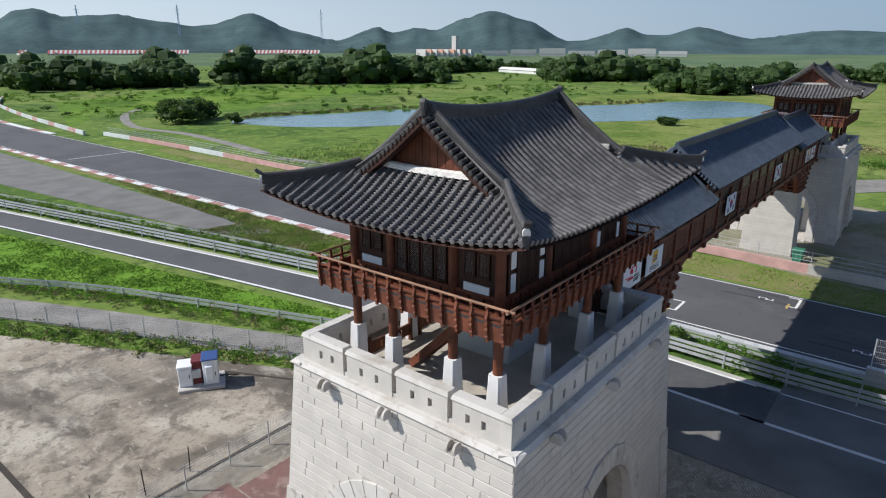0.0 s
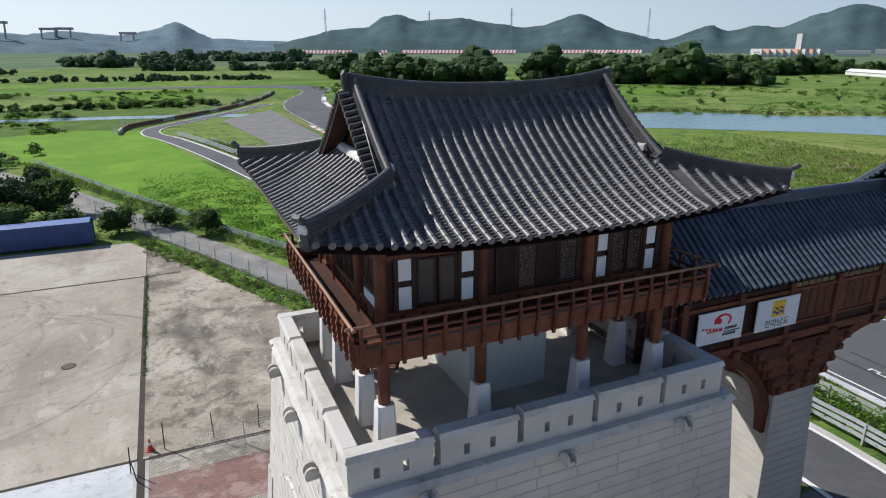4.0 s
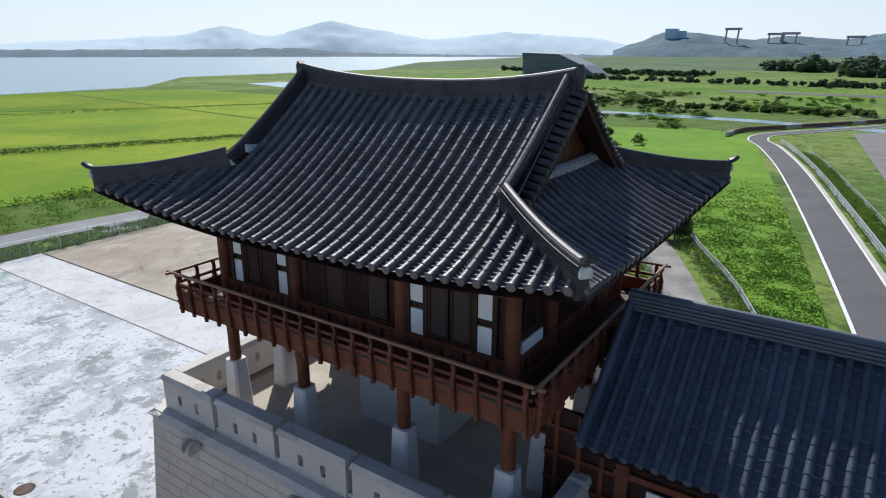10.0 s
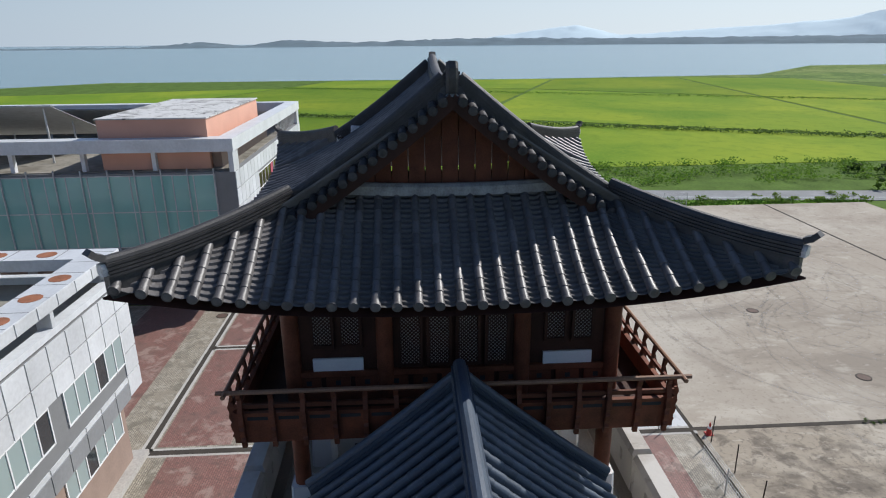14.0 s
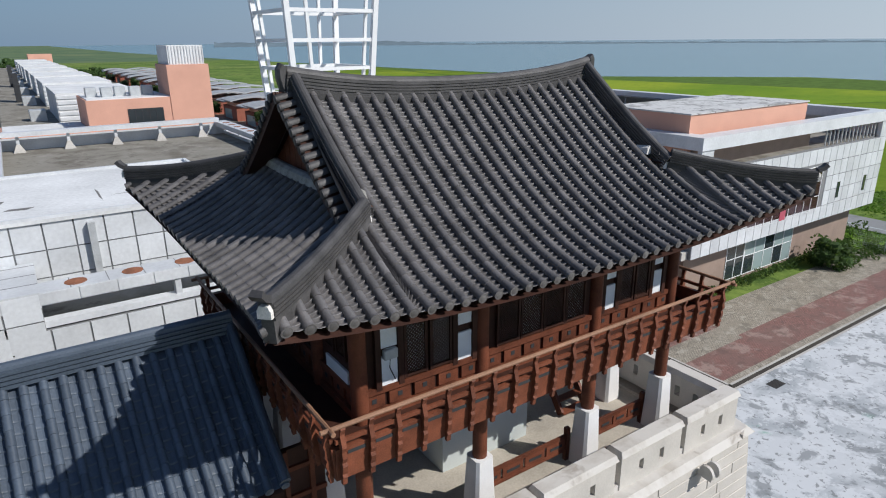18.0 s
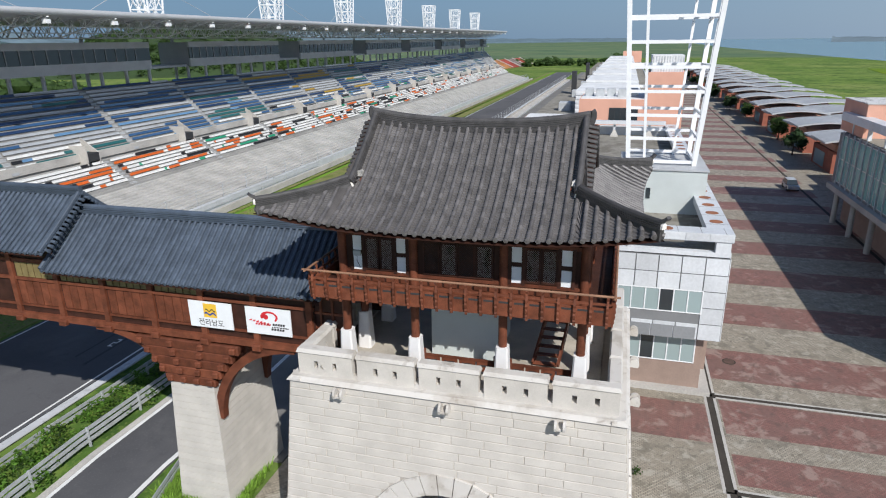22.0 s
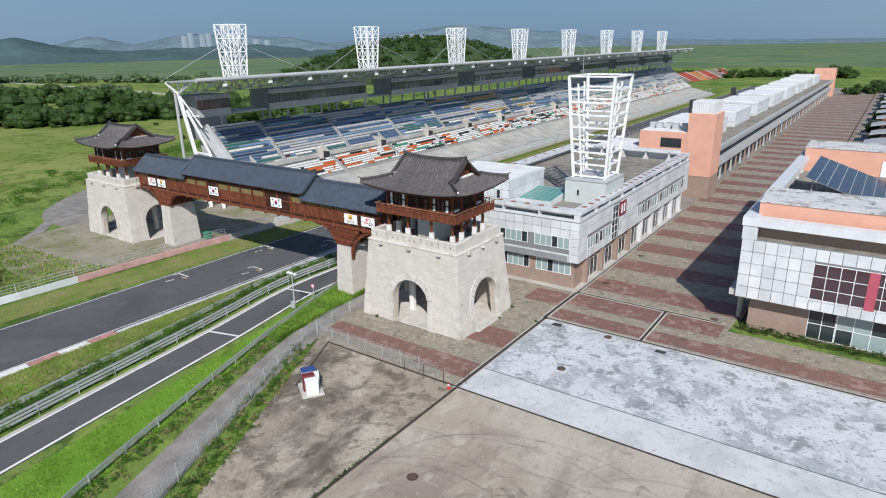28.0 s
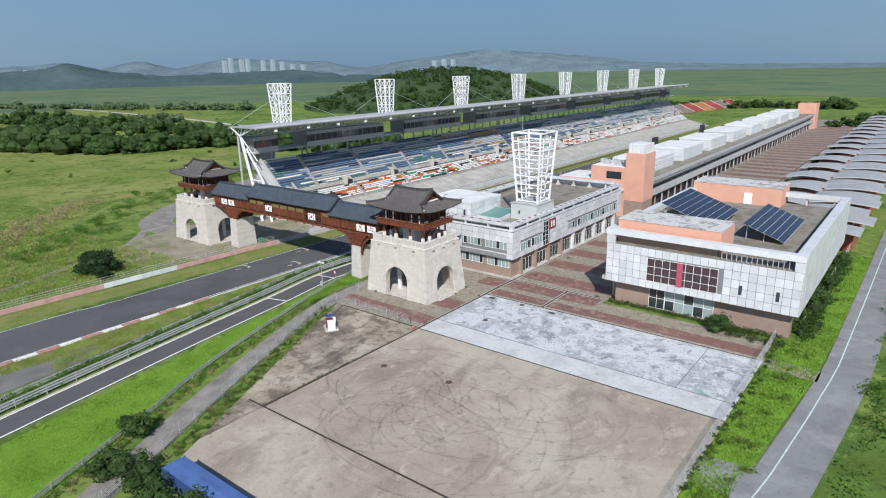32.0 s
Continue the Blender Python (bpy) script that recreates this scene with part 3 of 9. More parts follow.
def stone_blocks(tower, fine):
    """Courses of granite blocks with open joints, cut back round each arch."""
    rnd = random.Random(21)
    ro = R_IN + RING + 0.03
    for k in range(4):
        hb, ht, yb, yt = face_dims(k)
        rest = Geo()
        nc = 27
        for c in range(nc):
            z0, z1 = ZS * c / nc + 0.014, ZS * (c + 1) / nc - 0.014
            zm = z0 + 0.7 * (z1 - z0)
            hole = ro if zm <= SPRING else (math.sqrt(ro * ro - (zm - SPRING) ** 2) if zm - SPRING < ro else 0)
            e = hb + (ht - hb) * z1 / ZS
            spans = [(-e, e)] if hole < 0.3 else [(-e, -hole), (hole, e)]
            for a, b in spans:
                x = a + (0.0 if c % 2 else -0.6)
                while x < b - 0.05:
                    x2 = x + rnd.uniform(1.1, 2.6)
                    if b - x2 < 0.5:
                        x2 = b
                    xa, xb = max(a, x) + 0.011, min(b, x2) - 0.011
                    x = x2
                    if xb - xa < 0.12:
                        continue
                    d = rnd.uniform(0.014, 0.024)
                    def q(xx, z, dd):
                        return (xx, yb + (yt - yb) * z / ZS + dd, z)
                    i4 = [q(xa, z0, 0.0), q(xa, z1, 0.0), q(xb, z1, 0.0), q(xb, z0, 0.0)]
                    o4 = [q(xa + 0.012, z0 + 0.012, d), q(xa + 0.012, z1 - 0.012, d), q(xb - 0.012, z1 - 0.012, d), q(xb - 0.012, z0 + 0.012, d)]
                    if fine and k < 2:
                        part("stone_block", turned(Geo().hull(i4, o4), k * math.pi / 2), GRANITE, tower)
                    else:
                        rest.hull(i4, o4)
        if rest.v:
            tagged(part("masonry_infill", turned(rest, k * math.pi / 2), GRANITE, tower), kind="stuff")


def stone_tower(cx, fine):
    tower = thing("gate_tower", "tall pale granite gate tower with arched passages", "tower", at=(cx, 0, 0))
    for k in range(4):
        hb, ht, yb, yt = face_dims(k)
        w = Geo()
        arch_wall(w, hb, ht, yb, yt, ZS, R_IN, SPRING, 1.0)
        part("wall", turned(w, k * math.pi / 2), JOINT_STONE, tower)
        ring = Geo()
        # arch stones stand proud of the wall
        n = 15
        for i in range(n):
            a0, a1 = math.pi * (i + 0.03) / n, math.pi * (i + 0.97) / n
            def pt(r, a, d):
                z = SPRING + r * math.sin(a)
                return (-r * math.cos(a), yb + (yt - yb) * z / ZS + d, z)
            outer = [pt(R_IN - 0.02, a0, 0.10), pt(R_IN + RING, a0, 0.10), pt(R_IN + RING, a1, 0.10), pt(R_IN - 0.02, a1, 0.10)]
            inner = [pt(R_IN - 0.02, a0, -0.3), pt(R_IN + RING, a0, -0.3), pt(R_IN + RING, a1, -0.3), pt(R_IN - 0.02, a1, -0.3)]
            st = turned(Geo().hull(inner, outer[::1]), k * math.pi / 2)
            part("arch_stone", st, GRANITE_CAP, tower)
        for s in (-1, 1):
            for z0, z1 in ((0, 1.05), (1.06, 2.1), (2.11, 3.14)):
                def pl(x, z, d):
                    return (x, yb + (yt - yb) * z / ZS + d, z)
                xs = sorted((s * (R_IN - 0.02), s * (R_IN + RING)))
                o = [pl(xs[0], z0, 0.10), pl(xs[0], z1, 0.10), pl(xs[1], z1, 0.10), pl(xs[1], z0, 0.10)]
                i2 = [pl(xs[0], z0, -0.3), pl(xs[0], z1, -0.3), pl(xs[1], z1, -0.3), pl(xs[1], z0, -0.3)]
                part("jamb_stone", turned(Geo().hull(i2, o), k * math.pi / 2), GRANITE_CAP, tower)
    stone_blocks(tower, fine)
    deck = Geo().box(-TX + 0.2, TX - 0.2, -TY + 0.2, TY - 0.2, ZS - 0.5, ZS - 0.1)
    part("terrace_floor", deck, FLOOR_CON, tower)
    course = Geo()
    for k in range(4):
        hb, ht, yb, yt = face_dims(k)
        c = Geo().hull([(-ht - 0.12, yt - 0.5, ZS), (ht + 0.12, yt - 0.5, ZS), (ht + 0.12, yt - 0.5, ZS + 0.12), (-ht - 0.12, yt - 0.5, ZS + 0.12)],
                       [(-ht - 0.12, yt + 0.12, ZS), (ht + 0.12, yt + 0.12, ZS), (ht - 0.1, yt - 0.02, ZS + 0.16), (-ht + 0.1, yt - 0.02, ZS + 0.16)])
        part("string_course", turned(c, k * math.pi / 2), GRANITE_CAP, tower)
    # parapet: long merlons with two loopholes each
    for k in range(4):
        half, out = (6.15, 4.75) if k % 2 == 0 else (4.75, 6.15)
        n = 5 if k % 2 == 0 else 4
        gap = 0.2
        w = (2 * half + gap) / n - gap
        for i in range(n):
            x0 = -half + i * (w + gap)
            x1 = x0 + w
            if k % 2 == 1:
                x0, x1 = max(x0, -half + 0.42), min(x1, half - 0.42)
            m = Geo()
            zb, zt, d = ZS + 0.05, 10.80, 0.42
            ww = x1 - x0
            s0, s1 = x0 + ww * 0.33, x0 + ww * 0.67
            hs = 0.085
            xs = [x0, s0 - hs, s0 + hs, s1 - hs, s1 + hs, x1]
            for a, b in ((0, 1), (2, 3), (4, 5)):
                m.box(xs[a], xs[b], out - d, out, zb, zt)
            for a, b in ((1, 2), (3, 4)):
                m.box(xs[a], xs[b], out - d, out, zb, ZS + 0.42)
                m.box(xs[a], xs[b], out - d, out, ZS + 0.74, zt)
            m1 = part("merlon", turned(m, k * math.pi / 2), GRANITE, tower)
            cp = Geo().hull([(x0 - 0.05, out - d - 0.05, zt), (x1 + 0.05, out - d - 0.05, zt), (x1 + 0.05, out + 0.05, zt), (x0 - 0.05, out + 0.05, zt)],
                            [(x0 - 0.0, out - d + 0.02, zt + 0.15), (x1, out - d + 0.02, zt + 0.15), (x1, out - 0.02, zt + 0.15), (x0, out - 0.02, zt + 0.15)])
            part("coping", turned(cp, k * math.pi / 2), GRANITE_CAP, m1)
            if i < n - 1:
                sill = Geo().box(x1 if k % 2 == 0 else x1, x1 + gap, out - d + 0.03, out - 0.03, zb, ZS + 0.3)
                part("crenel_sill", turned(sill, k * math.pi / 2), GRANITE_CAP, tower)
        # rain spouts: half-round stone gutters
        for x in ((-4.2, 0.0, 4.2) if k % 2 == 0 else (-3.0, 0.0, 3.0)):
            hb, ht, yb, yt = face_dims(k)
            sp = Geo()
            for sx in (-0.15, 0.15):
                side = [(yt - 0.1, ZS - 0.30), (yt + 0.46, ZS - 0.34)] + [(yt + 0.30 + 0.20 * math.cos(a), ZS - 0.20 + 0.24 * math.sin(a)) for a in [math.pi * i / 8 for i in range(9)]] + [(yt - 0.1, ZS - 0.12)]
                sp.hull([(x + sx - 0.045, y, z) for y, z in side], [(x + sx + 0.045, y, z) for y, z in side])
            sp.box(x - 0.11, x + 0.11, yt - 0.1, yt + 0.42, ZS - 0.33, ZS - 0.24)
            part("spout", turned(sp, k * math.pi / 2), GRANITE_CAP, tower)
    for sx in (-1, 1):
        for sy in (-1, 1):
            def corner(z, grow):
                ox, oy = BX + (TX - BX) * z / ZS + grow, BY + (TY - BY) * z / ZS + grow
                return [(sx * a, sy * b, z) for a, b in ((ox, oy), (ox - 0.95, oy), (ox - 0.95, oy - 0.1), (ox - 0.1, oy - 0.95), (ox, oy - 0.95))][::sx * sy]
            part("corner_pier", Geo().hull(corner(0, 0.07), corner(4.1, 0.06)), GRANITE_CAP, tower, "smooth pale corner pier")
    part("passage_floor", Geo().box(-7.15, 7.15, -5.45, 5.45, -0.1, 0.14), GRANITE_CAP, tower, "pale stone floor of the passage")
    for s in (-1, 1):
        part("threshold", Geo().cham(s * 7.5 - 0.35, s * 7.5 + 0.35, -2.7, 2.7, -0.1, 0.11, 0.03), GRANITE_CAP, tower)
    for x in (-2.6, 2.6):
        for y in (-1.7, 1.7):
            part("inner_column", Geo().cham(x - 0.32, x + 0.32, y - 0.32, y + 0.32, 0, ZS - 0.5, 0.06), COL_STONE, tower)
    return tower


RIDGE_X, RIDGE_Z = 4.30, 19.07
HIP0, HIP1 = Vector((4.25, 3.05, 17.28)), Vector((7.0, 5.47, 16.72))


def eave_n(x):
    u = min(1, abs(x) / 7.02)
    return 5.02 + 0.45 * u ** 3, 16.02 + 0.68 * u ** 2.6


def eave_e(y):
    u = min(1, abs(y) / 5.49)
    return 6.50 + 0.50 * u ** 3, 16.02 + 0.68 * u ** 2.6


def hip_at(t):
    p = HIP0.lerp(HIP1, t)
    p.z -= 0.30 * t * (1 - t)
    return p


def slope_n(x):
    """Points down the long roof side at x."""
    y1, z1 = eave_n(x)
    if abs(x) <= RIDGE_X:
        y0, z0, sag = 0.0, RIDGE_Z + 0.28 * (abs(x) / RIDGE_X) ** 2.4, 0.37
    else:
        t = (abs(x) - 4.25) / 2.75
        h = hip_at(min(1, t))
        y0, z0, sag = h.y, h.z, 0.06 * (1 - t)
    n = 24
    return [Vector((x, y0 + (y1 - y0) * i / n, z0 + (z1 - z0) * i / n - sag * 4 * (i / n) * (1 - i / n) * (0.75 + 0.5 * i / n))) for i in range(n + 1)]


def slope_e(y):
    x1, z1 = eave_e(y)
    if abs(y) <= 3.05:
        x0, z0, sag = 4.05, 17.42 + 0.06 * (abs(y) / 3) ** 2, 0.12
    else:
        t = (abs(y) - 3.05) / 2.42
        h = hip_at(min(1, t))
        x0, z0, sag = h.x, h.z, 0.05 * (1 - t)
    n = 14
    return [Vector((x0 + (x1 - x0) * i / n, y, z0 + (z1 - z0) * i / n - sag * 4 * (i / n) * (1 - i / n))) for i in range(n + 1)]


def resample(pts, step):
    ds = [0]
    for a, b in zip(pts, pts[1:]):
        ds.append(ds[-1] + (b - a).length)
    n = max(1, round(ds[-1] / step))
    out = []
    for i in range(n + 1):
        s = ds[-1] * i / n
        k = 0
        while k < len(ds) - 2 and ds[k + 1] < s:
            k += 1
        t = (s - ds[k]) / max(1e-6, ds[k + 1] - ds[k])
        out.append(pts[k].lerp(pts[k + 1], t))
    return out


def cover_row(pts, side, r=0.081, tile=0.29, cap=True):
    """One run of overlapping half-round cover tiles, with its round end tile."""
    side = Vector(side)
    p = resample(pts, tile)
    geo, rings, m = Geo(), [], 7
    for a, b in zip(p, p[1:]):
        d = (b - a).normalized()
        u = side.cross(d)
        u = u if u.z > 0 else -u
        for q, rr, up in ((a, r * 0.93, 0.034), (a.lerp(b, 0.975), r, 0.040)):
            rings.append([q + u * up + (side * math.cos(t) + u * math.sin(t)) * rr for t in [-0.25 + (math.pi + 0.5) * i / (m - 1) for i in range(m)]])
    geo.strip(rings)
    if cap:
        b, d = p[-1], (p[-1] - p[-2]).normalized()
        u = side.cross(d)
        u = u if u.z > 0 else -u
        c = b + u * 0.035
        d = Vector((d.x, d.y, d.z * 0.4)).normalized()
        v = side.cross(d)
        v = v if v.z > 0 else -v
        circ = [side * math.cos(t) + v * math.sin(t) for t in [2 * math.pi * i / 12 for i in range(12)]]
        geo.hull([c - d * 0.05 + q * 0.092 for q in circ], [c + d * 0.03 + q * 0.088 for q in circ])
        geo.hull([c + d * 0.03 + q * 0.062 for q in circ], [c + d * 0.036 + q * 0.05 for q in circ])
    return geo


def tile_bed(geo, left, right, step=0.125, lip=0.05):
    """A trough of overlapping pan tiles between two runs."""
    n = max(2, round((left[-1] - left[0]).length / step))
    a, b = resample(left, (left[-1] - left[0]).length / n), resample(right, (right[-1] - right[0]).length / n)
    n = min(len(a), len(b)) - 1
    rows = []
    for i in range(n):
        for t, up in ((0.02, 0.0), (0.90, lip), (0.98, lip * 0.92)):
            p, q = a[i].lerp(a[i + 1], t), b[i].lerp(b[i + 1], t)
            mid = (p + q) / 2
            z = Vector((0, 0, up))
            rows.append([p + z, p.lerp(mid, 0.6) + z - Vector((0, 0, 0.035)), mid + z - Vector((0, 0, 0.045)), q.lerp(mid, 0.6) + z - Vector((0, 0, 0.035)), q + z])
    geo.strip(rows)


SHADE_MORTAR = mat("mortar_shade_grey", (0.34, 0.33, 0.31), 0.9, 0.45, 4, 30, 0.5)
RAIL_WOOD = mat("bleached_rail_wood", (0.27, 0.145, 0.088), 0.6, 0.4, 2, 30, 0.15)


def ridge_profile(w, h, layers, top=True):
    """Stacked ridge tiles: courses that step in and out, with a round tile on top."""
    right = []
    for i in range(layers):
        z0, z1 = h * i / layers, h * (i + 0.72) / layers
        right += [(w, z0), (w, z1), (w * 0.76, z1), (w * 0.76, h * (i + 1) / layers)]
    crown = [(w * 0.8 * math.cos(a), h + 0.75 * w * math.sin(a)) for a in [math.pi * i / 6 for i in range(7)]]
    return right + crown + [(-a, b) for a, b in right[::-1]]


def mirrored(pts, sx, sy):
    return [Vector((p.x * sx, p.y * sy, p.z)) for p in pts]


def pavilion_roof(pav):
    step = 0.352
    n = 20
    xs = [i * step for i in range(-n, n + 1) if abs(i * step) < 6.98]
    ys = [i * step for i in range(-15, 16) if abs(i * step) < 5.42]
    for s, nm in ((1, "n"), (-1, "s")):
        slope = part("roof_slope", Geo().strip([[q - Vector((0, 0, 0.16)) for q in mirrored(slope_n(x), 1, s)] for x in ([x - step / 2 for x in xs] + [xs[-1] + step / 2])]), DARK_WOOD, pav)
        bed = Geo()
        for a, b in zip(xs, xs[1:]):
            tile_bed(bed, mirrored(slope_n(a), 1, s), mirrored(slope_n(b), 1, s))
        part("pan_tiles", bed, ROOF_TILE, slope)
        for x in xs:
            part("roof_rib", cover_row(mirrored(slope_n(x), 1, s), (1, 0, 0)), ROOF_TILE, slope, smooth=True)
    for s in (1, -1):
        slope = part("end_slope", Geo().strip([[q - Vector((0, 0, 0.16)) for q in mirrored(slope_e(y), s, 1)] for y in ([y - step / 2 for y in ys] + [ys[-1] + step / 2])]), DARK_WOOD, pav)
        bed = Geo()
        for a, b in zip(ys, ys[1:]):
            tile_bed(bed, mirrored(slope_e(a), s, 1), mirrored(slope_e(b), s, 1))
        part("pan_tiles", bed, ROOF_TILE, slope)
        for y in ys:
            part("roof_rib", cover_row(mirrored(slope_e(y), s, 1), (0, 1, 0)), ROOF_TILE, slope, smooth=True)
    # main ridge, curved up at both ends
    main = [(x, 0, 19.00 + 0.34 * (abs(x) / 4.35) ** 2.4) for x in [-4.42 + 8.84 * i / 24 for i in range(25)]]
    ridge = part("ridge", Geo().sweep(main, ridge_profile(0.15, 0.33, 5)), RIDGE_TILE, pav)
    for s in (-1, 1):
        part("ridge_mortar", Geo().sweep([(x, s * 0.15, z - 0.02) for x, y, z in main], [(-0.05, -0.12), (0.05, -0.12), (0.05, 0.06), (-0.05, 0.06)]), RIDGE_TILE, ridge)
        horn = Geo()
        horn.sweep([(s * 4.40, 0, 19.30), (s * 4.46, 0, 19.55), (s * 4.46, 0, 19.70), (s * 4.40, 0, 19.79)], [(-0.10, -0.09), (0.0, -0.12), (0.10, -0.09), (0.11, 0.05), (0.06, 0.10), (-0.06, 0.10), (-0.11, 0.05)], up=(1, 0, 0))
        part("ridge_end", horn, RIDGE_TILE, ridge, "dark upturned ridge-end tile")
        part("mortar_patch", Geo().cham(s * 4.38 - 0.12, s * 4.38 + 0.12, -0.13, 0.13, 19.08, 19.28, 0.05), MORTAR, ridge)
        for t in (-1, 1):
            # gable ridge down the verge
            ve = [Vector((s * 4.22, t * p.y, p.z + 0.04)) for p in slope_n(4.2) if p.y <= 3.06]
            part("gable_bed", Geo().sweep(ve, [(-0.10, -0.25), (0.10, -0.25), (0.09, 0.03), (-0.09, 0.03)]), RIDGE_TILE, pav)
            gr = part("gable_ridge", Geo().sweep(ve, ridge_profile(0.12, 0.26, 4)), RIDGE_TILE, pav)
            e = ve[-1]
            part("mortar_end", Geo().cham(e.x - 0.11, e.x + 0.11, e.y - 0.09, e.y + 0.09, e.z - 0.02, e.z + 0.24, 0.05), MORTAR, gr)
            # hip ridge to the corner
            hp = []
            for i in range(13):
                q = hip_at(i / 12 * 0.965)
                hp.append(Vector((q.x * s, q.y * t, q.z + 0.05 + 0.08 * (i / 12) ** 3)))
            part("hip_bed", Geo().sweep(hp, [(-0.10, -0.34), (0.10, -0.34), (0.09, 0.03), (-0.09, 0.03)]), RIDGE_TILE, pav)
            hr = part("hip_ridge", Geo().sweep(hp, ridge_profile(0.12, 0.24, 4)), RIDGE_TILE, pav)
            e, d = hp[-1], (hp[-1] - hp[-3]).normalized()
            up = Geo().sweep([e + Vector((0, 0, 0.30)), e + d * 0.12 + Vector((0, 0, 0.36)), e + d * 0.20 + Vector((0, 0, 0.45))], [(-0.10, -0.05), (0.10, -0.05), (0.08, 0.05), (-0.08, 0.05)])
            part("hip_end", up, RIDGE_TILE, hr)
            part("mortar_end", Geo().sweep([e - d * 0.02 + Vector((0, 0, 0.02)), e + d * 0.07 + Vector((0, 0, 0.02))], [(-0.10, 0.02), (0.10, 0.02), (0.10, 0.13), (0.06, 0.2), (-0.06, 0.2), (-0.10, 0.13)]), MORTAR, hr)
            # verge tiles along the gable edge
            edge = resample([Vector((0, t * p.y, p.z)) for p in slope_n(4.2) if p.y <= 3.2], 0.235)
            for p in edge[1:-1]:
                row = [Vector((s * 4.18, p.y, p.z + 0.02)), Vector((s * 4.42, p.y, p.z - 0.03)), Vector((s * 4.66, p.y, p.z - 0.08))]
                part("verge_tile", cover_row(row, (0, 1, 0), 0.092, 0.24), RIDGE_TILE, pav, smooth=True)
            vb = [Vector((s * 4.40, t * p.y, p.z - 0.12)) for p in slope_n(4.2) if p.y <= 3.2]
            part("bargeboard", Geo().sweep(vb, [(-0.25, -0.16), (0.22, -0.16), (0.22, 0.08), (-0.25, 0.08)]), DARK_WOOD, pav)
        # boarded gable
        for i in range(17):
            y0, y1 = -2.75 + i * 0.3235, -2.75 + (i + 0.94) * 0.3235
            def zt(y):
                q = slope_n(4.2)
                k = min(range(len(q)), key=lambda j: abs(q[j].y - abs(y)))
                return q[k].z - 0.1
            h0, h1 = max(17.35, zt(y0)), max(17.35, zt(y1))
            b = Geo().hull([(s * 3.92, y0, 17.3), (s * 3.92, y1, 17.3), (s * 3.92, y1, h1), (s * 3.92, y0, h0)], [(s * 3.98, y0, 17.3), (s * 3.98, y1, 17.3), (s * 3.98, y1, h1), (s * 3.98, y0, h0)])
            part("gable_board", b, WOOD, pav)
        bl = [(s * 4.12, y, 17.44 + 0.10 * (abs(y) / 2.6) ** 2) for y in [-2.6 + 5.2 * i / 14 for i in range(15)]]
        # s > 0 end gets greyer mortar: its shaded side is put into the colour
        part("gable_sill", Geo().sweep(bl, [(-0.16, -0.08), (0.16, -0.08), (0.13, 0.08), (0.05, 0.13), (-0.05, 0.13), (-0.13, 0.08)]), MORTAR if s < 0 else SHADE_MORTAR, pav, "pale mortar sill under the gable" if s < 0 else "mortar sill under the gable, greyed for its shaded end")


def lattice(pav, c, u, w, h, normal, open_dark=False):
    """A lattice door leaf: paper, frame and crossed slats."""
    c, u, nrm = Vector(c), Vector(u), Vector(normal)
    up = Vector((0, 0, 1))
    back = Geo().hull([c - u * w / 2 - up * h / 2 - nrm * 0.02, c + u * w / 2 - up * h / 2 - nrm * 0.02, c + u * w / 2 + up * h / 2 - nrm * 0.02, c - u * w / 2 + up * h / 2 - nrm * 0.02],
                      [c - u * w / 2 - up * h / 2, c + u * w / 2 - up * h / 2, c + u * w / 2 + up * h / 2, c - u * w / 2 + up * h / 2])
    # open_dark swaps the paper for near-black: painted shade of the room behind
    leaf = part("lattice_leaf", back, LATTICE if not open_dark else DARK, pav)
    sl = Geo()
    k, d = nrm * 0.012, 0.078
    n = int((w + h) / d) + 1
    for i in range(n + 1):
        for sg in (1, -1):
            s = i * d
            a = (max(0, s - h), min(s, h))
            b = (min(s, w), max(0, s - w))
            if b[0] - a[0] < 0.02:
                continue
            def pt(q):
                x = q[0] - w / 2 if sg > 0 else w / 2 - q[0]
                return c + u * x + up * (q[1] - h / 2) + k
            sl.beam(pt(a), pt(b), 0.023, 0.016, normal)
    part("slats", sl, DARK_WOOD, leaf)
    fr = Geo()
    for sg in (-1, 1):
        fr.beam(c + u * sg * w / 2 - up * (h / 2 + 0.05) + nrm * 0.015, c + u * sg * w / 2 + up * (h / 2 + 0.05) + nrm * 0.015, 0.06, 0.06, normal)
        fr.beam(c - u * w / 2 + up * sg * h / 2 + nrm * 0.015, c + u * w / 2 + up * sg * h / 2 + nrm * 0.015, 0.06, 0.06, normal)
    part("leaf_frame", fr, DARK_WOOD, leaf)


def white_panel(pav, c, u, w, h, normal):
    c, u, nrm, up = Vector(c), Vector(u), Vector(normal), Vector((0, 0, 1))
    q = [(-1, -1), (1, -1), (1, 1), (-1, 1)]
    a = [c + u * w / 2 * i + up * h / 2 * j - nrm * 0.03 for i, j in q]
    b = [c + u * w / 2 * i + up * h / 2 * j + nrm * 0.02 for i, j in q]
    part("plaster_panel", Geo().hull(a, b), WHITE, pav, "white plaster panel")


DECK = 13.28


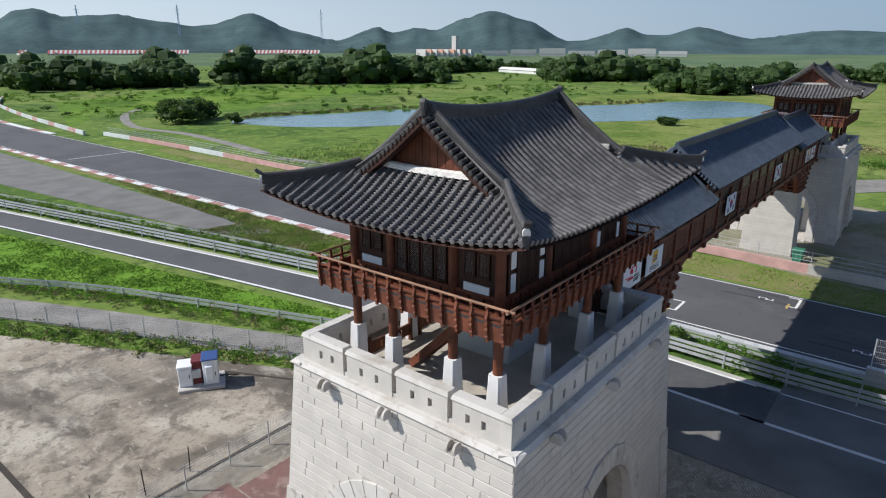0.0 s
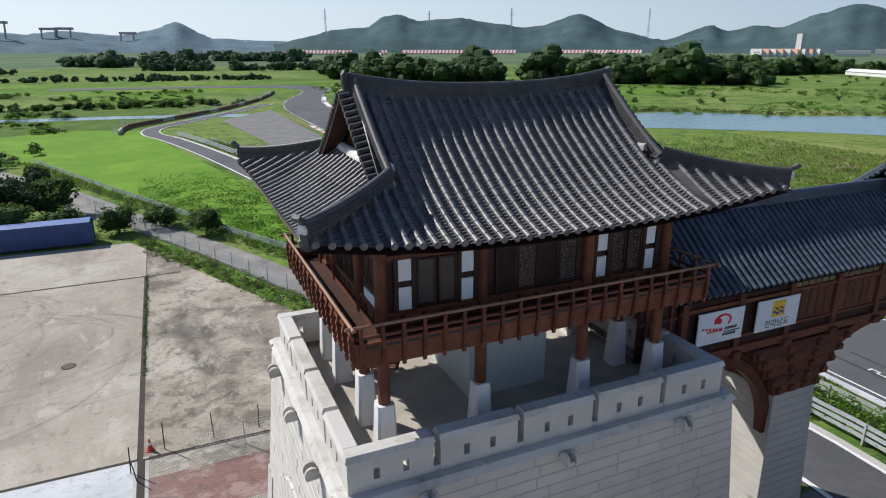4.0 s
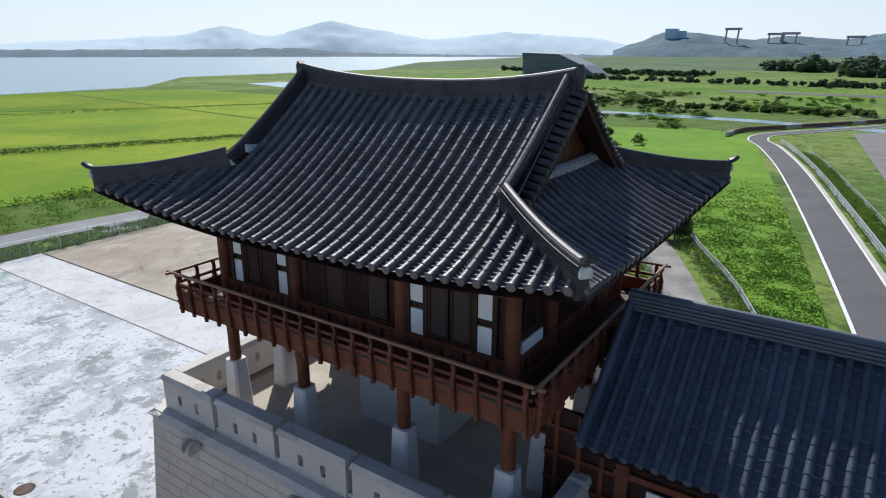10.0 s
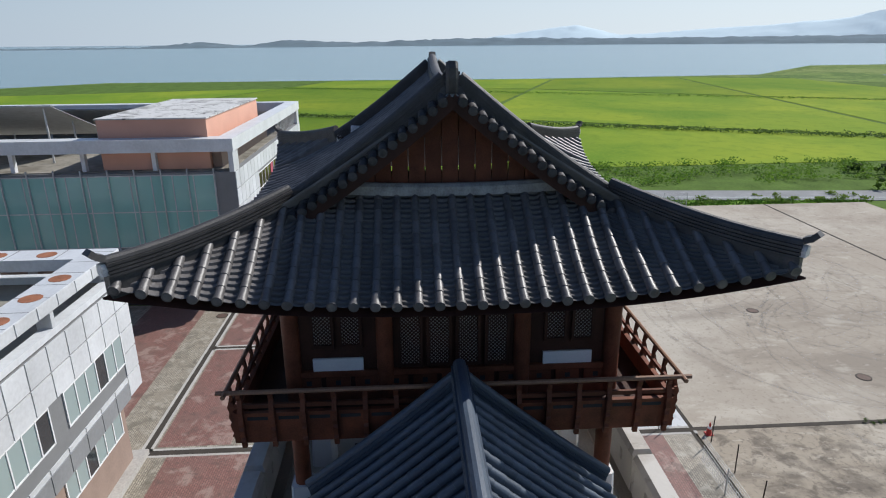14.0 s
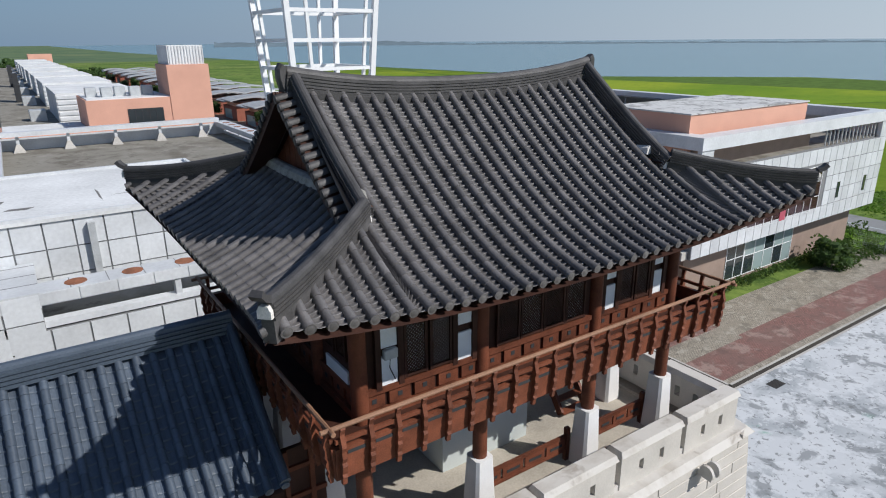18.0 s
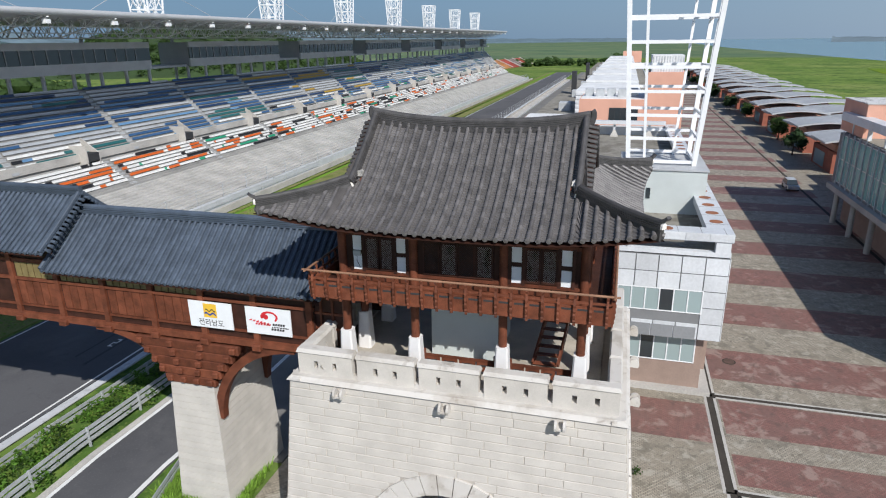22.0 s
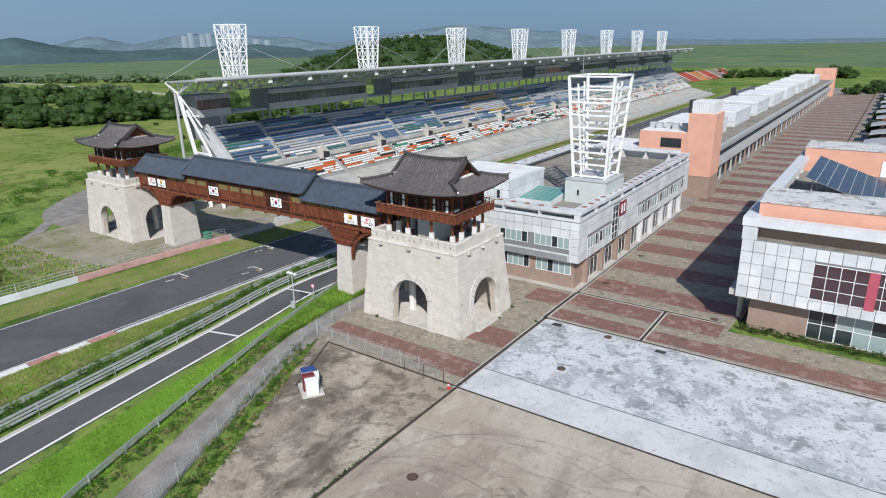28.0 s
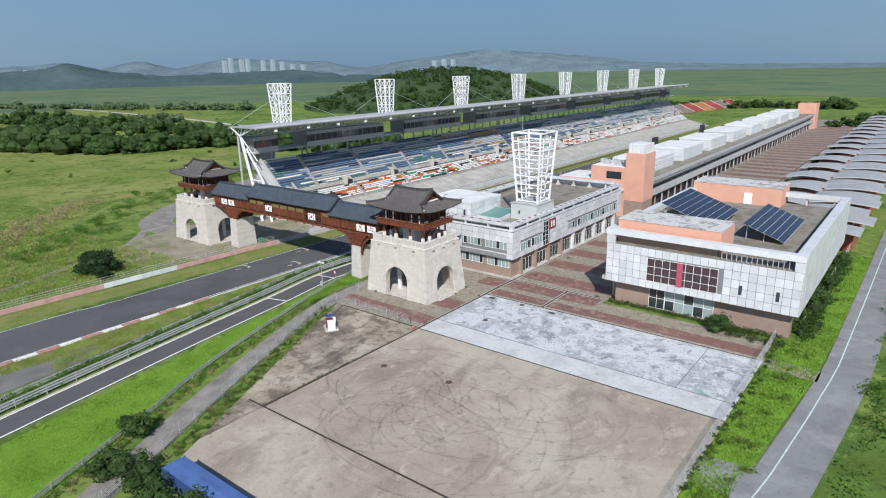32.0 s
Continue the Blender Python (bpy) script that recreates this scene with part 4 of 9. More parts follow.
def pavilion(cx, fine):
    pav = thing("pavilion", "dark timber pavilion with a curved charcoal tile roof on the tower", "pavilion", at=(cx, 0, 0))
    pavilion_roof(pav)
    colx, coly = (-4.65, -1.74, 1.74, 4.65), (-3.22, -1.38, 1.38, 3.22)
    for x in colx:
        for y in coly:
            rim = abs(x) > 4 or abs(y) > 3
            if not rim:
                continue
            def sq(h, z):
                c = h * 0.25
                return [(x - h + c, y - h, z), (x + h - c, y - h, z), (x + h, y - h + c, z), (x + h, y + h - c, z), (x + h - c, y + h, z), (x - h + c, y + h, z), (x - h, y + h - c, z), (x - h, y - h + c, z)]
            col = part("column", Geo().tube([(x, y, 11.2), (x, y, 16.0)], 0.17, 14), WOOD, pav, smooth=True)
            part("stone_foot", Geo().hull(sq(0.31, ZS - 0.1), sq(0.235, 11.28)), COL_STONE, col, "tapered white stone foot")
    # deck and skirts
    part("deck", Geo().box(-5.55, 5.55, -4.1, 4.1, DECK - 0.14, DECK), DARK_WOOD, pav)
    part("joists", Geo().box(-5.0, 5.0, -3.6, 3.6, 12.95, DECK - 0.15), DARK_WOOD, pav)
    for k in range(4):
        half, out = (5.62, 4.16) if k % 2 == 0 else (4.16, 5.62)
        ang = k * math.pi / 2
        sk = Geo().hull([(-half, out - 0.10, 12.95), (half, out - 0.10, 12.95), (half, out, 12.95), (-half, out, 12.95)],
                        [(-half, out - 0.04, 13.62), (half, out - 0.04, 13.62), (half, out + 0.06, 13.62), (-half, out + 0.06, 13.62)])
        part("balcony_skirt", turned(sk, ang), WOOD, pav)
        rail = part("handrail", turned(Geo().tube([(-half - 0.28, out + 0.11, 14.10), (half + 0.28, out + 0.11, 14.10)], 0.045, 8), ang), RAIL_WOOD, pav, "sun-bleached tan handrail", smooth=True)
        part("mid_rail", turned(Geo().box(-half, half, out + 0.02, out + 0.08, 13.74, 13.82), ang), WOOD, pav)
        n = 21 if k % 2 == 0 else 15
        for i in range(n):
            x = -half + 0.12 + (2 * half - 0.24) * i / (n - 1)
            prof = [(0.02, 12.90), (0.09, 12.90), (0.10, 13.02), (0.13, 13.06), (0.10, 13.12), (0.13, 13.2), (0.15, 13.3), (0.12, 13.36), (0.16, 13.46), (0.14, 13.58), (0.17, 13.68),
                    (0.13, 13.80), (0.10, 13.92), (0.15, 14.04), (0.12, 14.09), (0.07, 14.06), (0.05, 13.9), (0.06, 13.75), (0.02, 13.62)]
            b = Geo().hull([(x + 0.045, out + d, z) for d, z in prof], [(x - 0.045, out + d, z) for d, z in prof])
            part("rail_bracket", turned(b, ang), WOOD, pav)
            if i < n - 1:
                w = (2 * half - 0.24) / (n - 1)
                # no hole is cut: a near-black strip paints the slot's shade
                part("hand_slot", turned(Geo().box(x + 0.10, x + w - 0.10, out + 0.03, out + 0.058, 13.47, 13.54), ang), DARK, pav, "hand slot painted as a dark strip")
    # walls
    for k in range(4):
        half, out = (4.65, 3.22) if k % 2 == 0 else (3.22, 4.65)
        ang = k * math.pi / 2
        cols = colx if k % 2 == 0 else coly
        wall = part("wall", turned(Geo().box(-half, half, out - 0.12, out - 0.02, DECK, 16.1), ang), DARK_WOOD, pav)
        for z0, z1, d in ((DECK, DECK + 0.16, 0.10), (13.78, 13.90, 0.07), (15.30, 15.44, 0.07), (15.62, 15.86, 0.12)):
            part("rail_beam", turned(Geo().box(-half, half, out - 0.05, out + d, z0, z1), ang), WOOD, wall)
        nb = 16 if k % 2 == 0 else 11
        for i in range(nb):
            x = -half + 2 * half * (i + 0.5) / nb
            part("wainscot_panel", turned(Geo().box(x - half / nb + 0.05, x + half / nb - 0.05, out - 0.02, out + 0.035, DECK + 0.19, 13.75), ang), WOOD, wall)
            # cutout shade laid on as a small near-black box
            part("notch", turned(Geo().box(x - 0.05, x + 0.05, out + 0.03, out + 0.045, DECK + 0.30, DECK + 0.40), ang), DARK, wall)
        c, s = round(math.cos(ang)), round(math.sin(ang))
        U, N = Vector((c, s, 0)), Vector((-s, c, 0))
        def P(x, z, d=0.02):
            return U * x + N * (out + d) + Vector((0, 0, z))
        if k % 2 == 0:
            for sgn in (-1, 1):
                for x in (4.0, 2.21):
                    white_panel(pav, P(sgn * x, 15.0), U, 0.36, 0.58, N)
                    white_panel(pav, P(sgn * x, 14.22), U, 0.36, 0.62, N)
                    for dx in (-0.25, 0.25):
                        part("mullion", Geo().beam(P(sgn * x + dx, 13.85), P(sgn * x + dx, 15.35), 0.12, 0.12, N), DARK_WOOD, wall)
                for x in (3.40, 2.80):
                    lattice(pav, P(sgn * x, 14.60), U, 0.48, 1.25, N)
            for i, x in enumerate((1.02, 0.34, -0.34, -1.02)):
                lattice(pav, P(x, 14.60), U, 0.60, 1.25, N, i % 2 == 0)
        else:
            for sgn in (-1, 1):
                white_panel(pav, P(sgn * 2.32, 14.02), U, 1.0, 0.30, N)
                for x in (2.05, 2.60):
                    lattice(pav, P(sgn * x, 14.85), U, 0.40, 0.8, N)
            for x in (0.87, 0.29, -0.29, -0.87):
                lattice(pav, P(x, 14.60), U, 0.44, 1.25, N)
    # rooms' core under the deck: pale screen wall and timber stair
    part("screen_wall", Geo().box(-1.25, 1.6, -1.5, 1.5, ZS - 0.1, 12.95), GREY_WALL, pav, "pale grey panelled lift core")
    stair = part("stair", Geo().beam((-2.7, 1.4, 9.7), (-3.4, -1.9, 12.9), 0.08, 0.3), WOOD, pav)
    part("stair_string", Geo().beam((-3.7, 1.4, 9.7), (-4.3, -1.9, 12.9), 0.08, 0.3), WOOD, stair)
    for i in range(12):
        t = i / 12
        a = Vector((-2.7, 1.4, 9.75)).lerp(Vector((-3.4, -1.9, 12.9)), t)
        b = Vector((-3.7, 1.4, 9.75)).lerp(Vector((-4.3, -1.9, 12.9)), t)
        part("tread", Geo().beam(a, b, 0.26, 0.04), WOOD, stair)
    for x0, x1 in ((1.5, -1.4), (-2.0, -4.4)):
        for z in (9.95, 10.35):
            part("gallery_rail", Geo().beam((x0, 2.9, z), (x1, 2.9, z), 0.07, 0.1), WOOD, pav)
        for i in range(4):
            xa, xb = x0 + (x1 - x0) * i / 4, x0 + (x1 - x0) * (i + 0.9) / 4
            part("rail_panel", Geo().box(*sorted((xa, xb)), 2.88, 2.92, 9.98, 10.30), WOOD, pav)
            # slot shade laid on the panel as a near-black strip
            part("panel_slot", Geo().box(min(xa, xb) + 0.12, max(xa, xb) - 0.12, 2.925, 2.935, 10.10, 10.18), DARK, pav)
        for x in (x0, x1):
            part("rail_post", Geo().box(x - 0.06, x + 0.06, 2.84, 2.96, ZS - 0.1, 10.6), WOOD, pav)
    return pav


tower = stone_tower(0, True)
stone_tower(68.0, False)
pav = pavilion(0, True)
copy_thing(pav, Matrix.Translation((68.0, 0, 0)) @ Matrix.Rotation(math.pi, 4, "Z"))

# ---- covered bridge over the track ----
def bridge_roof(parent, x0, x1, zr, ze, hw):
    """A gabled tile roof along x: ridge height, eave height, half width."""
    def slope(x, s):
        return [Vector((x, s * hw * i / 10, zr + (ze - zr) * i / 10 - 0.05 * 4 * (i / 10) * (1 - i / 10))) for i in range(11)]
    n = round((x1 - x0) / 0.315)
    xs = [x0 + (x1 - x0) * i / n for i in range(n + 1)]
    for s in (-1, 1):
        base = part("roof_slope", Geo().strip([[p - Vector((0, 0, 0.12)) for p in slope(x, s)] for x in (x0, x1)]), DARK_WOOD, parent)
        bed = Geo()
        for a, b in zip(xs, xs[1:]):
            tile_bed(bed, slope(a, s), slope(b, s), 0.24, 0.022)
        part("pan_tiles", bed, BLUE_TILE, base)
        me = cover_row(slope(0, s), (1, 0, 0), 0.086, 0.30).mesh("roof_rib", BLUE_TILE, True)
        for x in xs:
            piece("roof_rib", me, base, Matrix.Translation((x, 0, 0)))
        for x in (x0, x1):
            v = [p + Vector((0, 0, 0.05)) for p in slope(x, s)]
            part("verge_ridge", Geo().sweep(v, ridge_profile(0.11, 0.16, 2)), BLUE_TILE, parent)
            d = -1 if x == x0 else 1
            for p in resample(slope(x, s), 0.26)[1:-1] if zr > 15 else []:
                row = [Vector((x - d * 0.05, p.y, p.z)), Vector((x + d * 0.13, p.y, p.z - 0.02)), Vector((x + d * 0.3, p.y, p.z - 0.05))]
                part("verge_tile", cover_row(row, (0, 1, 0), 0.09, 0.18), BLUE_TILE, parent, smooth=True)
    part("ridge", Geo().sweep([(x0 - 0.05, 0, zr), (x1 + 0.05, 0, zr)], ridge_profile(0.15, 0.36, 4)), BLUE_TILE, parent)


bridge = thing("covered_bridge", "long timber gallery bridge with blue-grey tile roofs", "bridge")
HB = 2.15
bridge_roof(bridge, 6.1, 20.6, 14.35, 12.15, 2.75)
bridge_roof(bridge, 20.3, 47.7, 15.25, 13.05, 2.85)
bridge_roof(bridge, 47.4, 61.9, 14.35, 12.15, 2.75)
for s in (-1, 1):
    for xa, xb in ((5.0, 6.7), (61.3, 63.0)):
        part("link_wall", Geo().box(xa, xb, *sorted((s * 1.95, s * 2.05)), 9.75, 12.4), DARK_WOOD, bridge)
        for z in (10.5, 11.2, 11.9):
            part("link_rail", Geo().box(xa, xb, *sorted((s * 2.05, s * 2.12)), z, z + 0.1), WOOD, bridge)
        for x in (xa + 0.3, (xa + xb) / 2, xb - 0.3):
            part("link_post", Geo().box(x - 0.05, x + 0.05, *sorted((s * 2.05, s * 2.13)), 9.75, 12.4), WOOD, bridge)
for xa, xb in ((6.45, 6.6), (61.4, 61.55)):
    part("gable_wall", Geo().hull([(xa, -2.15, 11.6), (xa, 2.15, 11.6), (xa, 0, 14.1)], [(xb, -2.15, 11.6), (xb, 2.15, 11.6), (xb, 0, 14.1)]), DARK_WOOD, bridge)
part("floor_deck", Geo().box(6.7, 61.3, -HB, HB, 9.45, 9.75), DARK_WOOD, bridge)
for s in (-1, 1):
    y0, y1 = sorted((s * HB, s * (HB - 0.12)))
    for a, b, zt in ((6.7, 20.5, 12.3), (20.5, 47.5, 13.2), (47.5, 61.3, 12.3)):
        part("side_wall", Geo().box(a, b, y0, y1, 9.75, zt), DARK_WOOD, bridge)
    yy = s * HB
    for z0, z1, d in ((9.30, 9.62, 0.16), (9.95, 10.05, 0.08), (11.35, 11.5, 0.10)):
        part("long_beam", Geo().box(6.7, 61.3, *sorted((yy, yy + s * d)), z0, z1), WOOD, bridge)
    part("top_beam", Geo().box(20.5, 47.5, *sorted((yy, yy + s * 0.1)), 12.3, 12.5), WOOD, bridge)
    n = 20
    for i in range(n + 1):
        x = 6.9 + 54.2 * i / n
        zt = 13.1 if 20.5 < x < 47.5 else 12.2
        part("post", Geo().box(x - 0.14, x + 0.14, *sorted((yy - s * 0.1, yy + s * 0.14)), 9.2, zt), WOOD, bridge)
        part("beam_end", Geo().cham(x - 0.22, x + 0.22, *sorted((yy, yy + s * 0.3)), 9.18, 9.46, 0.04), WOOD, bridge)


PIER_X = (13.45, 54.55)
for px in PIER_X:
    d = 1 if px < 30 else -1
    pier = thing("bridge_pier", "pale granite pier carrying stacked timber brackets", "pier", at=(px, 0, 0))
    def ring(h, w, z):
        return [(-h, -w, z), (h, -w, z), (h, w, z), (-h, w, z)]
    part("shaft", Geo().hull(ring(1.43, 2.58, 0), ring(1.18, 2.28, 6.9)), JOINT_STONE, pier)
    for i in range(19):
        za, zb = 6.9 * i / 19 + 0.012, 6.9 * (i + 1) / 19 - 0.012
        part("stone_course", Geo().hull(ring(1.45 - 0.25 * za / 6.9, 2.6 - 0.3 * za / 6.9, za), ring(1.45 - 0.25 * zb / 6.9, 2.6 - 0.3 * zb / 6.9, zb)), GRANITE, pier)
    for i in range(5):
        z = 6.9 + i * 0.46
        h = 1.35 + i * 0.36
        for j, y in enumerate((-2.2, -1.1, 0, 1.1, 2.2)):
            part("bracket_arm", Geo().cham(-h, h, y - 0.16, y + 0.16, z, z + 0.44, 0.06), WOOD, pier)
        for x in [-h + 0.25 + (2 * h - 0.5) * k / 3 for k in range(4)]:
            part("bracket_tie", Geo().cham(x - 0.15, x + 0.15, -2.5, 2.5, z + 0.1, z + 0.36, 0.05), WOOD, pier)
    for s in (-1, 1):
        for sg, xa, za, xb in ((-d, 1.25, 5.1, 5.6), (d, 1.3, 6.9, 5.2)):
            pts = [(sg * (xa + (xb - xa) * (1 - math.cos(t))), s * 2.0, za + (9.3 - za) * math.sin(t)) for t in [math.pi / 2 * i / 12 for i in range(13)]]
            part("arched_brace", Geo().sweep(pts, [(-0.2, -0.2), (0.2, -0.2), (0.2, 0.2), (-0.2, 0.2)], up=(0, 1, 0)), WOOD, pier)

# ---- paddock buildings ----
def cladding(parent, o, U, N, w, h, nx, nz, skips=(), m=None, name="cladding_panel", thick=0.05):
    """Square-set wall panels with open joints; skips are (u0, u1, v0, v1) left free."""
    o, U, N, up = Vector(o), Vector(U), Vector(N), Vector((0, 0, 1))
    pw, ph, j = w / nx, h / nz, 0.035
    me = Geo().box(j, pw - j, 0, thick, j, ph - j).mesh(name, m or TILE_WHITE)
    rot = Matrix((U, N, up)).transposed().to_4x4()
    for i in range(nx):
        for k in range(nz):
            u, v = (i + 0.5) * pw, (k + 0.5) * ph
            if any(a <= u <= b and c <= v <= d for a, b, c, d in skips):
                continue
            piece(name, me, parent, Matrix.Translation(o + U * i * pw + up * k * ph) @ rot)


def oriented(o, U, N):
    return Matrix.Translation(Vector(o)) @ Matrix((Vector(U), Vector(N), Vector((0, 0, 1)))).transposed().to_4x4()


def window(parent, o, U, N, w, h, nx, nz, m=None, frame_m=None, bar=0.07, deep=0.06):
    """A window: frame with bars, and its panes."""
    fr = Geo()
    for i in range(nx + 1):
        x = w * i / nx
        fr.box(x - bar / 2, x + bar / 2, -0.02, deep, -bar / 2, h + bar / 2)
    for k in range(nz + 1):
        z = h * k / nz
        fr.box(0, w, -0.02, deep - 0.01, z - bar / 2, z + bar / 2)
    wnd = part("window", fr, frame_m or WHITE_STEEL, parent)
    wnd.matrix_basis = oriented(o, U, N)
    me = Geo().box(bar / 2, w / nx - bar / 2, 0.0, 0.03, bar / 2, h / nz - bar / 2).mesh("pane", m or GLASS_DARK)
    me_dim = Geo().box(bar / 2, w / nx - bar / 2, 0.0, 0.03, bar / 2, h / nz - bar / 2).mesh("pane", GLASS_DARK)
    for i in range(nx):
        for k in range(nz):
            dim = m == BLIND and (i * 5 + k * 3 + int(abs(Vector(o).y) + abs(Vector(o).x) * 3)) % 7 < 2
            piece("pane", me_dim if dim else me, wnd, Matrix.Translation((w * i / nx, 0, h * k / nz)))
    return wnd


PX, NX, PY, NY = (1, 0, 0), (-1, 0, 0), (0, 1, 0), (0, -1, 0)
BLIND = glass("blind_window_glass", (0.30, 0.38, 0.38), 0.15)
RUST = mat("rusty_drain", (0.26, 0.10, 0.05), 0.9, 0.4, 2, 15, 0.2)

# control building: white clad upper floors over a recessed brick base, open parapet frame on the roof
ctrl = thing("control_building", "white panel-clad control building with an open roof frame", "building")
part("base", Geo().box(-11.6, 11.4, -65.2, -15.1, 0, 4.1), BASE_BRICK, ctrl)
part("upper_body", Geo().box(-12.40, 12.1, -66.0, -14.40, 4.1, 9.6), CLAD_JOINT, ctrl)
part("roof_deck", Geo().box(-12.0, 11.8, -65.6, -14.8, 9.6, 9.68), ROOF_GREY, ctrl)
for nm, bx in (("parapet", (-12.4, 12.1, -14.9, -14.4, 9.68, 9.95)), ("parapet", (-12.4, -11.9, -66, -14.9, 9.68, 10.0)), ("parapet", (11.6, 12.1, -66, -14.9, 9.68, 10.2)), ("parapet", (-11.9, 11.6, -66, -65.5, 9.68, 10.9))):
    part(nm, Geo().box(*bx), TILE_WHITE, ctrl)
part("frame_beam", Geo().box(-12.45, 12.1, -15.7, -14.38, 10.62, 11.15), TILE_WHITE, ctrl)
part("frame_beam", Geo().box(-12.45, -11.0, -66, -15.7, 10.62, 11.15), TILE_WHITE, ctrl)
for x in (-12.0, -6.5, -1.0, 4.5, 10.0):
    part("frame_post", Geo().box(x - 0.35 if x < -11 else x - 0.12, x + 0.5 if x < -11 else x + 0.12, -15.0, -14.42, 9.9, 10.62), TILE_WHITE, ctrl)
for i in range(10):
    y = -20 - i * 5
    part("frame_post", Geo().box(-12.38, -12.0, y - 0.12, y + 0.12, 9.95, 10.62), TILE_WHITE, ctrl)
disc = Geo().tube([(0, 0, 0), (0, 0, 0.012)], 0.42, 14).mesh("roof_light", RUST)
for i in range(22):
    piece("roof_light", disc, ctrl, Matrix.Translation((-11.72, -17.2 - i * 2.2, 11.15)))
for i in range(10):
    piece("roof_light", disc, ctrl, Matrix.Translation((-8.6 + i * 2.1, -15.05, 11.15)))
cladding(ctrl, (-12.40, -14.40, 4.1), PX, PY, 24.5, 5.5, 18, 5, [(1.2, 6.8, 1.6, 3.6), (7.4, 12.6, 1.6, 3.6), (13.5, 19, 1.6, 3.6)])
for x in (-11.1, -4.9, 1.2):
    window(ctrl, (x, -14.40, 5.9), PX, PY, 5.1, 1.5, 6, 1, BLIND)
    w = window(ctrl, (x, -15.1, 2.1), PX, PY, 5.1, 1.7, 6, 1, BLIND)
cladding(ctrl, (-12.40, -66, 4.1), PY, NX, 51.6, 5.5, 39, 5, [(2, 12.6, 1, 3.3), (13.8, 24.5, 1, 3.3), (37.6, 40.2, 0, 5.5), (40, 49.5, 1, 3.3), (25.5, 29, 1, 3.3)])
for y0, w, n in ((-64, 5.0, 4), (-58.5, 5.0, 4), (-52.2, 5.0, 4), (-46.8, 5.0, 4), (-40.3, 3.2, 3), (-25.6, 4.2, 4), (-20.8, 3.6, 4)):
    window(ctrl, (-12.40, y0, 5.3), PY, NX, w, 1.6, n, 1, BLIND)
window(ctrl, (-12.40, -28.3, 4.3), PY, NX, 2.4, 5.0, 2, 5, GLASS_DARK)
part("base_step", Geo().box(-12.3, -11.6, -65, -15, 0, 0.25), PALE_CON, ctrl)
for i in range(9):
    y = -63 + i * 5.6
    part("pilaster", Geo().box(-12.25, -11.5, y - 0.3, y + 0.3, 0.0, 4.1), TILE_WHITE if i < 5 else BASE_BRICK, ctrl)
    if i < 8:
        window(ctrl, (-11.6, y + 0.7, 0.4), PY, NX, 4.0, 2.6, 3, 1, GLASS_DARK)
part("wall_sign", Geo().box(-12.56, -12.46, -31.2, -28.6, 7.3, 9.4), mat("dull_red_sign", (0.22, 0.03, 0.05), 0.6, 0.2, 2, 15, 0.0), ctrl, "dull red square wall emblem")
part("sign_bar", Geo().box(-12.60, -12.56, -30.6, -30.1, 7.7, 9.0), WHITE, ctrl)
part("sign_bar", Geo().box(-12.60, -12.56, -29.6, -29.1, 7.7, 9.0), WHITE, ctrl)
cladding(ctrl, (-12.45, -14.38, 10.62), PX, PY, 22.0, 0.53, 16, 1, thick=0.03)
cladding(ctrl, (-12.45, -66, 10.62), PY, NX, 51.6, 0.53, 26, 1, thick=0.03)
for i in range(14):
    part("grey_panel", Geo().box(-10.9 + 1.36 * i, -9.6 + 1.36 * i, -14.36, -14.30, 4.12, 4.95), GREY_CLAD, ctrl)
part("base_kerb", Geo().box(-12.3, 11.4, -15.1, -14.6, 0, 0.28), PALE_CON, ctrl)
for i in range(17):
    x = -12.0 + i * 1.36
    part("deck_seam", Geo().box(x, x + 0.03, -15.7, -14.39, 11.15, 11.156), CLAD_JOINT, ctrl)
for i in range(24):
    y = -16.6 - i * 2.2
    part("deck_seam", Geo().box(-12.44, -11.0, y, y + 0.04, 11.15, 11.156), CLAD_JOINT, ctrl)
part("roof_box", Geo().box(0.45, 12.55, -29.7, -18.75, 9.0, 12.85), CLAD_JOINT, ctrl)
part("roof_box_top", Geo().box(0.35, 12.7, -29.85, -18.6, 12.85, 13.02), ROOF_WHITE, ctrl, "white membrane roof with dark puddles")
for x0, x1, y0, y1 in ((0.35, 12.7, -18.78, -18.6), (0.35, 12.7, -29.85, -29.67), (0.35, 0.53, -29.67, -18.78), (12.52, 12.7, -29.67, -18.78)):
    part("roof_rim", Geo().box(x0, x1, y0, y1, 13.02, 13.16), TILE_WHITE, ctrl)
for x, y, w, h in ((10.6, -23.0, 0.9, 1.3), (9.6, -21.2, 1.3, 0.5), (6.2, -22.4, 0.12, 3.0), (4.4, -22.0, 2.6, 0.1)):
    part("roof_stain", Geo().prism([(x - w / 2, y - h * 0.3), (x + w * 0.3, y - h / 2), (x + w / 2, y + h * 0.2), (x - w * 0.2, y + h / 2)], 13.02, 13.024), OLD_ASPHALT, ctrl)
cladding(ctrl, (0.45, -18.75, 9.1), PX, PY, 12.1, 3.75, 10, 3)
cladding(ctrl, (0.45, -29.7, 9.1), PY, NX, 10.95, 3.75, 9, 3)
cladding(ctrl, (12.55, -18.75, 9.1), NY, PX, 10.95, 3.75, 9, 3)
part("box_door", Geo().box(2.0, 2.5, -18.72, -18.68, 10.2, 11.5), GLASS_DARK, ctrl)
part("vent_duct", Geo().box(6.9, 7.2, -18.7, -18.4, 9.9, 12.6), STEEL, ctrl)
part("glass_front", Geo().box(12.1, 12.2, -28.5, -18.9, 4.6, 9.0), GLASS_TEAL, ctrl)
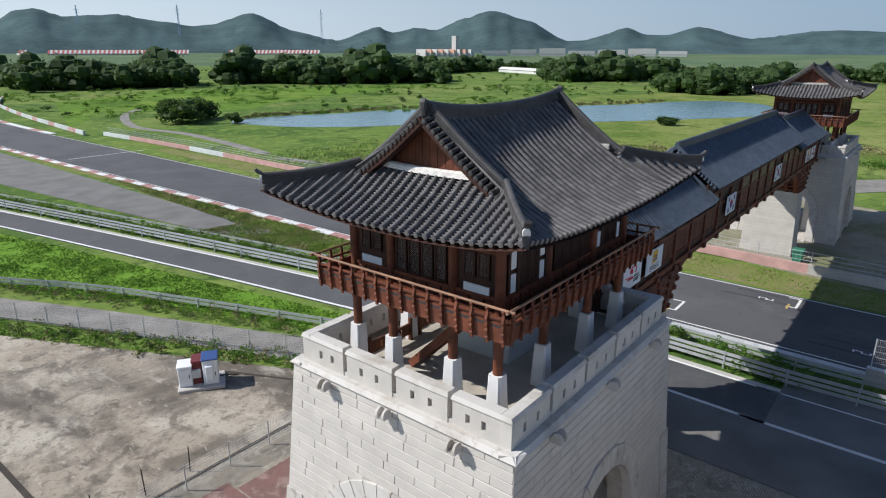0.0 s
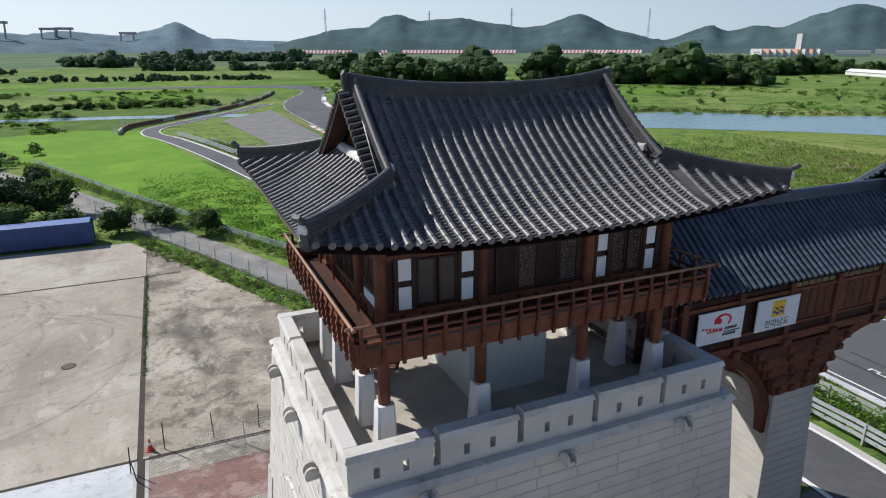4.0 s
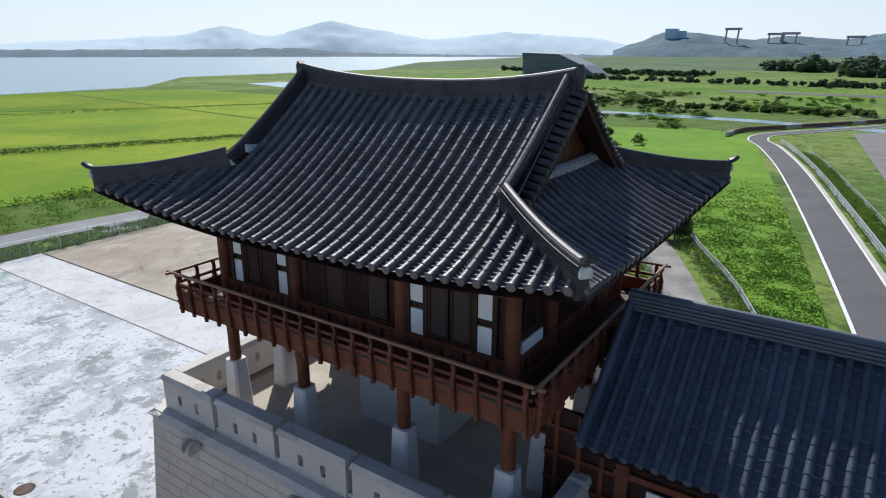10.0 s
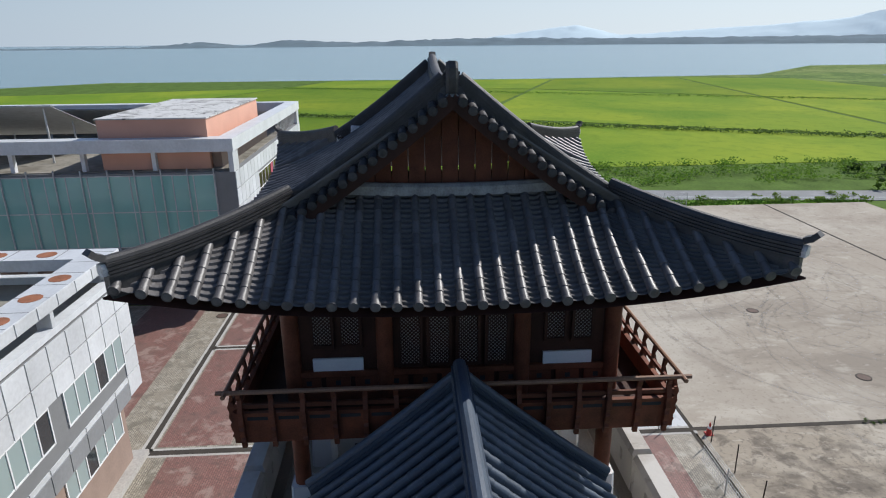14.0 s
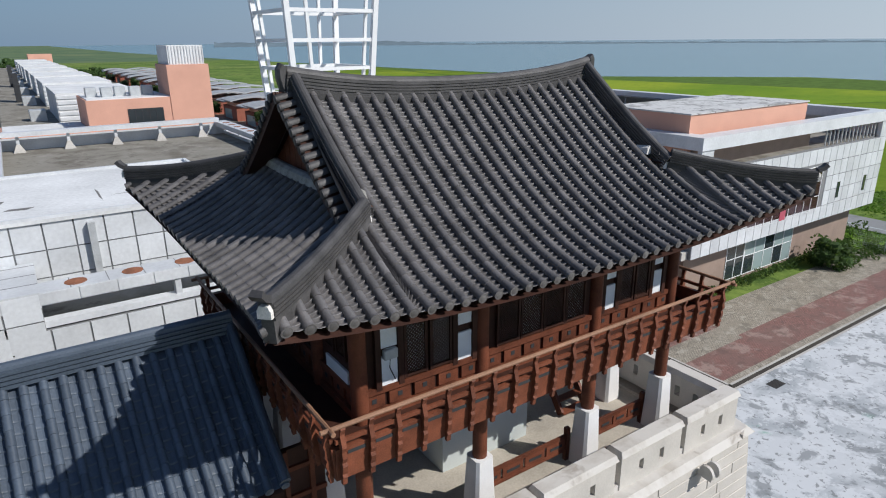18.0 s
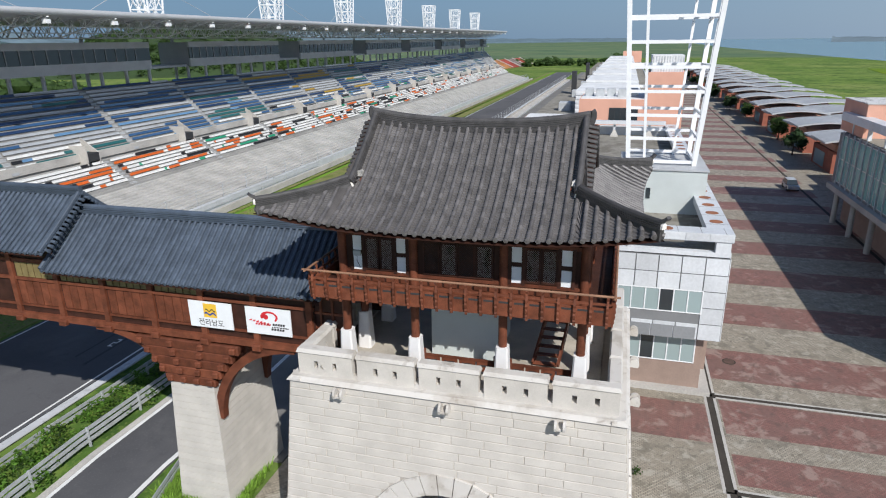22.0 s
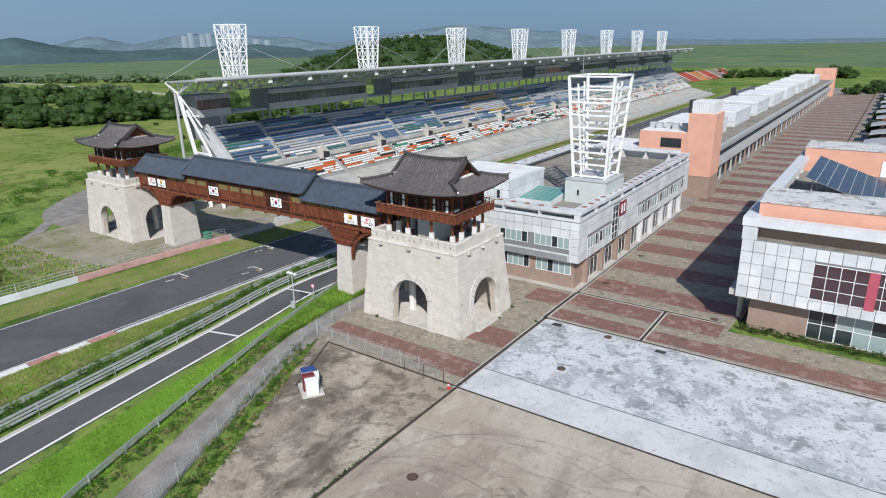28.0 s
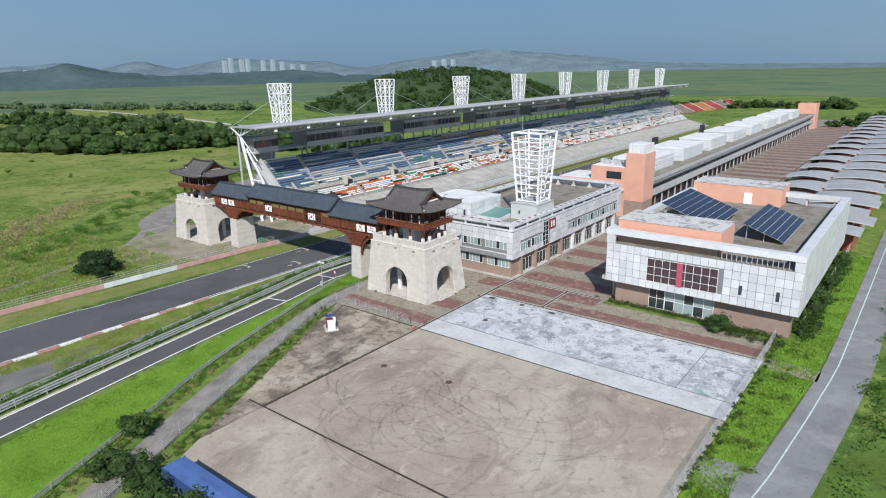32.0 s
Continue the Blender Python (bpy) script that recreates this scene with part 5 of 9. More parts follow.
part("frame_corner", Geo().box(9.5, 12.12, -18.6, -14.36, 10.55, 11.18), TILE_WHITE, ctrl)
part("frame_leg", Geo().box(9.52, 12.10, -16.2, -14.40, 4.1, 10.55), CLAD_JOINT, ctrl)
cladding(ctrl, (9.5, -14.40, 4.2), PX, PY, 2.62, 6.95, 2, 6)
cladding(ctrl, (12.10, -14.40, 4.2), NY, PX, 4.2, 6.95, 3, 6)
for i in range(3):
    part("deck_seam", Geo().box(9.5, 12.12, -18.2 + 1.3 * i, -18.14 + 1.3 * i, 11.18, 11.186), CLAD_JOINT, ctrl)
part("deck_seam", Geo().box(10.8, 10.85, -18.6, -14.36, 11.18, 11.186), CLAD_JOINT, ctrl)
part("frame_beam", Geo().box(10.4, 12.1, -66, -29.9, 10.62, 11.15), TILE_WHITE, ctrl)
for i in range(9):
    part("frame_post", Geo().box(11.5, 11.8, -33 - 4 * i, -32.75 - 4 * i, 9.68, 10.62), TILE_WHITE, ctrl)
    piece("roof_light", disc, ctrl, Matrix.Translation((11.25, -32 - 4 * i, 11.15)))
TEAL_ROOF = mat("teal_skylight", (0.10, 0.27, 0.235), 0.35, 0.15, 1, 10, 0.03)
sky_box = part("skylight", Geo().hull([(-5.2, -27.6, 9.68), (0.3, -27.6, 9.68), (0.3, -20.6, 9.68), (-5.2, -20.6, 9.68)], [(-5.2, -27.6, 10.75), (0.3, -27.6, 10.75), (0.3, -20.6, 10.15), (-5.2, -20.6, 10.15)]), TILE_WHITE, ctrl, "sloping teal skylight in a white rim")
part("skylight_glass", Geo().hull([(-4.95, -27.3, 10.72), (0.05, -27.3, 10.72), (0.05, -20.9, 10.17), (-4.95, -20.9, 10.17)], [(-4.95, -27.3, 10.79), (0.05, -27.3, 10.79), (0.05, -20.9, 10.24), (-4.95, -20.9, 10.24)]), TEAL_ROOF, sky_box, "teal skylight glass")
for i in range(1, 6):
    xg = -4.95 + 5.0 * i / 6
    part("glazing_bar", Geo().beam((xg, -27.3, 10.80), (xg, -20.9, 10.25), 0.05, 0.03), STEEL, sky_box)
plinth = part("mast_plinth", Geo().box(-11.8, -5.7, -31.4, -24.2, 9.68, 12.95), GREY_WALL, ctrl)
part("plinth_top", Geo().box(-11.9, -5.6, -31.5, -24.1, 12.95, 13.05), METAL_ROOF, plinth)
part("plinth_window", Geo().box(-7.9, -7.6, -24.2, -24.14, 10.8, 11.6), GLASS_DARK, plinth)
part("pergola_beam", Geo().box(-11.0, 10.4, -64.6, -63.6, 11.3, 11.75), TILE_WHITE, ctrl)
for x in (-9.0, -4.5, 0.0, 4.5, 9.0):
    part("pergola_post", Geo().box(x - 0.15, x + 0.15, -64.25, -63.95, 9.68, 11.3), TILE_WHITE, ctrl)
    part("post_foot", Geo().hull([(x - 0.55, -64.6, 9.68), (x + 0.55, -64.6, 9.68), (x + 0.55, -63.6, 9.68), (x - 0.55, -63.6, 9.68)], [(x - 0.15, -64.25, 10.5), (x + 0.15, -64.25, 10.5), (x + 0.15, -63.95, 10.5), (x - 0.15, -63.95, 10.5)]), PALE_CON, ctrl)

# open white steel mast that flares upward
mast = thing("steel_frame_tower", "white open steel frame tower flaring upward on the roof", "tower", at=(-8.55, -28.4, 13.05))
def msq(t):
    h = 2.4 + 0.92 * t
    return [Vector((i * h, j * h, 14.2 * t)) for i, j in ((-1, -1), (1, -1), (1, 1), (-1, 1))]
for k in range(4):
    part("corner_post", Geo().beam(msq(0)[k], msq(1)[k], 0.34, 0.34, (0, 1, 0)), WHITE_STEEL, mast)
    a, b = msq(0)[k].lerp(msq(0)[(k + 1) % 4], 0.25), msq(1)[k].lerp(msq(1)[(k + 1) % 4], 0.2)
    part("inner_post", Geo().beam(a, msq(0.93)[k].lerp(msq(0.93)[(k + 1) % 4], 0.2), 0.2, 0.2, (0, 1, 0)), WHITE_STEEL, mast)
for i in range(9):
    t = (i + 0.15) / 8.15
    q = msq(t)
    for k in range(4):
        part("cross_bar", Geo().beam(q[k], q[(k + 1) % 4], 0.22, 0.22), WHITE_STEEL, mast)

# salmon stair block at the head of the pit building
stair_block = thing("stair_block", "salmon rendered stair block with a white roof box", "building")
part("shaft", Geo().box(-14.0, -8.7, -84.2, -77.0, 4.6, 17.4), SALMON, stair_block)
part("shaft_base", Geo().box(-13.95, -8.75, -84.15, -77.05, 0, 4.6), BASE_BRICK, stair_block)
part("roof_box", Geo().box(-13.6, -9.1, -83.8, -77.4, 17.4, 19.8), ROOF_WHITE, stair_block)
for i in range(12):
    part("louvre", Geo().box(-13.6 + i * 0.38, -13.45 + i * 0.38, -77.4, -77.32, 17.5, 19.7), TILE_WHITE, stair_block)
part("wing", Geo().box(-8.7, 1.2, -88, -77.1, 0, 13.4), SALMON, stair_block)
part("low_wing", Geo().box(1.2, 10.5, -88, -76, 0, 9.8), SALMON, stair_block)
part("wing_roof", Geo().box(-8.7, 1.0, -87.8, -77.4, 13.4, 13.5), ROOF_WHITE, stair_block)
part("wing_roof", Geo().box(1.3, 10.3, -87.8, -76.2, 9.8, 9.9), ROOF_WHITE, stair_block)
window(stair_block, (-7.6, -77.1, 10.2), PX, PY, 4.2, 1.9, 5, 1, GLASS_DARK, DARK)
part("canopy", Geo().box(-8.7, 10, -77, -74.6, 7.2, 7.6), TILE_WHITE, stair_block)
for i in range(5):
    part("roof_unit", Geo().cham(-7.5 + i * 1.7, -6.2 + i * 1.7, -83 + (i % 2), -81.6 + (i % 2), 13.5, 14.7, 0.05), STEEL, stair_block)

# long pit building
pits = thing("pit_building", "long white pit building with stacked balconies and roof boxes", "building")
# garage openings are one near-black solid, their inner shade painted on
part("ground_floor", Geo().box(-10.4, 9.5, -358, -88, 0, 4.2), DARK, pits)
part("upper_core", Geo().box(-9.8, 9.5, -358, -88, 4.2, 8.2), GLASS_DARK, pits)
part("balcony_band", Geo().box(-12.3, -8.0, -358, -84.2, 4.1, 5.3), METAL_ROOF, pits, "white balcony band")
part("balcony_band", Geo().box(-12.3, -9.0, -358, -84.2, 7.6, 8.6), METAL_ROOF, pits, "white balcony band")
part("roof", Geo().box(-12.6, 10.5, -358, -88, 8.6, 9.0), ROOF_GREY, pits)
part("roof_edge", Geo().box(-12.7, -12.2, -358, -84.2, 8.4, 9.25), METAL_ROOF, pits)
for i in range(47):
    y = -88 - i * 5.75
    part("bay_column", Geo().box(-11.6, -11.2, y - 0.15, y + 0.15, 0, 4.1), BASE_BRICK if i % 2 else LIGHT_CLAD, pits)
for i in range(8):
    y = -96 - i * 30.5
    b = part("roof_box", Geo().box(-8.2, 3.2, y - 21, y, 9.0, 13.2), ROOF_WHITE, pits)
    for k in range(5):
        part("louvre", Geo().box(-8.35, -8.2, y - 20.8, y - 0.2, 9.3 + k * 0.78, 9.75 + k * 0.78), TILE_WHITE, b)
        part("louvre", Geo().box(-8.2, 3.1, y, y + 0.12, 9.3 + k * 0.78, 9.75 + k * 0.78), TILE_WHITE, b)
    part("roof_unit", Geo().cham(4.5, 6.7, y - 8, y - 5, 9.0, 10.6, 0.08), STEEL, pits)
for y in (-140, -196):
    part("screen", Geo().box(6.5, 7.5, y - 4, y, 9.0, 14.5), DARK, pits, "black video screen on the roof")
part("end_block", Geo().box(-13, -3, -366, -356, 0, 15.0), SALMON, pits)

# team building with solar panels
team = thing("team_building", "white panel-clad building with salmon roof blocks and solar panels", "building")
part("base", Geo().box(-60.5, -33.0, -63, -15.4, 0, 4.1), BASE_BRICK, team)
part("body", Geo().box(-61.6, -31.6, -64, -13.95, 4.1, 10.9), CLAD_JOINT, team)
part("roof_deck", Geo().box(-61.2, -32, -63.6, -14.4, 10.9, 10.98), ROOF_GREY, team)
part("upper_recess", Geo().box(-49.3, -33.0, -15.9, -15.2, 10.98, 12.4), BASE_BRICK, team)
part("frame_beam", Geo().box(-61.7, -31.4, -15.2, -13.85, 12.45, 13.4), TILE_WHITE, team)
part("frame_beam", Geo().box(-61.7, -60.2, -64, -15.2, 12.45, 13.4), TILE_WHITE, team)
part("frame_beam", Geo().box(-32.9, -31.4, -64, -15.2, 12.45, 13.4), TILE_WHITE, team)
part("frame_beam", Geo().box(-60.2, -32.9, -64, -62.8, 12.45, 13.4), TILE_WHITE, team)
part("corner_panel", Geo().box(-33.0, -31.5, -14.3, -13.95, 10.9, 12.45), TILE_WHITE, team)
part("corner_panel", Geo().box(-61.6, -60.3, -14.3, -13.95, 10.9, 12.45), TILE_WHITE, team)
part("west_wall", Geo().box(-61.6, -61.2, -64, -14.4, 10.98, 12.45), TILE_WHITE, team)
for i in range(14):
    part("railing_post", Geo().box(-50.2 - i * 0.72, -50.1 - i * 0.72, -14.3, -14.2, 10.98, 12.45), STEEL, team)
for y in [-20 - 5.2 * i for i in range(9)]:
    part("frame_post", Geo().box(-32.5, -32.1, y - 0.15, y + 0.15, 10.98, 12.45), TILE_WHITE, team)
for x in (-36, -42, -48, -54, -59):
    part("frame_post", Geo().box(x - 0.15, x + 0.15, -63.5, -63.2, 10.98, 12.45), TILE_WHITE, team)
cladding(team, (-61.6, -13.95, 4.1), PX, PY, 30.0, 6.8, 25, 5, [(11.4, 23.0, 1.0, 5.3)])
cladding(team, (-61.6, -64, 4.1), PY, NX, 50.05, 8.3, 40, 6)
window(team, (-50.0, -13.95, 5.2), PX, PY, 11.2, 4.1, 9, 3, glass("dark_red_glass", (0.05, 0.022, 0.026)), WHITE_STEEL, 0.065)
part("pink_column", Geo().box(-44.6, -43.7, -13.92, -13.88, 5.2, 9.3), mat("pink_panel", (0.42, 0.08, 0.12), 0.6, 0.2, 1, 10, 0.03), team)
for x, z in ((-53.4, 5.9), (-58.6, 5.9)):
    part("slit_window", Geo().box(x - 0.25, x + 0.25, -13.9, -13.86, z, z + 1.5), GLASS_DARK, team)
window(team, (-41.6, -15.4, 0.3), PX, PY, 2.6, 3.6, 2, 2, GLASS_DARK)
window(team, (-49.5, -15.4, 0.3), PX, PY, 7.8, 3.4, 5, 2, BLIND)
window(team, (-31.6, -62.5, 5.1), PY, PX, 47, 5.6, 30, 2, GLASS_TEAL, STEEL, 0.08)
me = Geo().box(0.0, 0.16, -0.03, 0.03, 4.7, 11.2).mesh("fin", STEEL)
for i in range(25):
    piece("fin", me, team, Matrix.Translation((-31.55, -62.3 + i * 1.95, 0)))
part("soffit_band", Geo().box(-31.6, -30.9, -63.5, -14.2, 4.1, 4.75), PALE_CON, team)
for i in range(8):
    part("pilotis", Geo().tube([(-31.7, -18 - i * 6.2, 0), (-31.7, -18 - i * 6.2, 4.1)], 0.32, 12), PALE_CON, team, smooth=True)
part("front_block", Geo().box(-49.4, -32.6, -24, -15.95, 10.98, 14.75), SALMON, team, "salmon roof block with a worn white top")
WORN = patchy("worn_white_roof", (0.56, 0.56, 0.55), [((0.20, 0.20, 0.19), 0.4, 0.52, 0.60, 0.75), ((0.62, 0.62, 0.61), 1.0, 0.5, 0.6, 0.6), ((0.09, 0.09, 0.085), 1.5, 0.57, 0.63, 0.8)], 0.9)
part("block_top", Geo().box(-49.5, -32.5, -24.1, -15.85, 14.75, 14.85), WORN, team)
part("rear_block", Geo().box(-50.0, -32.2, -66.5, -58.3, 10.98, 14.8), SALMON, team, "salmon roof block with a white door")
part("block_top", Geo().box(-50.1, -32.1, -66.6, -58.2, 14.8, 14.9), WORN, team)
part("roof_door", Geo().box(-44.4, -42.8, -58.3, -58.22, 11.0, 13.4), WHITE, team)
for k, (xa, za, xb, zb, y0, y1) in enumerate(((-35.4, 15.6, -45.0, 12.2, -45.5, -28.5), (-49.8, 13.9, -56.4, 11.5, -46.5, -27.5))):
    arr = thing("solar_array", "tilted array of dark solar panels on the roof", "solar panel", "roof solar arrays")
    nx, ny = (8, 8) if k == 0 else (6, 9)
    ex = Vector((xb - xa, 0, zb - za))
    nrm = Vector((0, 1, 0)).cross(ex).normalized()
    nrm = nrm if nrm.z > 0 else -nrm
    pw, ph = ex.length / nx, (y1 - y0) / ny
    me = Geo().box(0.05, pw - 0.05, 0.06, ph - 0.06, 0, 0.05).mesh("solar_panel", SOLAR)
    rot = Matrix((ex.normalized(), Vector((0, 1, 0)), ex.normalized().cross(Vector((0, 1, 0))))).transposed().to_4x4()
    part("backing", Geo().hull([(xa, y0, za - 0.06), (xb, y0, zb - 0.06), (xb, y1, zb - 0.06), (xa, y1, za - 0.06)], [(xa, y0, za - 0.02), (xb, y0, zb - 0.02), (xb, y1, zb - 0.02), (xa, y1, za - 0.02)]), STEEL, arr)
    for i in range(nx):
        for j in range(ny):
            piece("solar_panel", me, arr, Matrix.Translation((xa + ex.x * i / nx, y0 + ph * j, za + ex.z * i / nx + 0.04)) @ rot)
    for t in (0.08, 0.5, 0.92):
        for y in (y0 + 1, (y0 + y1) / 2, y1 - 1):
            part("strut", Geo().box(xa + ex.x * t - 0.06, xa + ex.x * t + 0.06, y - 0.06, y + 0.06, 10.98, za + ex.z * t - 0.05), STEEL, arr)

# team sheds in a row down the paddock
def shed_parts(shed):
    part("brick_wall", Geo().box(-22, 0, -6, 6, 0, 3.6), RED_BRICK, shed)
    part("glazing", Geo().box(-21, 0.06, -4.6, 1.5, 0.3, 2.8), BLIND, shed)
    for y0, y1, dz, xa, xb in ((-9.0, -0.6, 0.0, 1.2, -11.0), (-0.2, 8.6, 0.8, 2.2, -9.5), (-6.0, 2.6, 0.5, -10.0, -25.0), (3.0, 11.0, -0.2, -8.5, -23.5)):
        rows = []
        for i in range(11):
            t = i / 10
            rows.append((xa + (xb - xa) * t, 4.2 + dz + 1.1 * math.sin(math.pi * (0.1 + 0.75 * t))))
        top = [[(x, y0, z + 0.28), (x, y1, z + 0.28)] for x, z in rows]
        bot = [[(x, y1, z), (x, y0, z)] for x, z in rows]
        g = Geo().strip(top).strip(bot)
        g.strip([[(x, y0, z), (x, y0, z + 0.28)] for x, z in rows])
        g.strip([[(x, y1, z + 0.28), (x, y1, z)] for x, z in rows])
        for (x, z) in (rows[0], rows[-1]):
            g.add([(x, y0, z), (x, y1, z), (x, y1, z + 0.28), (x, y0, z + 0.28)], [(0, 1, 2, 3)])
        rf = part("roof", g, METAL_ROOF, shed, "curved grey metal roof")
        seams = Geo()
        for k in range(1, 9):
            y = y0 + (y1 - y0) * k / 9
            seams.strip([[(x, y - 0.04, z + 0.34), (x, y + 0.04, z + 0.34)] for x, z in rows])
        part("roof_seam", seams, GREY_CLAD, rf)
    part("upper_wall", Geo().box(-21, -0.5, -4, 5, 3.6, 4.6), SALMON, shed)
shed = thing("team_shed", "red brick team shed under curved grey metal roofs", "shed", "paddock sheds", at=(-40.5, -79, 0))
shed_parts(shed)
for i in range(1, 16):
    copy_thing(shed, Matrix.Translation((-40.5 + (0.6 if i % 2 else 0), -79 - 21.0 * i, 0)))

# ---- grandstand ----
stand = thing("grandstand", "long roofed grandstand with blue, white and orange seats", "grandstand")
Y0, Y1 = -352.0, -22.0
g = Geo()
prof = []
for i in range(12):
    prof.append((50.0 + 10.5 * i / 12, 0.9 + 2.7 * i / 12))
for i in range(9):
    prof.append((60.5 + 5.5 * i / 9, 3.6 + 3.5 * i / 9))
for i in range(16):
    prof.append((66.4 + 8.8 * i / 16, 7.7 + 8.5 * i / 16))
ring = [(49.6, 0)]
z_now = 0
for x, z in prof:
    ring += [(x, z_now), (x, z)]
    z_now = z
ring += [(78, z_now), (78, 0)]
cutx = next(i for i, (x, z) in enumerate(ring) if x >= 60.5)
apron = ring[:cutx] + [(60.45, ring[cutx][1]), (60.45, 0)]
ring = [(60.45, 0), (60.45, ring[cutx][1])] + ring[cutx:]
part("front_apron", Geo().hull([(x, Y0, z) for x, z in apron], [(x, Y1, z) for x, z in apron]), mat("apron_concrete", (0.44, 0.43, 0.405), 0.9, 0.3, 0.3, 5, 0.15), stand, "pale stepped concrete apron")
terr = Geo().hull([(x, Y0, z) for x, z in ring], [(x, Y1, z) for x, z in ring])
# darker than the apron: shade between the seat rows is put into the concrete
part("terrace", terr, mat("terrace_concrete_row_shade", (0.30, 0.295, 0.28), 0.9, 0.3, 0.3, 5, 0.15), stand)
SEATS = {"white": (0.74, 0.74, 0.72), "black": (0.025, 0.025, 0.03), "orange": (0.66, 0.15, 0.03), "green": (0.03, 0.34, 0.20), "blue": (0.050, 0.130, 0.270), "navy": (0.024, 0.060, 0.150),
         "sky": (0.15, 0.29, 0.46), "grey": (0.46, 0.48, 0.50), "teal": (0.03, 0.16, 0.17), "yellow": (0.48, 0.30, 0.04)}
rng = random.Random(5)
runs = {k: Geo() for k in SEATS}
AISLE = 20.8
TIERS = ((-27.2, [(60.5 + 5.5 * i / 9, 3.6 + 3.5 * i / 9) for i in range(1, 8)]), (-34.6, [(66.4 + 8.8 * i / 16, 7.7 + 8.5 * i / 16) for i in range(16)]))
for first, rows in TIERS:
    tier = "low" if len(rows) < 10 else "high"
    for r, (x, z) in enumerate(rows):
        bay = first + AISLE - 0.65
        while bay > Y0 + 4:
            y, end = min(bay, Y1 - 0.6), max(bay - AISLE + 1.3, Y0)
            far = (Y1 - bay) / 330
            while y > end + 0.4:
                n = rng.choice((1, 1, 2, 3, 4, 6, 9, 12)) if tier == "low" else rng.choice((3, 6, 10, 18, 30, 42, 42))
                y2 = max(end, y - n * 0.5)
                if tier == "low":
                    c = rng.choices(("white", "black", "orange", "green"), (62, 19 * (1 - far), 15 * (1 - far), 4 * (1 - far)))[0]
                elif r < 3:
                    c = rng.choices(("white", "black", "teal", "sky", "blue", "green"), (38, 10, 16, 16, 18, 4))[0]
                else:
                    c = rng.choices(("grey", "blue", "navy", "sky", "white", "teal", "yellow"), (36 + 70 * far, 30 * (1 - 0.6 * far), 20 * (1 - 0.6 * far), 11, 3, 8, 14 * (0.18 < far < 0.4)))[0]
                runs[c].box(x + 0.02, x + 0.22, y2 + 0.03, y - 0.03, z + 0.12, z + 0.20)
                runs[c].box(x + 0.20, x + 0.26, y2 + 0.03, y - 0.03, z + 0.12, z + 0.46)
                y = y2
            bay -= AISLE
for k, geo in runs.items():
    if geo.v:
        tagged(part("seat_run", geo, mat("seat_" + k, SEATS[k], 0.5, 0.15, 0.5, 8, 0.0), stand, k + " plastic seats in rows"), kind="stuff")
for first, tier in ((TIERS[0][0], prof[12:21]), (TIERS[1][0], prof[21:])):
    bay = first
    while bay > Y0 + 3:
        top = [(x + dx, z + dz) for x, z in tier for dx, dz in ((-0.35, -0.5), (-0.35, -0.2), (0.0, -0.2))]
        foot = [(tier[-1][0], tier[-1][1] - 0.5), (tier[0][0] - 0.35, tier[0][1] - 0.55)]
        part("aisle_stair", Geo().hull([(x, bay - 0.5, z) for x, z in top + foot], [(x, bay + 0.5, z) for x, z in top + foot]), METAL_ROOF, stand)
        bay -= AISLE
bay = -25.0
while bay > Y0 + 3:
    mouth = part("stair_mouth", Geo().hull([(64.9, bay - 1.2, 5.2), (67.8, bay - 1.2, 5.2), (67.8, bay - 1.2, 10.0), (66.2, bay - 1.2, 8.9), (64.9, bay - 1.2, 8.0)], [(64.9, bay - 1.0, 5.2), (67.8, bay - 1.0, 5.2), (67.8, bay - 1.0, 10.0), (66.2, bay - 1.0, 8.9), (64.9, bay - 1.0, 8.0)]), PALE_CON, stand)
    part("mouth_wall", Geo().box(64.9, 67.8, bay + 1.0, bay + 1.2, 5.2, 9.2), PALE_CON, mouth)
    # near-black block fills the mouth in place of its inner shade
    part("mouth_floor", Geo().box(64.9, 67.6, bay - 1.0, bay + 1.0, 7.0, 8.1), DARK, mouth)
    bay -= AISLE
part("tier_wall", Geo().box(66.1, 66.4, Y0, Y1, 7.0, 8.05), PALE_CON, stand)
part("end_wall", Geo().hull([(66, Y1, 0), (78, Y1, 0), (78, Y1, 16.2), (75.2, Y1, 16.6), (67, Y1, 8.9)], [(66, Y1 + 0.4, 0), (78, Y1 + 0.4, 0), (78, Y1 + 0.4, 16.2), (75.2, Y1 + 0.4, 16.6), (67, Y1 + 0.4, 8.9)]), METAL_ROOF, stand)
part("front_wall", Geo().box(48.9, 49.6, Y0, Y1 + 6, 0, 1.2), TILE_WHITE, stand)
for i in range(55):
    y = Y1 - i * 6.0
    part("fence_post", Geo().box(49.2, 49.3, y - 0.04, y + 0.04, 1.2, 3.4), STEEL, stand)
for z in (1.7, 2.3, 2.9, 3.4):
    part("fence_wire", Geo().box(49.22, 49.27, Y0, Y1, z, z + 0.03), STEEL, stand)
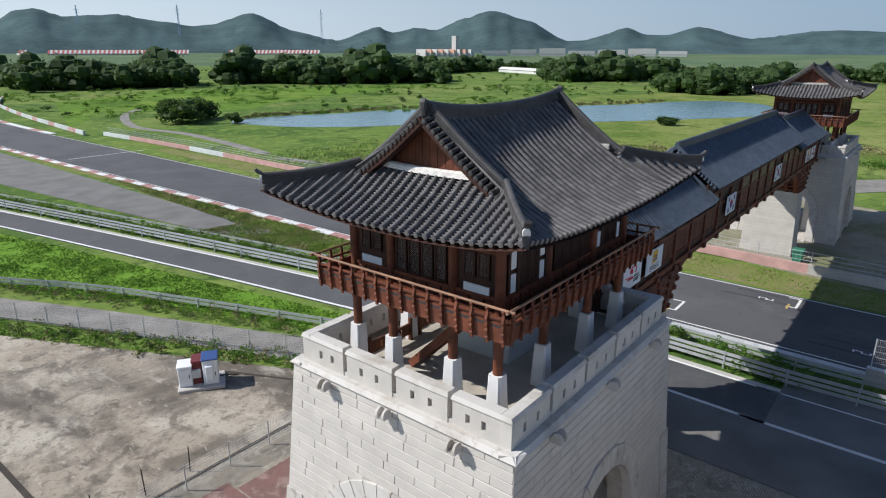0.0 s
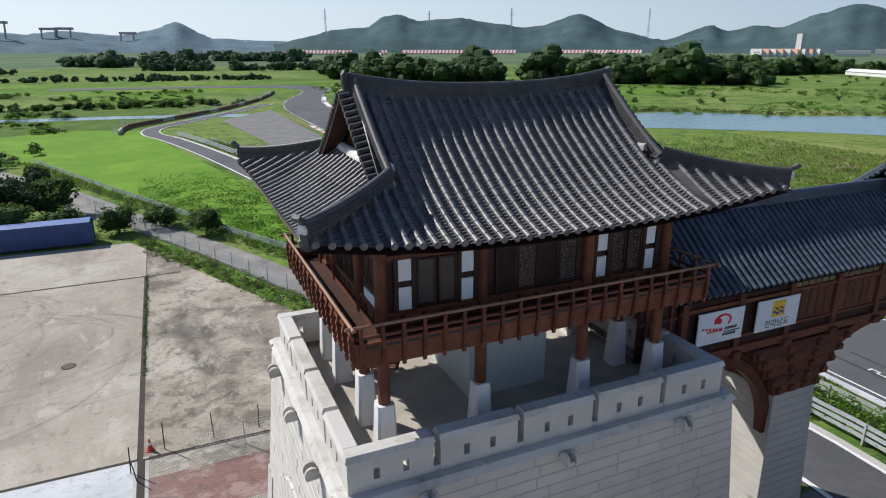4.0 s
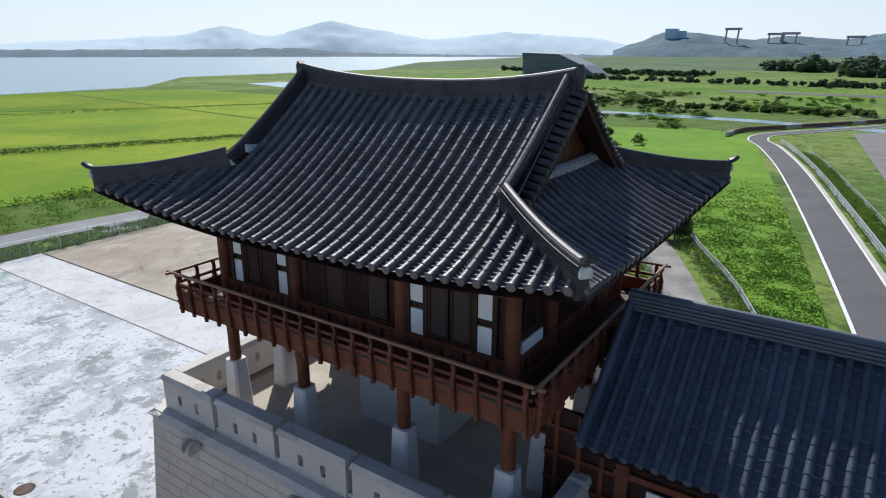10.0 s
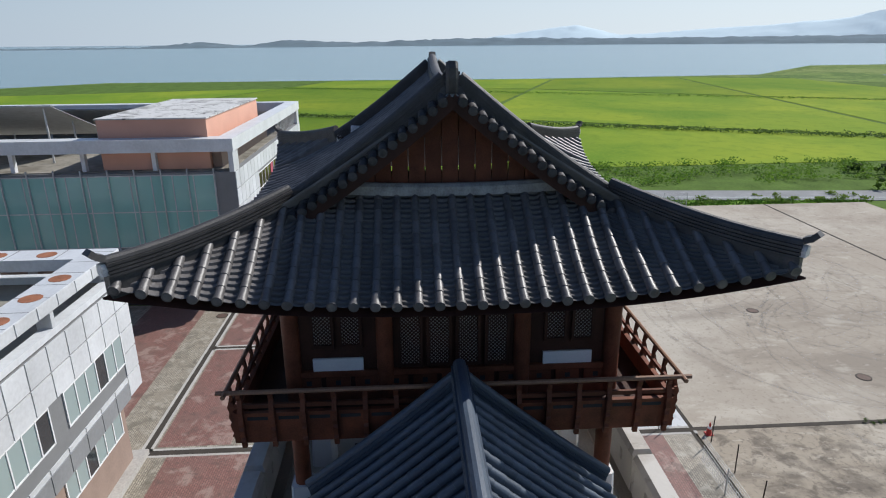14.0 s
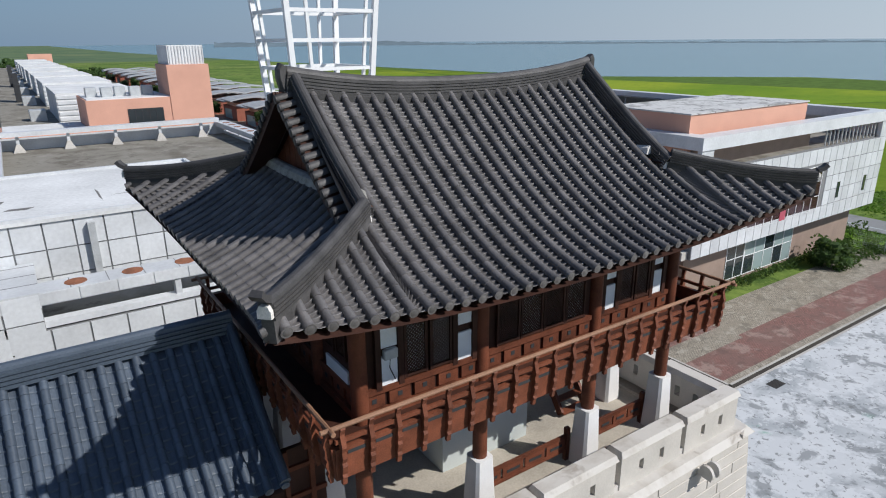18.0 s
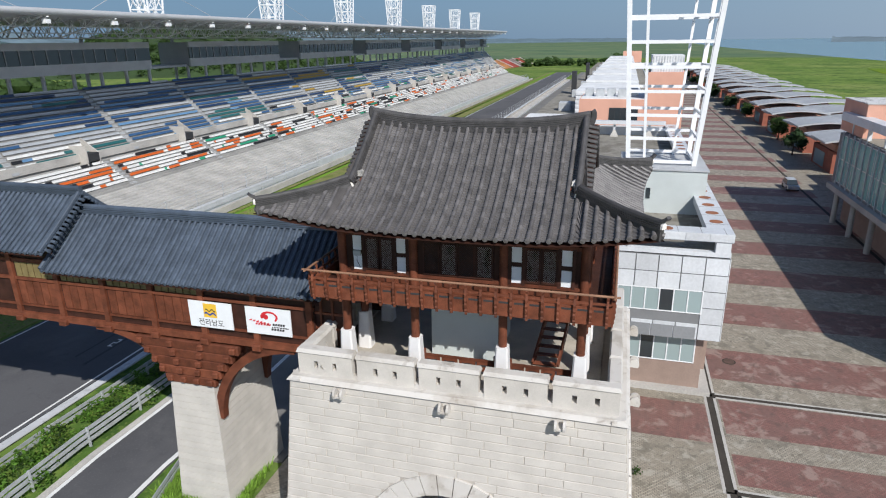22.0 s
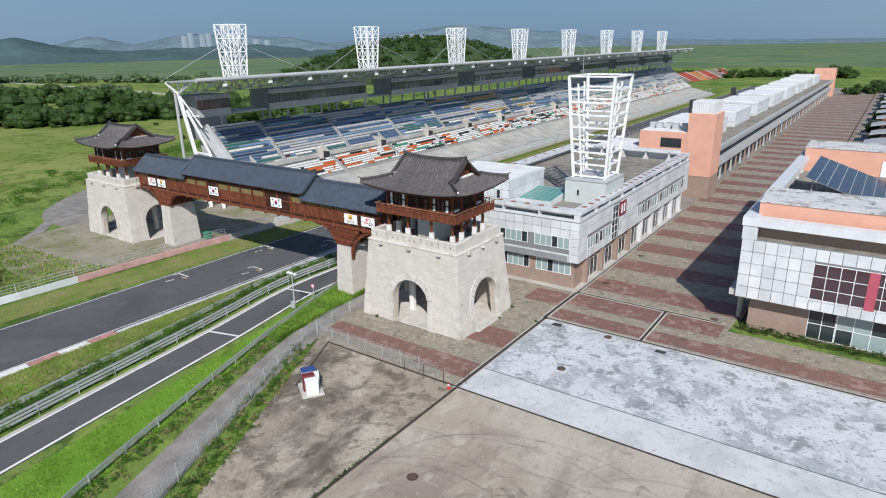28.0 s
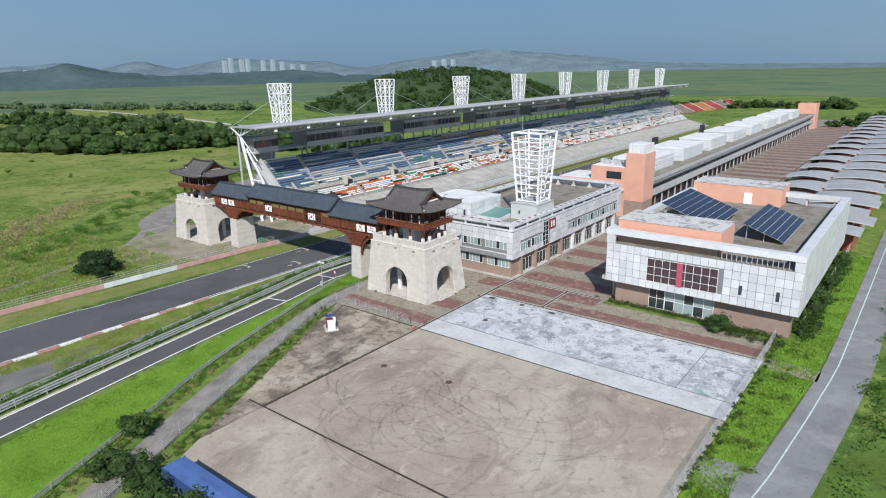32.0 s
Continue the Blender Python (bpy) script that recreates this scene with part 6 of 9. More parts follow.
# hospitality boxes
y, k = -19.5, 0
while y > Y0 + 6:
    L = 8.0 if k == 0 else 33.0
    L = min(L, y - Y0)
    bx = part("hospitality_box", Geo().box(74.4, 81, y - L, y, 18.3, 22.6), GREY_CLAD, stand)
    part("box_band", Geo().box(74.1, 74.45, y - L, y + 0.1, 18.2, 19.7), LIGHT_CLAD, bx)
    part("box_band", Geo().box(74.1, 74.45, y - L, y + 0.1, 21.7, 22.7), LIGHT_CLAD, bx)
    part("box_glass", Geo().box(74.2, 74.4, y - L, y, 19.7, 21.7), GLASS_DARK, bx)
    for i in range(int(L / 2.2)):
        part("mullion", Geo().box(74.1, 74.2, y - 1 - i * 2.2, y - 0.85 - i * 2.2, 19.7, 21.7), GREY_CLAD, bx)
    for i in range(int(L / 5.5) + 1):
        part("box_column", Geo().tube([(75.6, y - 0.8 - i * 5.5, 15.8), (75.6, y - 0.8 - i * 5.5, 18.3)], 0.3, 10), LIGHT_CLAD, stand, smooth=True)
    part("walkway", Geo().box(75, 80.5, y - L - 10.7, y - L, 18.2, 18.6), LIGHT_CLAD, stand)
    y -= L + 10.7
    k += 1
# roof with its front pipe and trusses
part("roof", Geo().hull([(62.5, Y0, 26.0), (81.6, Y0, 25.2), (81.6, Y0, 25.5), (62.5, Y0, 26.4)], [(62.5, -12.2, 26.0), (81.6, -17.7, 25.2), (81.6, -17.7, 25.5), (62.5, -12.2, 26.4)]), METAL_ROOF, stand)
# lattice girders along the roof, and the stair core under the first box
for x, zb, zt in ((64.6, 24.6, 25.7), (68.4, 23.9, 25.6), (72.0, 23.3, 25.4), (76.2, 23.3, 25.3)):
    y = -18.0
    while y > Y0 + 5:
        web = Geo().beam((x, y, zb), (x, y - 33, zb), 0.13, 0.13)
        for i in range(12):
            ya = y - 2.75 * i
            web.beam((x, ya, zb), (x, ya - 1.375, zt), 0.09, 0.09).beam((x, ya - 1.375, zt), (x, ya - 2.75, zb), 0.09, 0.09)
        part("long_girder", web, LIGHT_CLAD, stand)
        y -= 33
part("stair_core", Geo().box(75.6, 80, -27.2, -20.2, 13.5, 18.2), GREY_CLAD, stand)
part("front_pipe", Geo().tube([(62.4, Y0, 26.25), (62.4, -12.0, 26.25)], 0.42, 12), METAL_ROOF, stand, smooth=True)
for i in range(31):
    y = -18.2 - i * 11.0
    tr = Geo()
    tr.beam((62.6, y, 25.9), (81, y, 25.1), 0.14, 0.14)
    tr.beam((62.6, y, 25.9), (72, y, 23.4), 0.16, 0.16)
    tr.beam((72, y, 23.4), (80.5, y, 23.4), 0.16, 0.16)
    for x in (65, 67.4, 69.7):
        zt, zb = 25.9 - (x - 62.6) * 0.043, 25.9 - (x - 62.6) * 0.266
        tr.beam((x, y, zt), (x + 0.9, y, zb - 0.2), 0.1, 0.1)
        tr.beam((x, y, zb), (x, y, zt), 0.1, 0.1)
    for x in (72, 74.5, 77, 79.5):
        tr.beam((x, y, 23.4), (x + 1.25, y, 25.2), 0.1, 0.1)
        tr.beam((x + 1.25, y, 25.2), (x + 2.5, y, 23.4), 0.1, 0.1)
    part("truss", tr, WHITE_STEEL, stand)
    if i % 2 == 0:
        part("roof_column", Geo().tube([(79.5, y, 0), (79.5, y, 23.4)], 0.3, 8), LIGHT_CLAD, stand, smooth=True)
    lamp = part("floodlight", Geo().beam((62.2, y, 25.7), (64.4, y - 1.3, 25.4), 0.25, 0.1), WHITE_STEEL, stand)
    part("lamp_head", Geo().box(62.2, 62.9, y - 0.35, y + 0.35, 24.9, 25.4), WHITE_STEEL, lamp)
for a, b, w in (((81.6, -17.7, 25.2), (77.5, -17.7, 23.0), 0.3), ((77.5, -17.7, 23.0), (71.4, -17.7, 0.0), 0.55), ((75.4, -17.7, 19.8), (69.2, -17.7, 11.2), 0.4), ((76.3, -17.7, 18.6), (71.6, -17.7, 18.9), 0.25),
                ((77.5, -17.7, 23.0), (70.9, -17.7, 16.6), 0.22), ((74.4, -17.7, 11.4), (69.2, -17.7, 11.2), 0.3), ((69.2, -17.7, 11.2), (68.2, -18.6, 0.0), 0.6), ((77.5, -17.7, 23.0), (70.0, -15.0, 25.7), 0.22), ((77.5, -17.7, 23.0), (66.0, -13.6, 25.9), 0.22), ((77.5, -17.7, 23.0), (74.5, -16.2, 25.5), 0.2)):
    part("end_strut", Geo().beam(a, b, w, w), WHITE_STEEL, stand)
part("stair_stringer", Geo().beam((75.2, -20.6, 15.6), (66.2, -20.6, 6.6), 2.0, 0.35), LIGHT_CLAD, stand)
# light towers along the back of the roof
lt = thing("light_tower", "white lattice light tower rising above the grandstand roof", "light tower", "grandstand light towers", at=(77.5, -32.2, 25.4))
def lsq(t):
    h = 1.75 + 0.6 * t
    return [Vector((i * h, j * h, 11.2 * t)) for i, j in ((-1, -1), (1, -1), (1, 1), (-1, 1))]
for k in range(4):
    part("leg", Geo().beam(lsq(0)[k], lsq(1)[k], 0.24, 0.24, (0, 1, 0)), WHITE_STEEL, lt)
    part("mid_leg", Geo().beam((lsq(0)[k] + lsq(0)[(k + 1) % 4]) / 2, (lsq(1)[k] + lsq(1)[(k + 1) % 4]) / 2, 0.16, 0.16, (0, 1, 0)), WHITE_STEEL, lt)
for i in range(5):
    q = lsq(i / 4)
    for k in range(4):
        part("ring_bar", Geo().beam(q[k], q[(k + 1) % 4], 0.2, 0.2), WHITE_STEEL, lt)
        if i < 4:
            p = lsq((i + 1) / 4)
            m0, m1 = (q[k] + q[(k + 1) % 4]) / 2, (p[k] + p[(k + 1) % 4]) / 2
            web = Geo()
            for a, b in ((q[k], m1), (m0, p[k]), (m0, p[(k + 1) % 4]), (q[(k + 1) % 4], m1)):
                web.beam(a, b, 0.1, 0.1)
            part("brace", web, WHITE_STEEL, lt)
for i in range(1, 8):
    copy_thing(lt, Matrix.Translation((77.5 + min(2.4, 0.8 * i), -32.2 - 44.9 * i, 25.4)))
for i in range(8):
    y = -32.2 - 44.9 * i
    x = 77.5 + min(2.4, 0.8 * i)
    cab = Geo()
    for dy in (-20, 20):
        cab.tube([(x, y, 33.5), (x - 3, y + dy, 25.8)], 0.05, 4)
    tagged(part("stay_cable", cab, STEEL), "thin steel stay cables from tower to roof", "cable", "tower stays")
# far stand at the end of the straight
far_stand = thing("far_grandstand", "distant open grandstand with faded red and dark seats", "grandstand")
SEAT_FADED = mat("seat_faded_red", (0.36, 0.075, 0.055), 0.6, 0.5, 0.25, 2.5, 0.0)
SEAT_MIXED = mat("seat_grey_mixed", (0.24, 0.20, 0.18), 0.6, 0.6, 0.3, 2.5, 0.0)
SEAT_DULL = mat("seat_orange_mixed", (0.42, 0.20, 0.08), 0.6, 0.6, 0.3, 2.5, 0.0)
for k in range(7):
    a, b = Vector((97 - 3.2 * k, -426 - 18.5 * k, 0)), Vector((97 - 3.2 * (k + 0.94), -426 - 18.5 * (k + 0.94), 0))
    step = [(0.0, 0.0)]
    for i in range(10):
        step += [(1.3 * i, 0.8 + 0.6 * i), (1.3 * (i + 1), 0.8 + 0.6 * i)]
    step.append((13.0, 0.0))
    part("seat_block", Geo().hull([(a.x + dx, a.y - 0.2 * dx, z) for dx, z in step], [(b.x + dx, b.y - 0.2 * dx, z) for dx, z in step]), (SEAT_FADED, SEAT_MIXED, SEAT_FADED, SEAT_DULL)[k % 4], far_stand)
    part("aisle", Geo().beam(Vector((96 - 3.2 * (k + 0.97), -426 - 18.5 * (k + 0.97), 0.8)), Vector((110 - 3.2 * (k + 0.97), -428 - 18.5 * (k + 0.97), 6.8)), 1.0, 0.5), PALE_CON, far_stand)

# ---- leaves, trees and far country ----
LEAF = mat("tree_leaves", (0.036, 0.070, 0.020), 0.7, 0.5, 0.6, 5, 0.0, tint=(0.054, 0.098, 0.027), island=0.3, spec=0.25)
LEAF_LIGHT = mat("weed_leaves", (0.110, 0.205, 0.030), 0.75, 0.45, 0.6, 5, 0.0, tint=(0.14, 0.20, 0.04), island=0.35, spec=0.25)
LEAF_DARK = mat("pine_needles", (0.022, 0.045, 0.016), 0.75, 0.4, 0.6, 5, 0.0, island=0.35, spec=0.25)
WEED = mat("vivid_weed_leaves", (0.062, 0.145, 0.020), 0.75, 0.45, 0.6, 5, 0.0, tint=(0.10, 0.205, 0.03), island=0.35, spec=0.25)
BARK = mat("tree_bark", (0.10, 0.075, 0.055), 0.9, 0.4, 3, 20, 0.4)


def leafy(m, share, glow):
    """Thin leaves let part of the daylight through."""
    n, l = m.node_tree.nodes, m.node_tree.links
    thin, mix = n.new("ShaderNodeBsdfTranslucent"), n.new("ShaderNodeMixShader")
    thin.inputs["Color"].default_value = (*glow, 1)
    mix.inputs[0].default_value = share
    l.new(n["Principled BSDF"].outputs[0], mix.inputs[1])
    l.new(thin.outputs[0], mix.inputs[2])
    l.new(mix.outputs[0], n["Material Output"].inputs[0])


leafy(LEAF, 0.35, (0.11, 0.19, 0.035))
leafy(LEAF_LIGHT, 0.35, (0.20, 0.32, 0.05))
leafy(LEAF_DARK, 0.2, (0.06, 0.11, 0.03))
leafy(WEED, 0.4, (0.17, 0.30, 0.04))


def leaf(geo, p, s, rnd):
    """One small leaf card, bent along its middle."""
    a = Vector((rnd.gauss(0, 1), rnd.gauss(0, 1), rnd.gauss(0, 0.7))).normalized()
    b = a.cross(Vector((rnd.gauss(0, 1), rnd.gauss(0, 1), rnd.gauss(0, 1)))).normalized()
    c = a.cross(b) * 0.25 * s
    p = Vector(p)
    geo.add([p - a * s, p - b * s * 0.55 + c, p + a * s, p + b * s * 0.55 + c], [(0, 1, 2), (0, 2, 3)])


def lump_core(geo, c, rx, ry, rz, rnd):
    """A rough rounded lump: the close inner foliage of a crown."""
    rows = []
    a0 = rnd.uniform(0, 6.28)
    for j in range(1, 4):
        e = -math.pi / 2 + math.pi * j / 4
        k = rnd.uniform(0.85, 1.1)
        rows.append([(c[0] + rx * k * math.cos(e) * math.cos(a0 + i * 1.0472), c[1] + ry * k * math.cos(e) * math.sin(a0 + i * 1.0472), c[2] + rz * k * math.sin(e)) for i in range(6)])
    v = [(c[0], c[1], c[2] - rz)] + [p for r in rows for p in r] + [(c[0], c[1], c[2] + rz)]
    f = []
    for i in range(6):
        n = (i + 1) % 6
        f.append((0, 1 + n, 1 + i))
        f.append((19, 13 + i, 13 + n))
        for j in (0, 6):
            f.append((1 + j + i, 1 + j + n, 7 + j + n, 7 + j + i))
    geo.add(v, f)


def crown(geo, centre, rx, ry, rz, n, s, rnd, lumps=7, core=0.0):
    """Leaf clumps gathered round several lumps, with gaps between them."""
    cs = []
    for i in range(lumps):
        d = Vector((rnd.uniform(-1, 1), rnd.uniform(-1, 1), rnd.uniform(-0.9, 1)))
        d = d / max(1, d.length)
        cs.append((Vector(centre) + Vector((d.x * rx * 0.62, d.y * ry * 0.62, d.z * rz * 0.62)), rnd.uniform(0.35, 0.6)))
    for c, k in cs if core else ():
        lump_core(geo, c, rx * k * core, ry * k * core, rz * k * core, rnd)
    for i in range(n):
        c, k = cs[i % lumps]
        d = Vector((rnd.gauss(0, 1), rnd.gauss(0, 1), rnd.gauss(0, 1))).normalized() * rnd.uniform(0.55, 1.0) ** 0.5
        leaf(geo, c + Vector((d.x * rx * k, d.y * ry * k, d.z * rz * k)), s * rnd.uniform(0.6, 1.3), rnd)


def tree(x, y, h, r, n, seed, m=None, label="bushy green broadleaf tree", s=0.24, low=0.15):
    rnd = random.Random(seed)
    t = thing("tree", label, "tree", at=(x, y, -0.08))
    tk = Geo()
    tk.tube([(0, 0, 0), (rnd.uniform(-.15, .15), rnd.uniform(-.15, .15), h * 0.35), (rnd.uniform(-.3, .3), rnd.uniform(-.3, .3), h * 0.8)], [0.035 * h, 0.025 * h, 0.008 * h], 7)
    for i in range(5):
        a = rnd.uniform(0, 6.28)
        z = h * rnd.uniform(0.3, 0.6)
        tk.tube([(0, 0, z), (math.cos(a) * r * 0.4, math.sin(a) * r * 0.4, z + h * 0.12), (math.cos(a) * r * 0.75, math.sin(a) * r * 0.75, z + h * 0.2)], [0.014 * h, 0.009 * h, 0.004 * h], 5)
    part("trunk", tk, BARK, t, smooth=True)
    cr = Geo()
    crown(cr, (0, 0, h * (0.5 + low / 2)), r, r, h * (0.5 - low / 2), n, s, rnd, 11, 0.66)
    part("crown", cr, m or LEAF, t)
    return t


def thicket(name, label, pts, m, n, s, seed, cat="shrubs", kind="stuff", core=0.0):
    """Many leaf clumps over a stretch of ground: points are (x, y, half width, half depth, height)."""
    rnd = random.Random(seed)
    geo = Geo()
    for x, y, rx, ry, h in pts:
        crown(geo, (x, y, h * 0.45), rx, ry, h * 0.55, n, s, rnd, 6 if not core else 4, core)
    return tagged(part(name, geo, m), label, cat, kind=kind)


def hill_range(name, label, prof, dist, depth, m, eye=20.0, seed=1):
    """A range of hills along a bearing: prof gives (bearing, elevation) in degrees."""
    rows = []
    a0, a1 = prof[0][0], prof[-1][0]
    n = int((a1 - a0) / 0.35)
    for i in range(n + 1):
        a = a0 + (a1 - a0) * i / n
        k = 0
        while k < len(prof) - 2 and prof[k + 1][0] < a:
            k += 1
        (b0, e0), (b1, e1) = prof[k], prof[k + 1]
        t = (a - b0) / (b1 - b0)
        t = 0.5 * t + 0.5 * t * t * (3 - 2 * t)
        H = dist * math.tan(radians(e0 + (e1 - e0) * t)) + eye
        H = max(1.0, H + 4 * noise.noise(Vector((a * 0.8, seed, 0))) + 4 * noise.noise(Vector((a * 3.1, seed, 5))))
        row = []
        for j in range(9):
            u = j / 8
            d = dist - depth * (1 - u)
            z = H * (u ** 0.8) * (1 + 0.35 * (1 - u) * noise.noise(Vector((a * 0.9, u * 4, seed + 9))))
            row.append((d * math.sin(radians(a)), d * math.cos(radians(a)), max(-0.1, z - 0.4 if j else -0.5)))
        row.append(((dist + depth * 0.5) * math.sin(radians(a)), (dist + depth * 0.5) * math.cos(radians(a)), -0.5))
        rows.append(row)
    g = Geo().strip(rows)
    return tagged(part(name, g, m, None, "", True), label, "hills", kind="structure")


# wooded green is greyed and blued here to carry the haze
HILL_NEAR = mat("wooded_hills_haze_tint", (0.068, 0.108, 0.112), 0.95, 0.30, 0.006, 0.05, 0.0, spec=0.03)
# shore and far ranges: distance haze is painted into the base colours
HILL_SHORE = mat("wooded_shore_haze_tint", (0.155, 0.205, 0.235), 0.95, 0.2, 0.01, 0.08, 0.0, spec=0.05)
HILL_MID = mat("hills_haze_tint", (0.130, 0.185, 0.215), 0.95, 0.35, 0.01, 0.08, 0.0, spec=0.05)
HILL_PALE = mat("far_hills_haze_tint", (0.56, 0.68, 0.74), 0.95, 0.03, 0.01, 0.08, 0.0, spec=0.05)
hill_range("backdrop_hills_north", "row of wooded hills tinted blue for haze", [(9.2, 0.2), (12.5, 0.93), (14.2, 1.4), (17.2, 1.62), (18.6, 2.5), (19.8, 2.68), (21.6, 2.15), (23.0, 2.22), (25.1, 2.38), (28, 1.95), (30.7, 1.6), (32, 1.7), (35.4, 2.68), (38.6, 1.3), (42.2, 0.5), (45.8, 1.63), (47.1, 1.17), (49.1, 1.6), (50.8, 1.38),
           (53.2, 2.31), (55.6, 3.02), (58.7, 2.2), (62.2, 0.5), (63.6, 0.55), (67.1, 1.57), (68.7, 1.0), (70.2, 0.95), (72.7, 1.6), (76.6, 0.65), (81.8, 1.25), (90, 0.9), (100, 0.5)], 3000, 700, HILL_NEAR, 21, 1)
hill_range("backdrop_hills_harbour", "low harbour hill paled for haze", [(-19.5, 0.1), (-18, 0.6), (-15.6, 1.5), (-13.5, 1.5), (-8.8, 0.9), (-6.5, 1.2), (-2.4, 0.9), (-0.4, 1.25), (1.7, 1.95), (4.4, 0.7), (9.3, 0.5), (16, 0.4)], 3300, 500, HILL_MID, 20, 2)
hill_range("backdrop_hills_west", "far hills across the water, paled for haze", [(-84, 0.1), (-75.4, 1.1), (-71.6, 0.3), (-62, 0.85), (-56, 1.25), (-52.5, 1.95), (-48.8, 1.25), (-43.6, 2.45), (-40.4, 1.8), (-35, 1.05), (-28.4, 1.6), (-21.6, 1.2), (-17, 0.3)], 4300, 500, HILL_PALE, 20, 3)
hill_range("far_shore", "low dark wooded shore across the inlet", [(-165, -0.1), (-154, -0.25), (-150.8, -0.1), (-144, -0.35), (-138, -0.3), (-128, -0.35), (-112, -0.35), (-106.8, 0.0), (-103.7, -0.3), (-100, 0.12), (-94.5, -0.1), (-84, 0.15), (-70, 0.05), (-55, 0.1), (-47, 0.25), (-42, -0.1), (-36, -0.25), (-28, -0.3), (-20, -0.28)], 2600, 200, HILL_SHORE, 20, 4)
hill_range("backdrop_hills_south", "low hills on the horizon, tinted blue for haze", [(104, 0.4), (108, 0.6), (111.2, 0.85), (113.2, 0.3), (116.4, 0.9), (119.2, 0.3), (123.7, 1.05), (126.8, 0.85), (131, 0.7), (134.9, 0.1), (140.8, 0.85), (146.2, 1.45), (150.1, 1.1), (154.9, 0.7), (160, 0.05), (168, -0.2), (180, -0.3)], 4200, 500, HILL_MID, 40, 5)
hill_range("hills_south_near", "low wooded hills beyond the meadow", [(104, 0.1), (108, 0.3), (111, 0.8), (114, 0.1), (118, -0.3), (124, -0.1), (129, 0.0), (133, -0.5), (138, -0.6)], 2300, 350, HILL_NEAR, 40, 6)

# wooded knoll behind the grandstand
rows = []
for i in range(25):
    a = 2 * math.pi * i / 24
    rows.append([(380 + 150 * u * math.cos(a), -500 + 170 * u * math.sin(a), 36 * (1 - u * u) ** 1.3 - 0.15 + 2 * noise.noise(Vector((3 * math.cos(a) * u, 3 * math.sin(a) * u, 2)))) for u in (0.02, 0.2, 0.4, 0.6, 0.8, 1.0)])
setting("knoll", Geo().strip(rows), mat("knoll_soil", (0.03, 0.06, 0.015), 0.95, 0.4, 0.05, 0.6, 0.3), "wooded knoll behind the grandstand", "hill")
rk = random.Random(8)
g = Geo()
for i in range(700):
    a, u = rk.uniform(0, 6.283), math.sqrt(rk.uniform(0, 0.95))
    z = 36 * (1 - u * u) ** 1.3
    crown(g, (380 + 150 * u * math.cos(a), -500 + 170 * u * math.sin(a), z + 2.2), 5, 5, 4, 26, 1.5, rk, 4)
tagged(part("knoll_wood", g, LEAF), "dense dark wood covering the knoll", "wood", kind="stuff")


# leaf green lightened for the far belts, with haze in the colour
LEAF_FAR = mat("haze_tinted_leaves", (0.060, 0.098, 0.050), 0.8, 0.4, 0.1, 1, 0.0, tint=(0.085, 0.125, 0.06), spec=0.1, island=0.25)


def wood(name, a, b, width, h, count, seed, s=1.1, m=None, label="belt of dark green trees across the meadow", cat="wood"):
    """A belt of trees between two plan points, of uneven height and density."""
    rnd = random.Random(seed)
    geo = Geo()
    a, b = Vector((*a, 0)), Vector((*b, 0))
    side = Vector((-(b - a).y, (b - a).x, 0)).normalized()
    L = (b - a).length
    for i in range(count):
        u = rnd.random()
        p = a.lerp(b, u) + side * rnd.gauss(0, 0.3) * width
        lump = 0.55 + 0.75 * abs(noise.noise(Vector((u * L / 28, seed, 0)))) + 0.3 * rnd.random()
        hh = h * max(0.3, lump) * (1.45 if rnd.random() < 0.1 else 1.0)
        crown(geo, (p.x, p.y, hh * 0.42), hh * 0.78, hh * 0.78, hh * 0.58, 96, s * 0.72, rnd, 6, 0.74)
        geo.tube([(p.x, p.y, -0.1), (p.x, p.y, hh * 0.4)], 0.2, 5)
    return tagged(part(name, geo, m or LEAF), label, cat, kind="stuff")


wood("wood_belt", (108, 372), (185, 346), 38, 15, 190, 11)
wood("wood_belt", (108, 400), (118, 470), 20, 13, 40, 111)
wood("wood_belt", (226, 352), (262, 292), 40, 15, 150, 12)
wood("wood_belt", (262, 292), (318, 262), 45, 16, 150, 121)
wood("wood_belt", (405, 340), (505, 345), 30, 12, 80, 13)
wood("wood_belt", (372, 205), (412, 165), 42, 14, 130, 14)
wood("wood_belt", (412, 165), (500, 168), 34, 13, 90, 141)
wood("wood_belt", (545, 370), (520, 280), 20, 10, 60, 142)
wood("wood_belt", (300, 92), (360, 55), 34, 13, 110, 15)
wood("wood_belt", (390, 110), (520, 20), 40, 11, 120, 151)
wood("wood_belt", (70, 1100), (185, 960), 60, 16, 90, 16, 1.8, LEAF_FAR)
wood("wood_belt", (-98, 815), (-40, 770), 40, 14, 50, 161, 1.6, LEAF_FAR)
wood("wood_belt", (-20, 715), (28, 735), 30, 16, 60, 162, 1.6, LEAF_FAR)
wood("wood_belt", (-20, 640), (260, 560), 30, 8, 120, 17, 1.6, LEAF_FAR)
wood("wood_belt", (352, -36), (268, -74), 16, 11, 150, 18, 0.9)
wood("wood_belt", (268, -74), (245, -128), 16, 10, 95, 181, 0.9)
wood("wood_belt", (250, -124), (215, -190), 18, 10, 95, 182, 0.9)
wood("wood_belt", (520, 30), (352, -36), 22, 10, 100, 183)
wood("pine_row", (560, -120), (250, -145), 16, 12, 60, 27)
wood("wood_belt", (150, -520), (-10, -560), 30, 8, 70, 28)
wood("wood_belt", (-22, -372), (-44, -470), 14, 5, 40, 29)
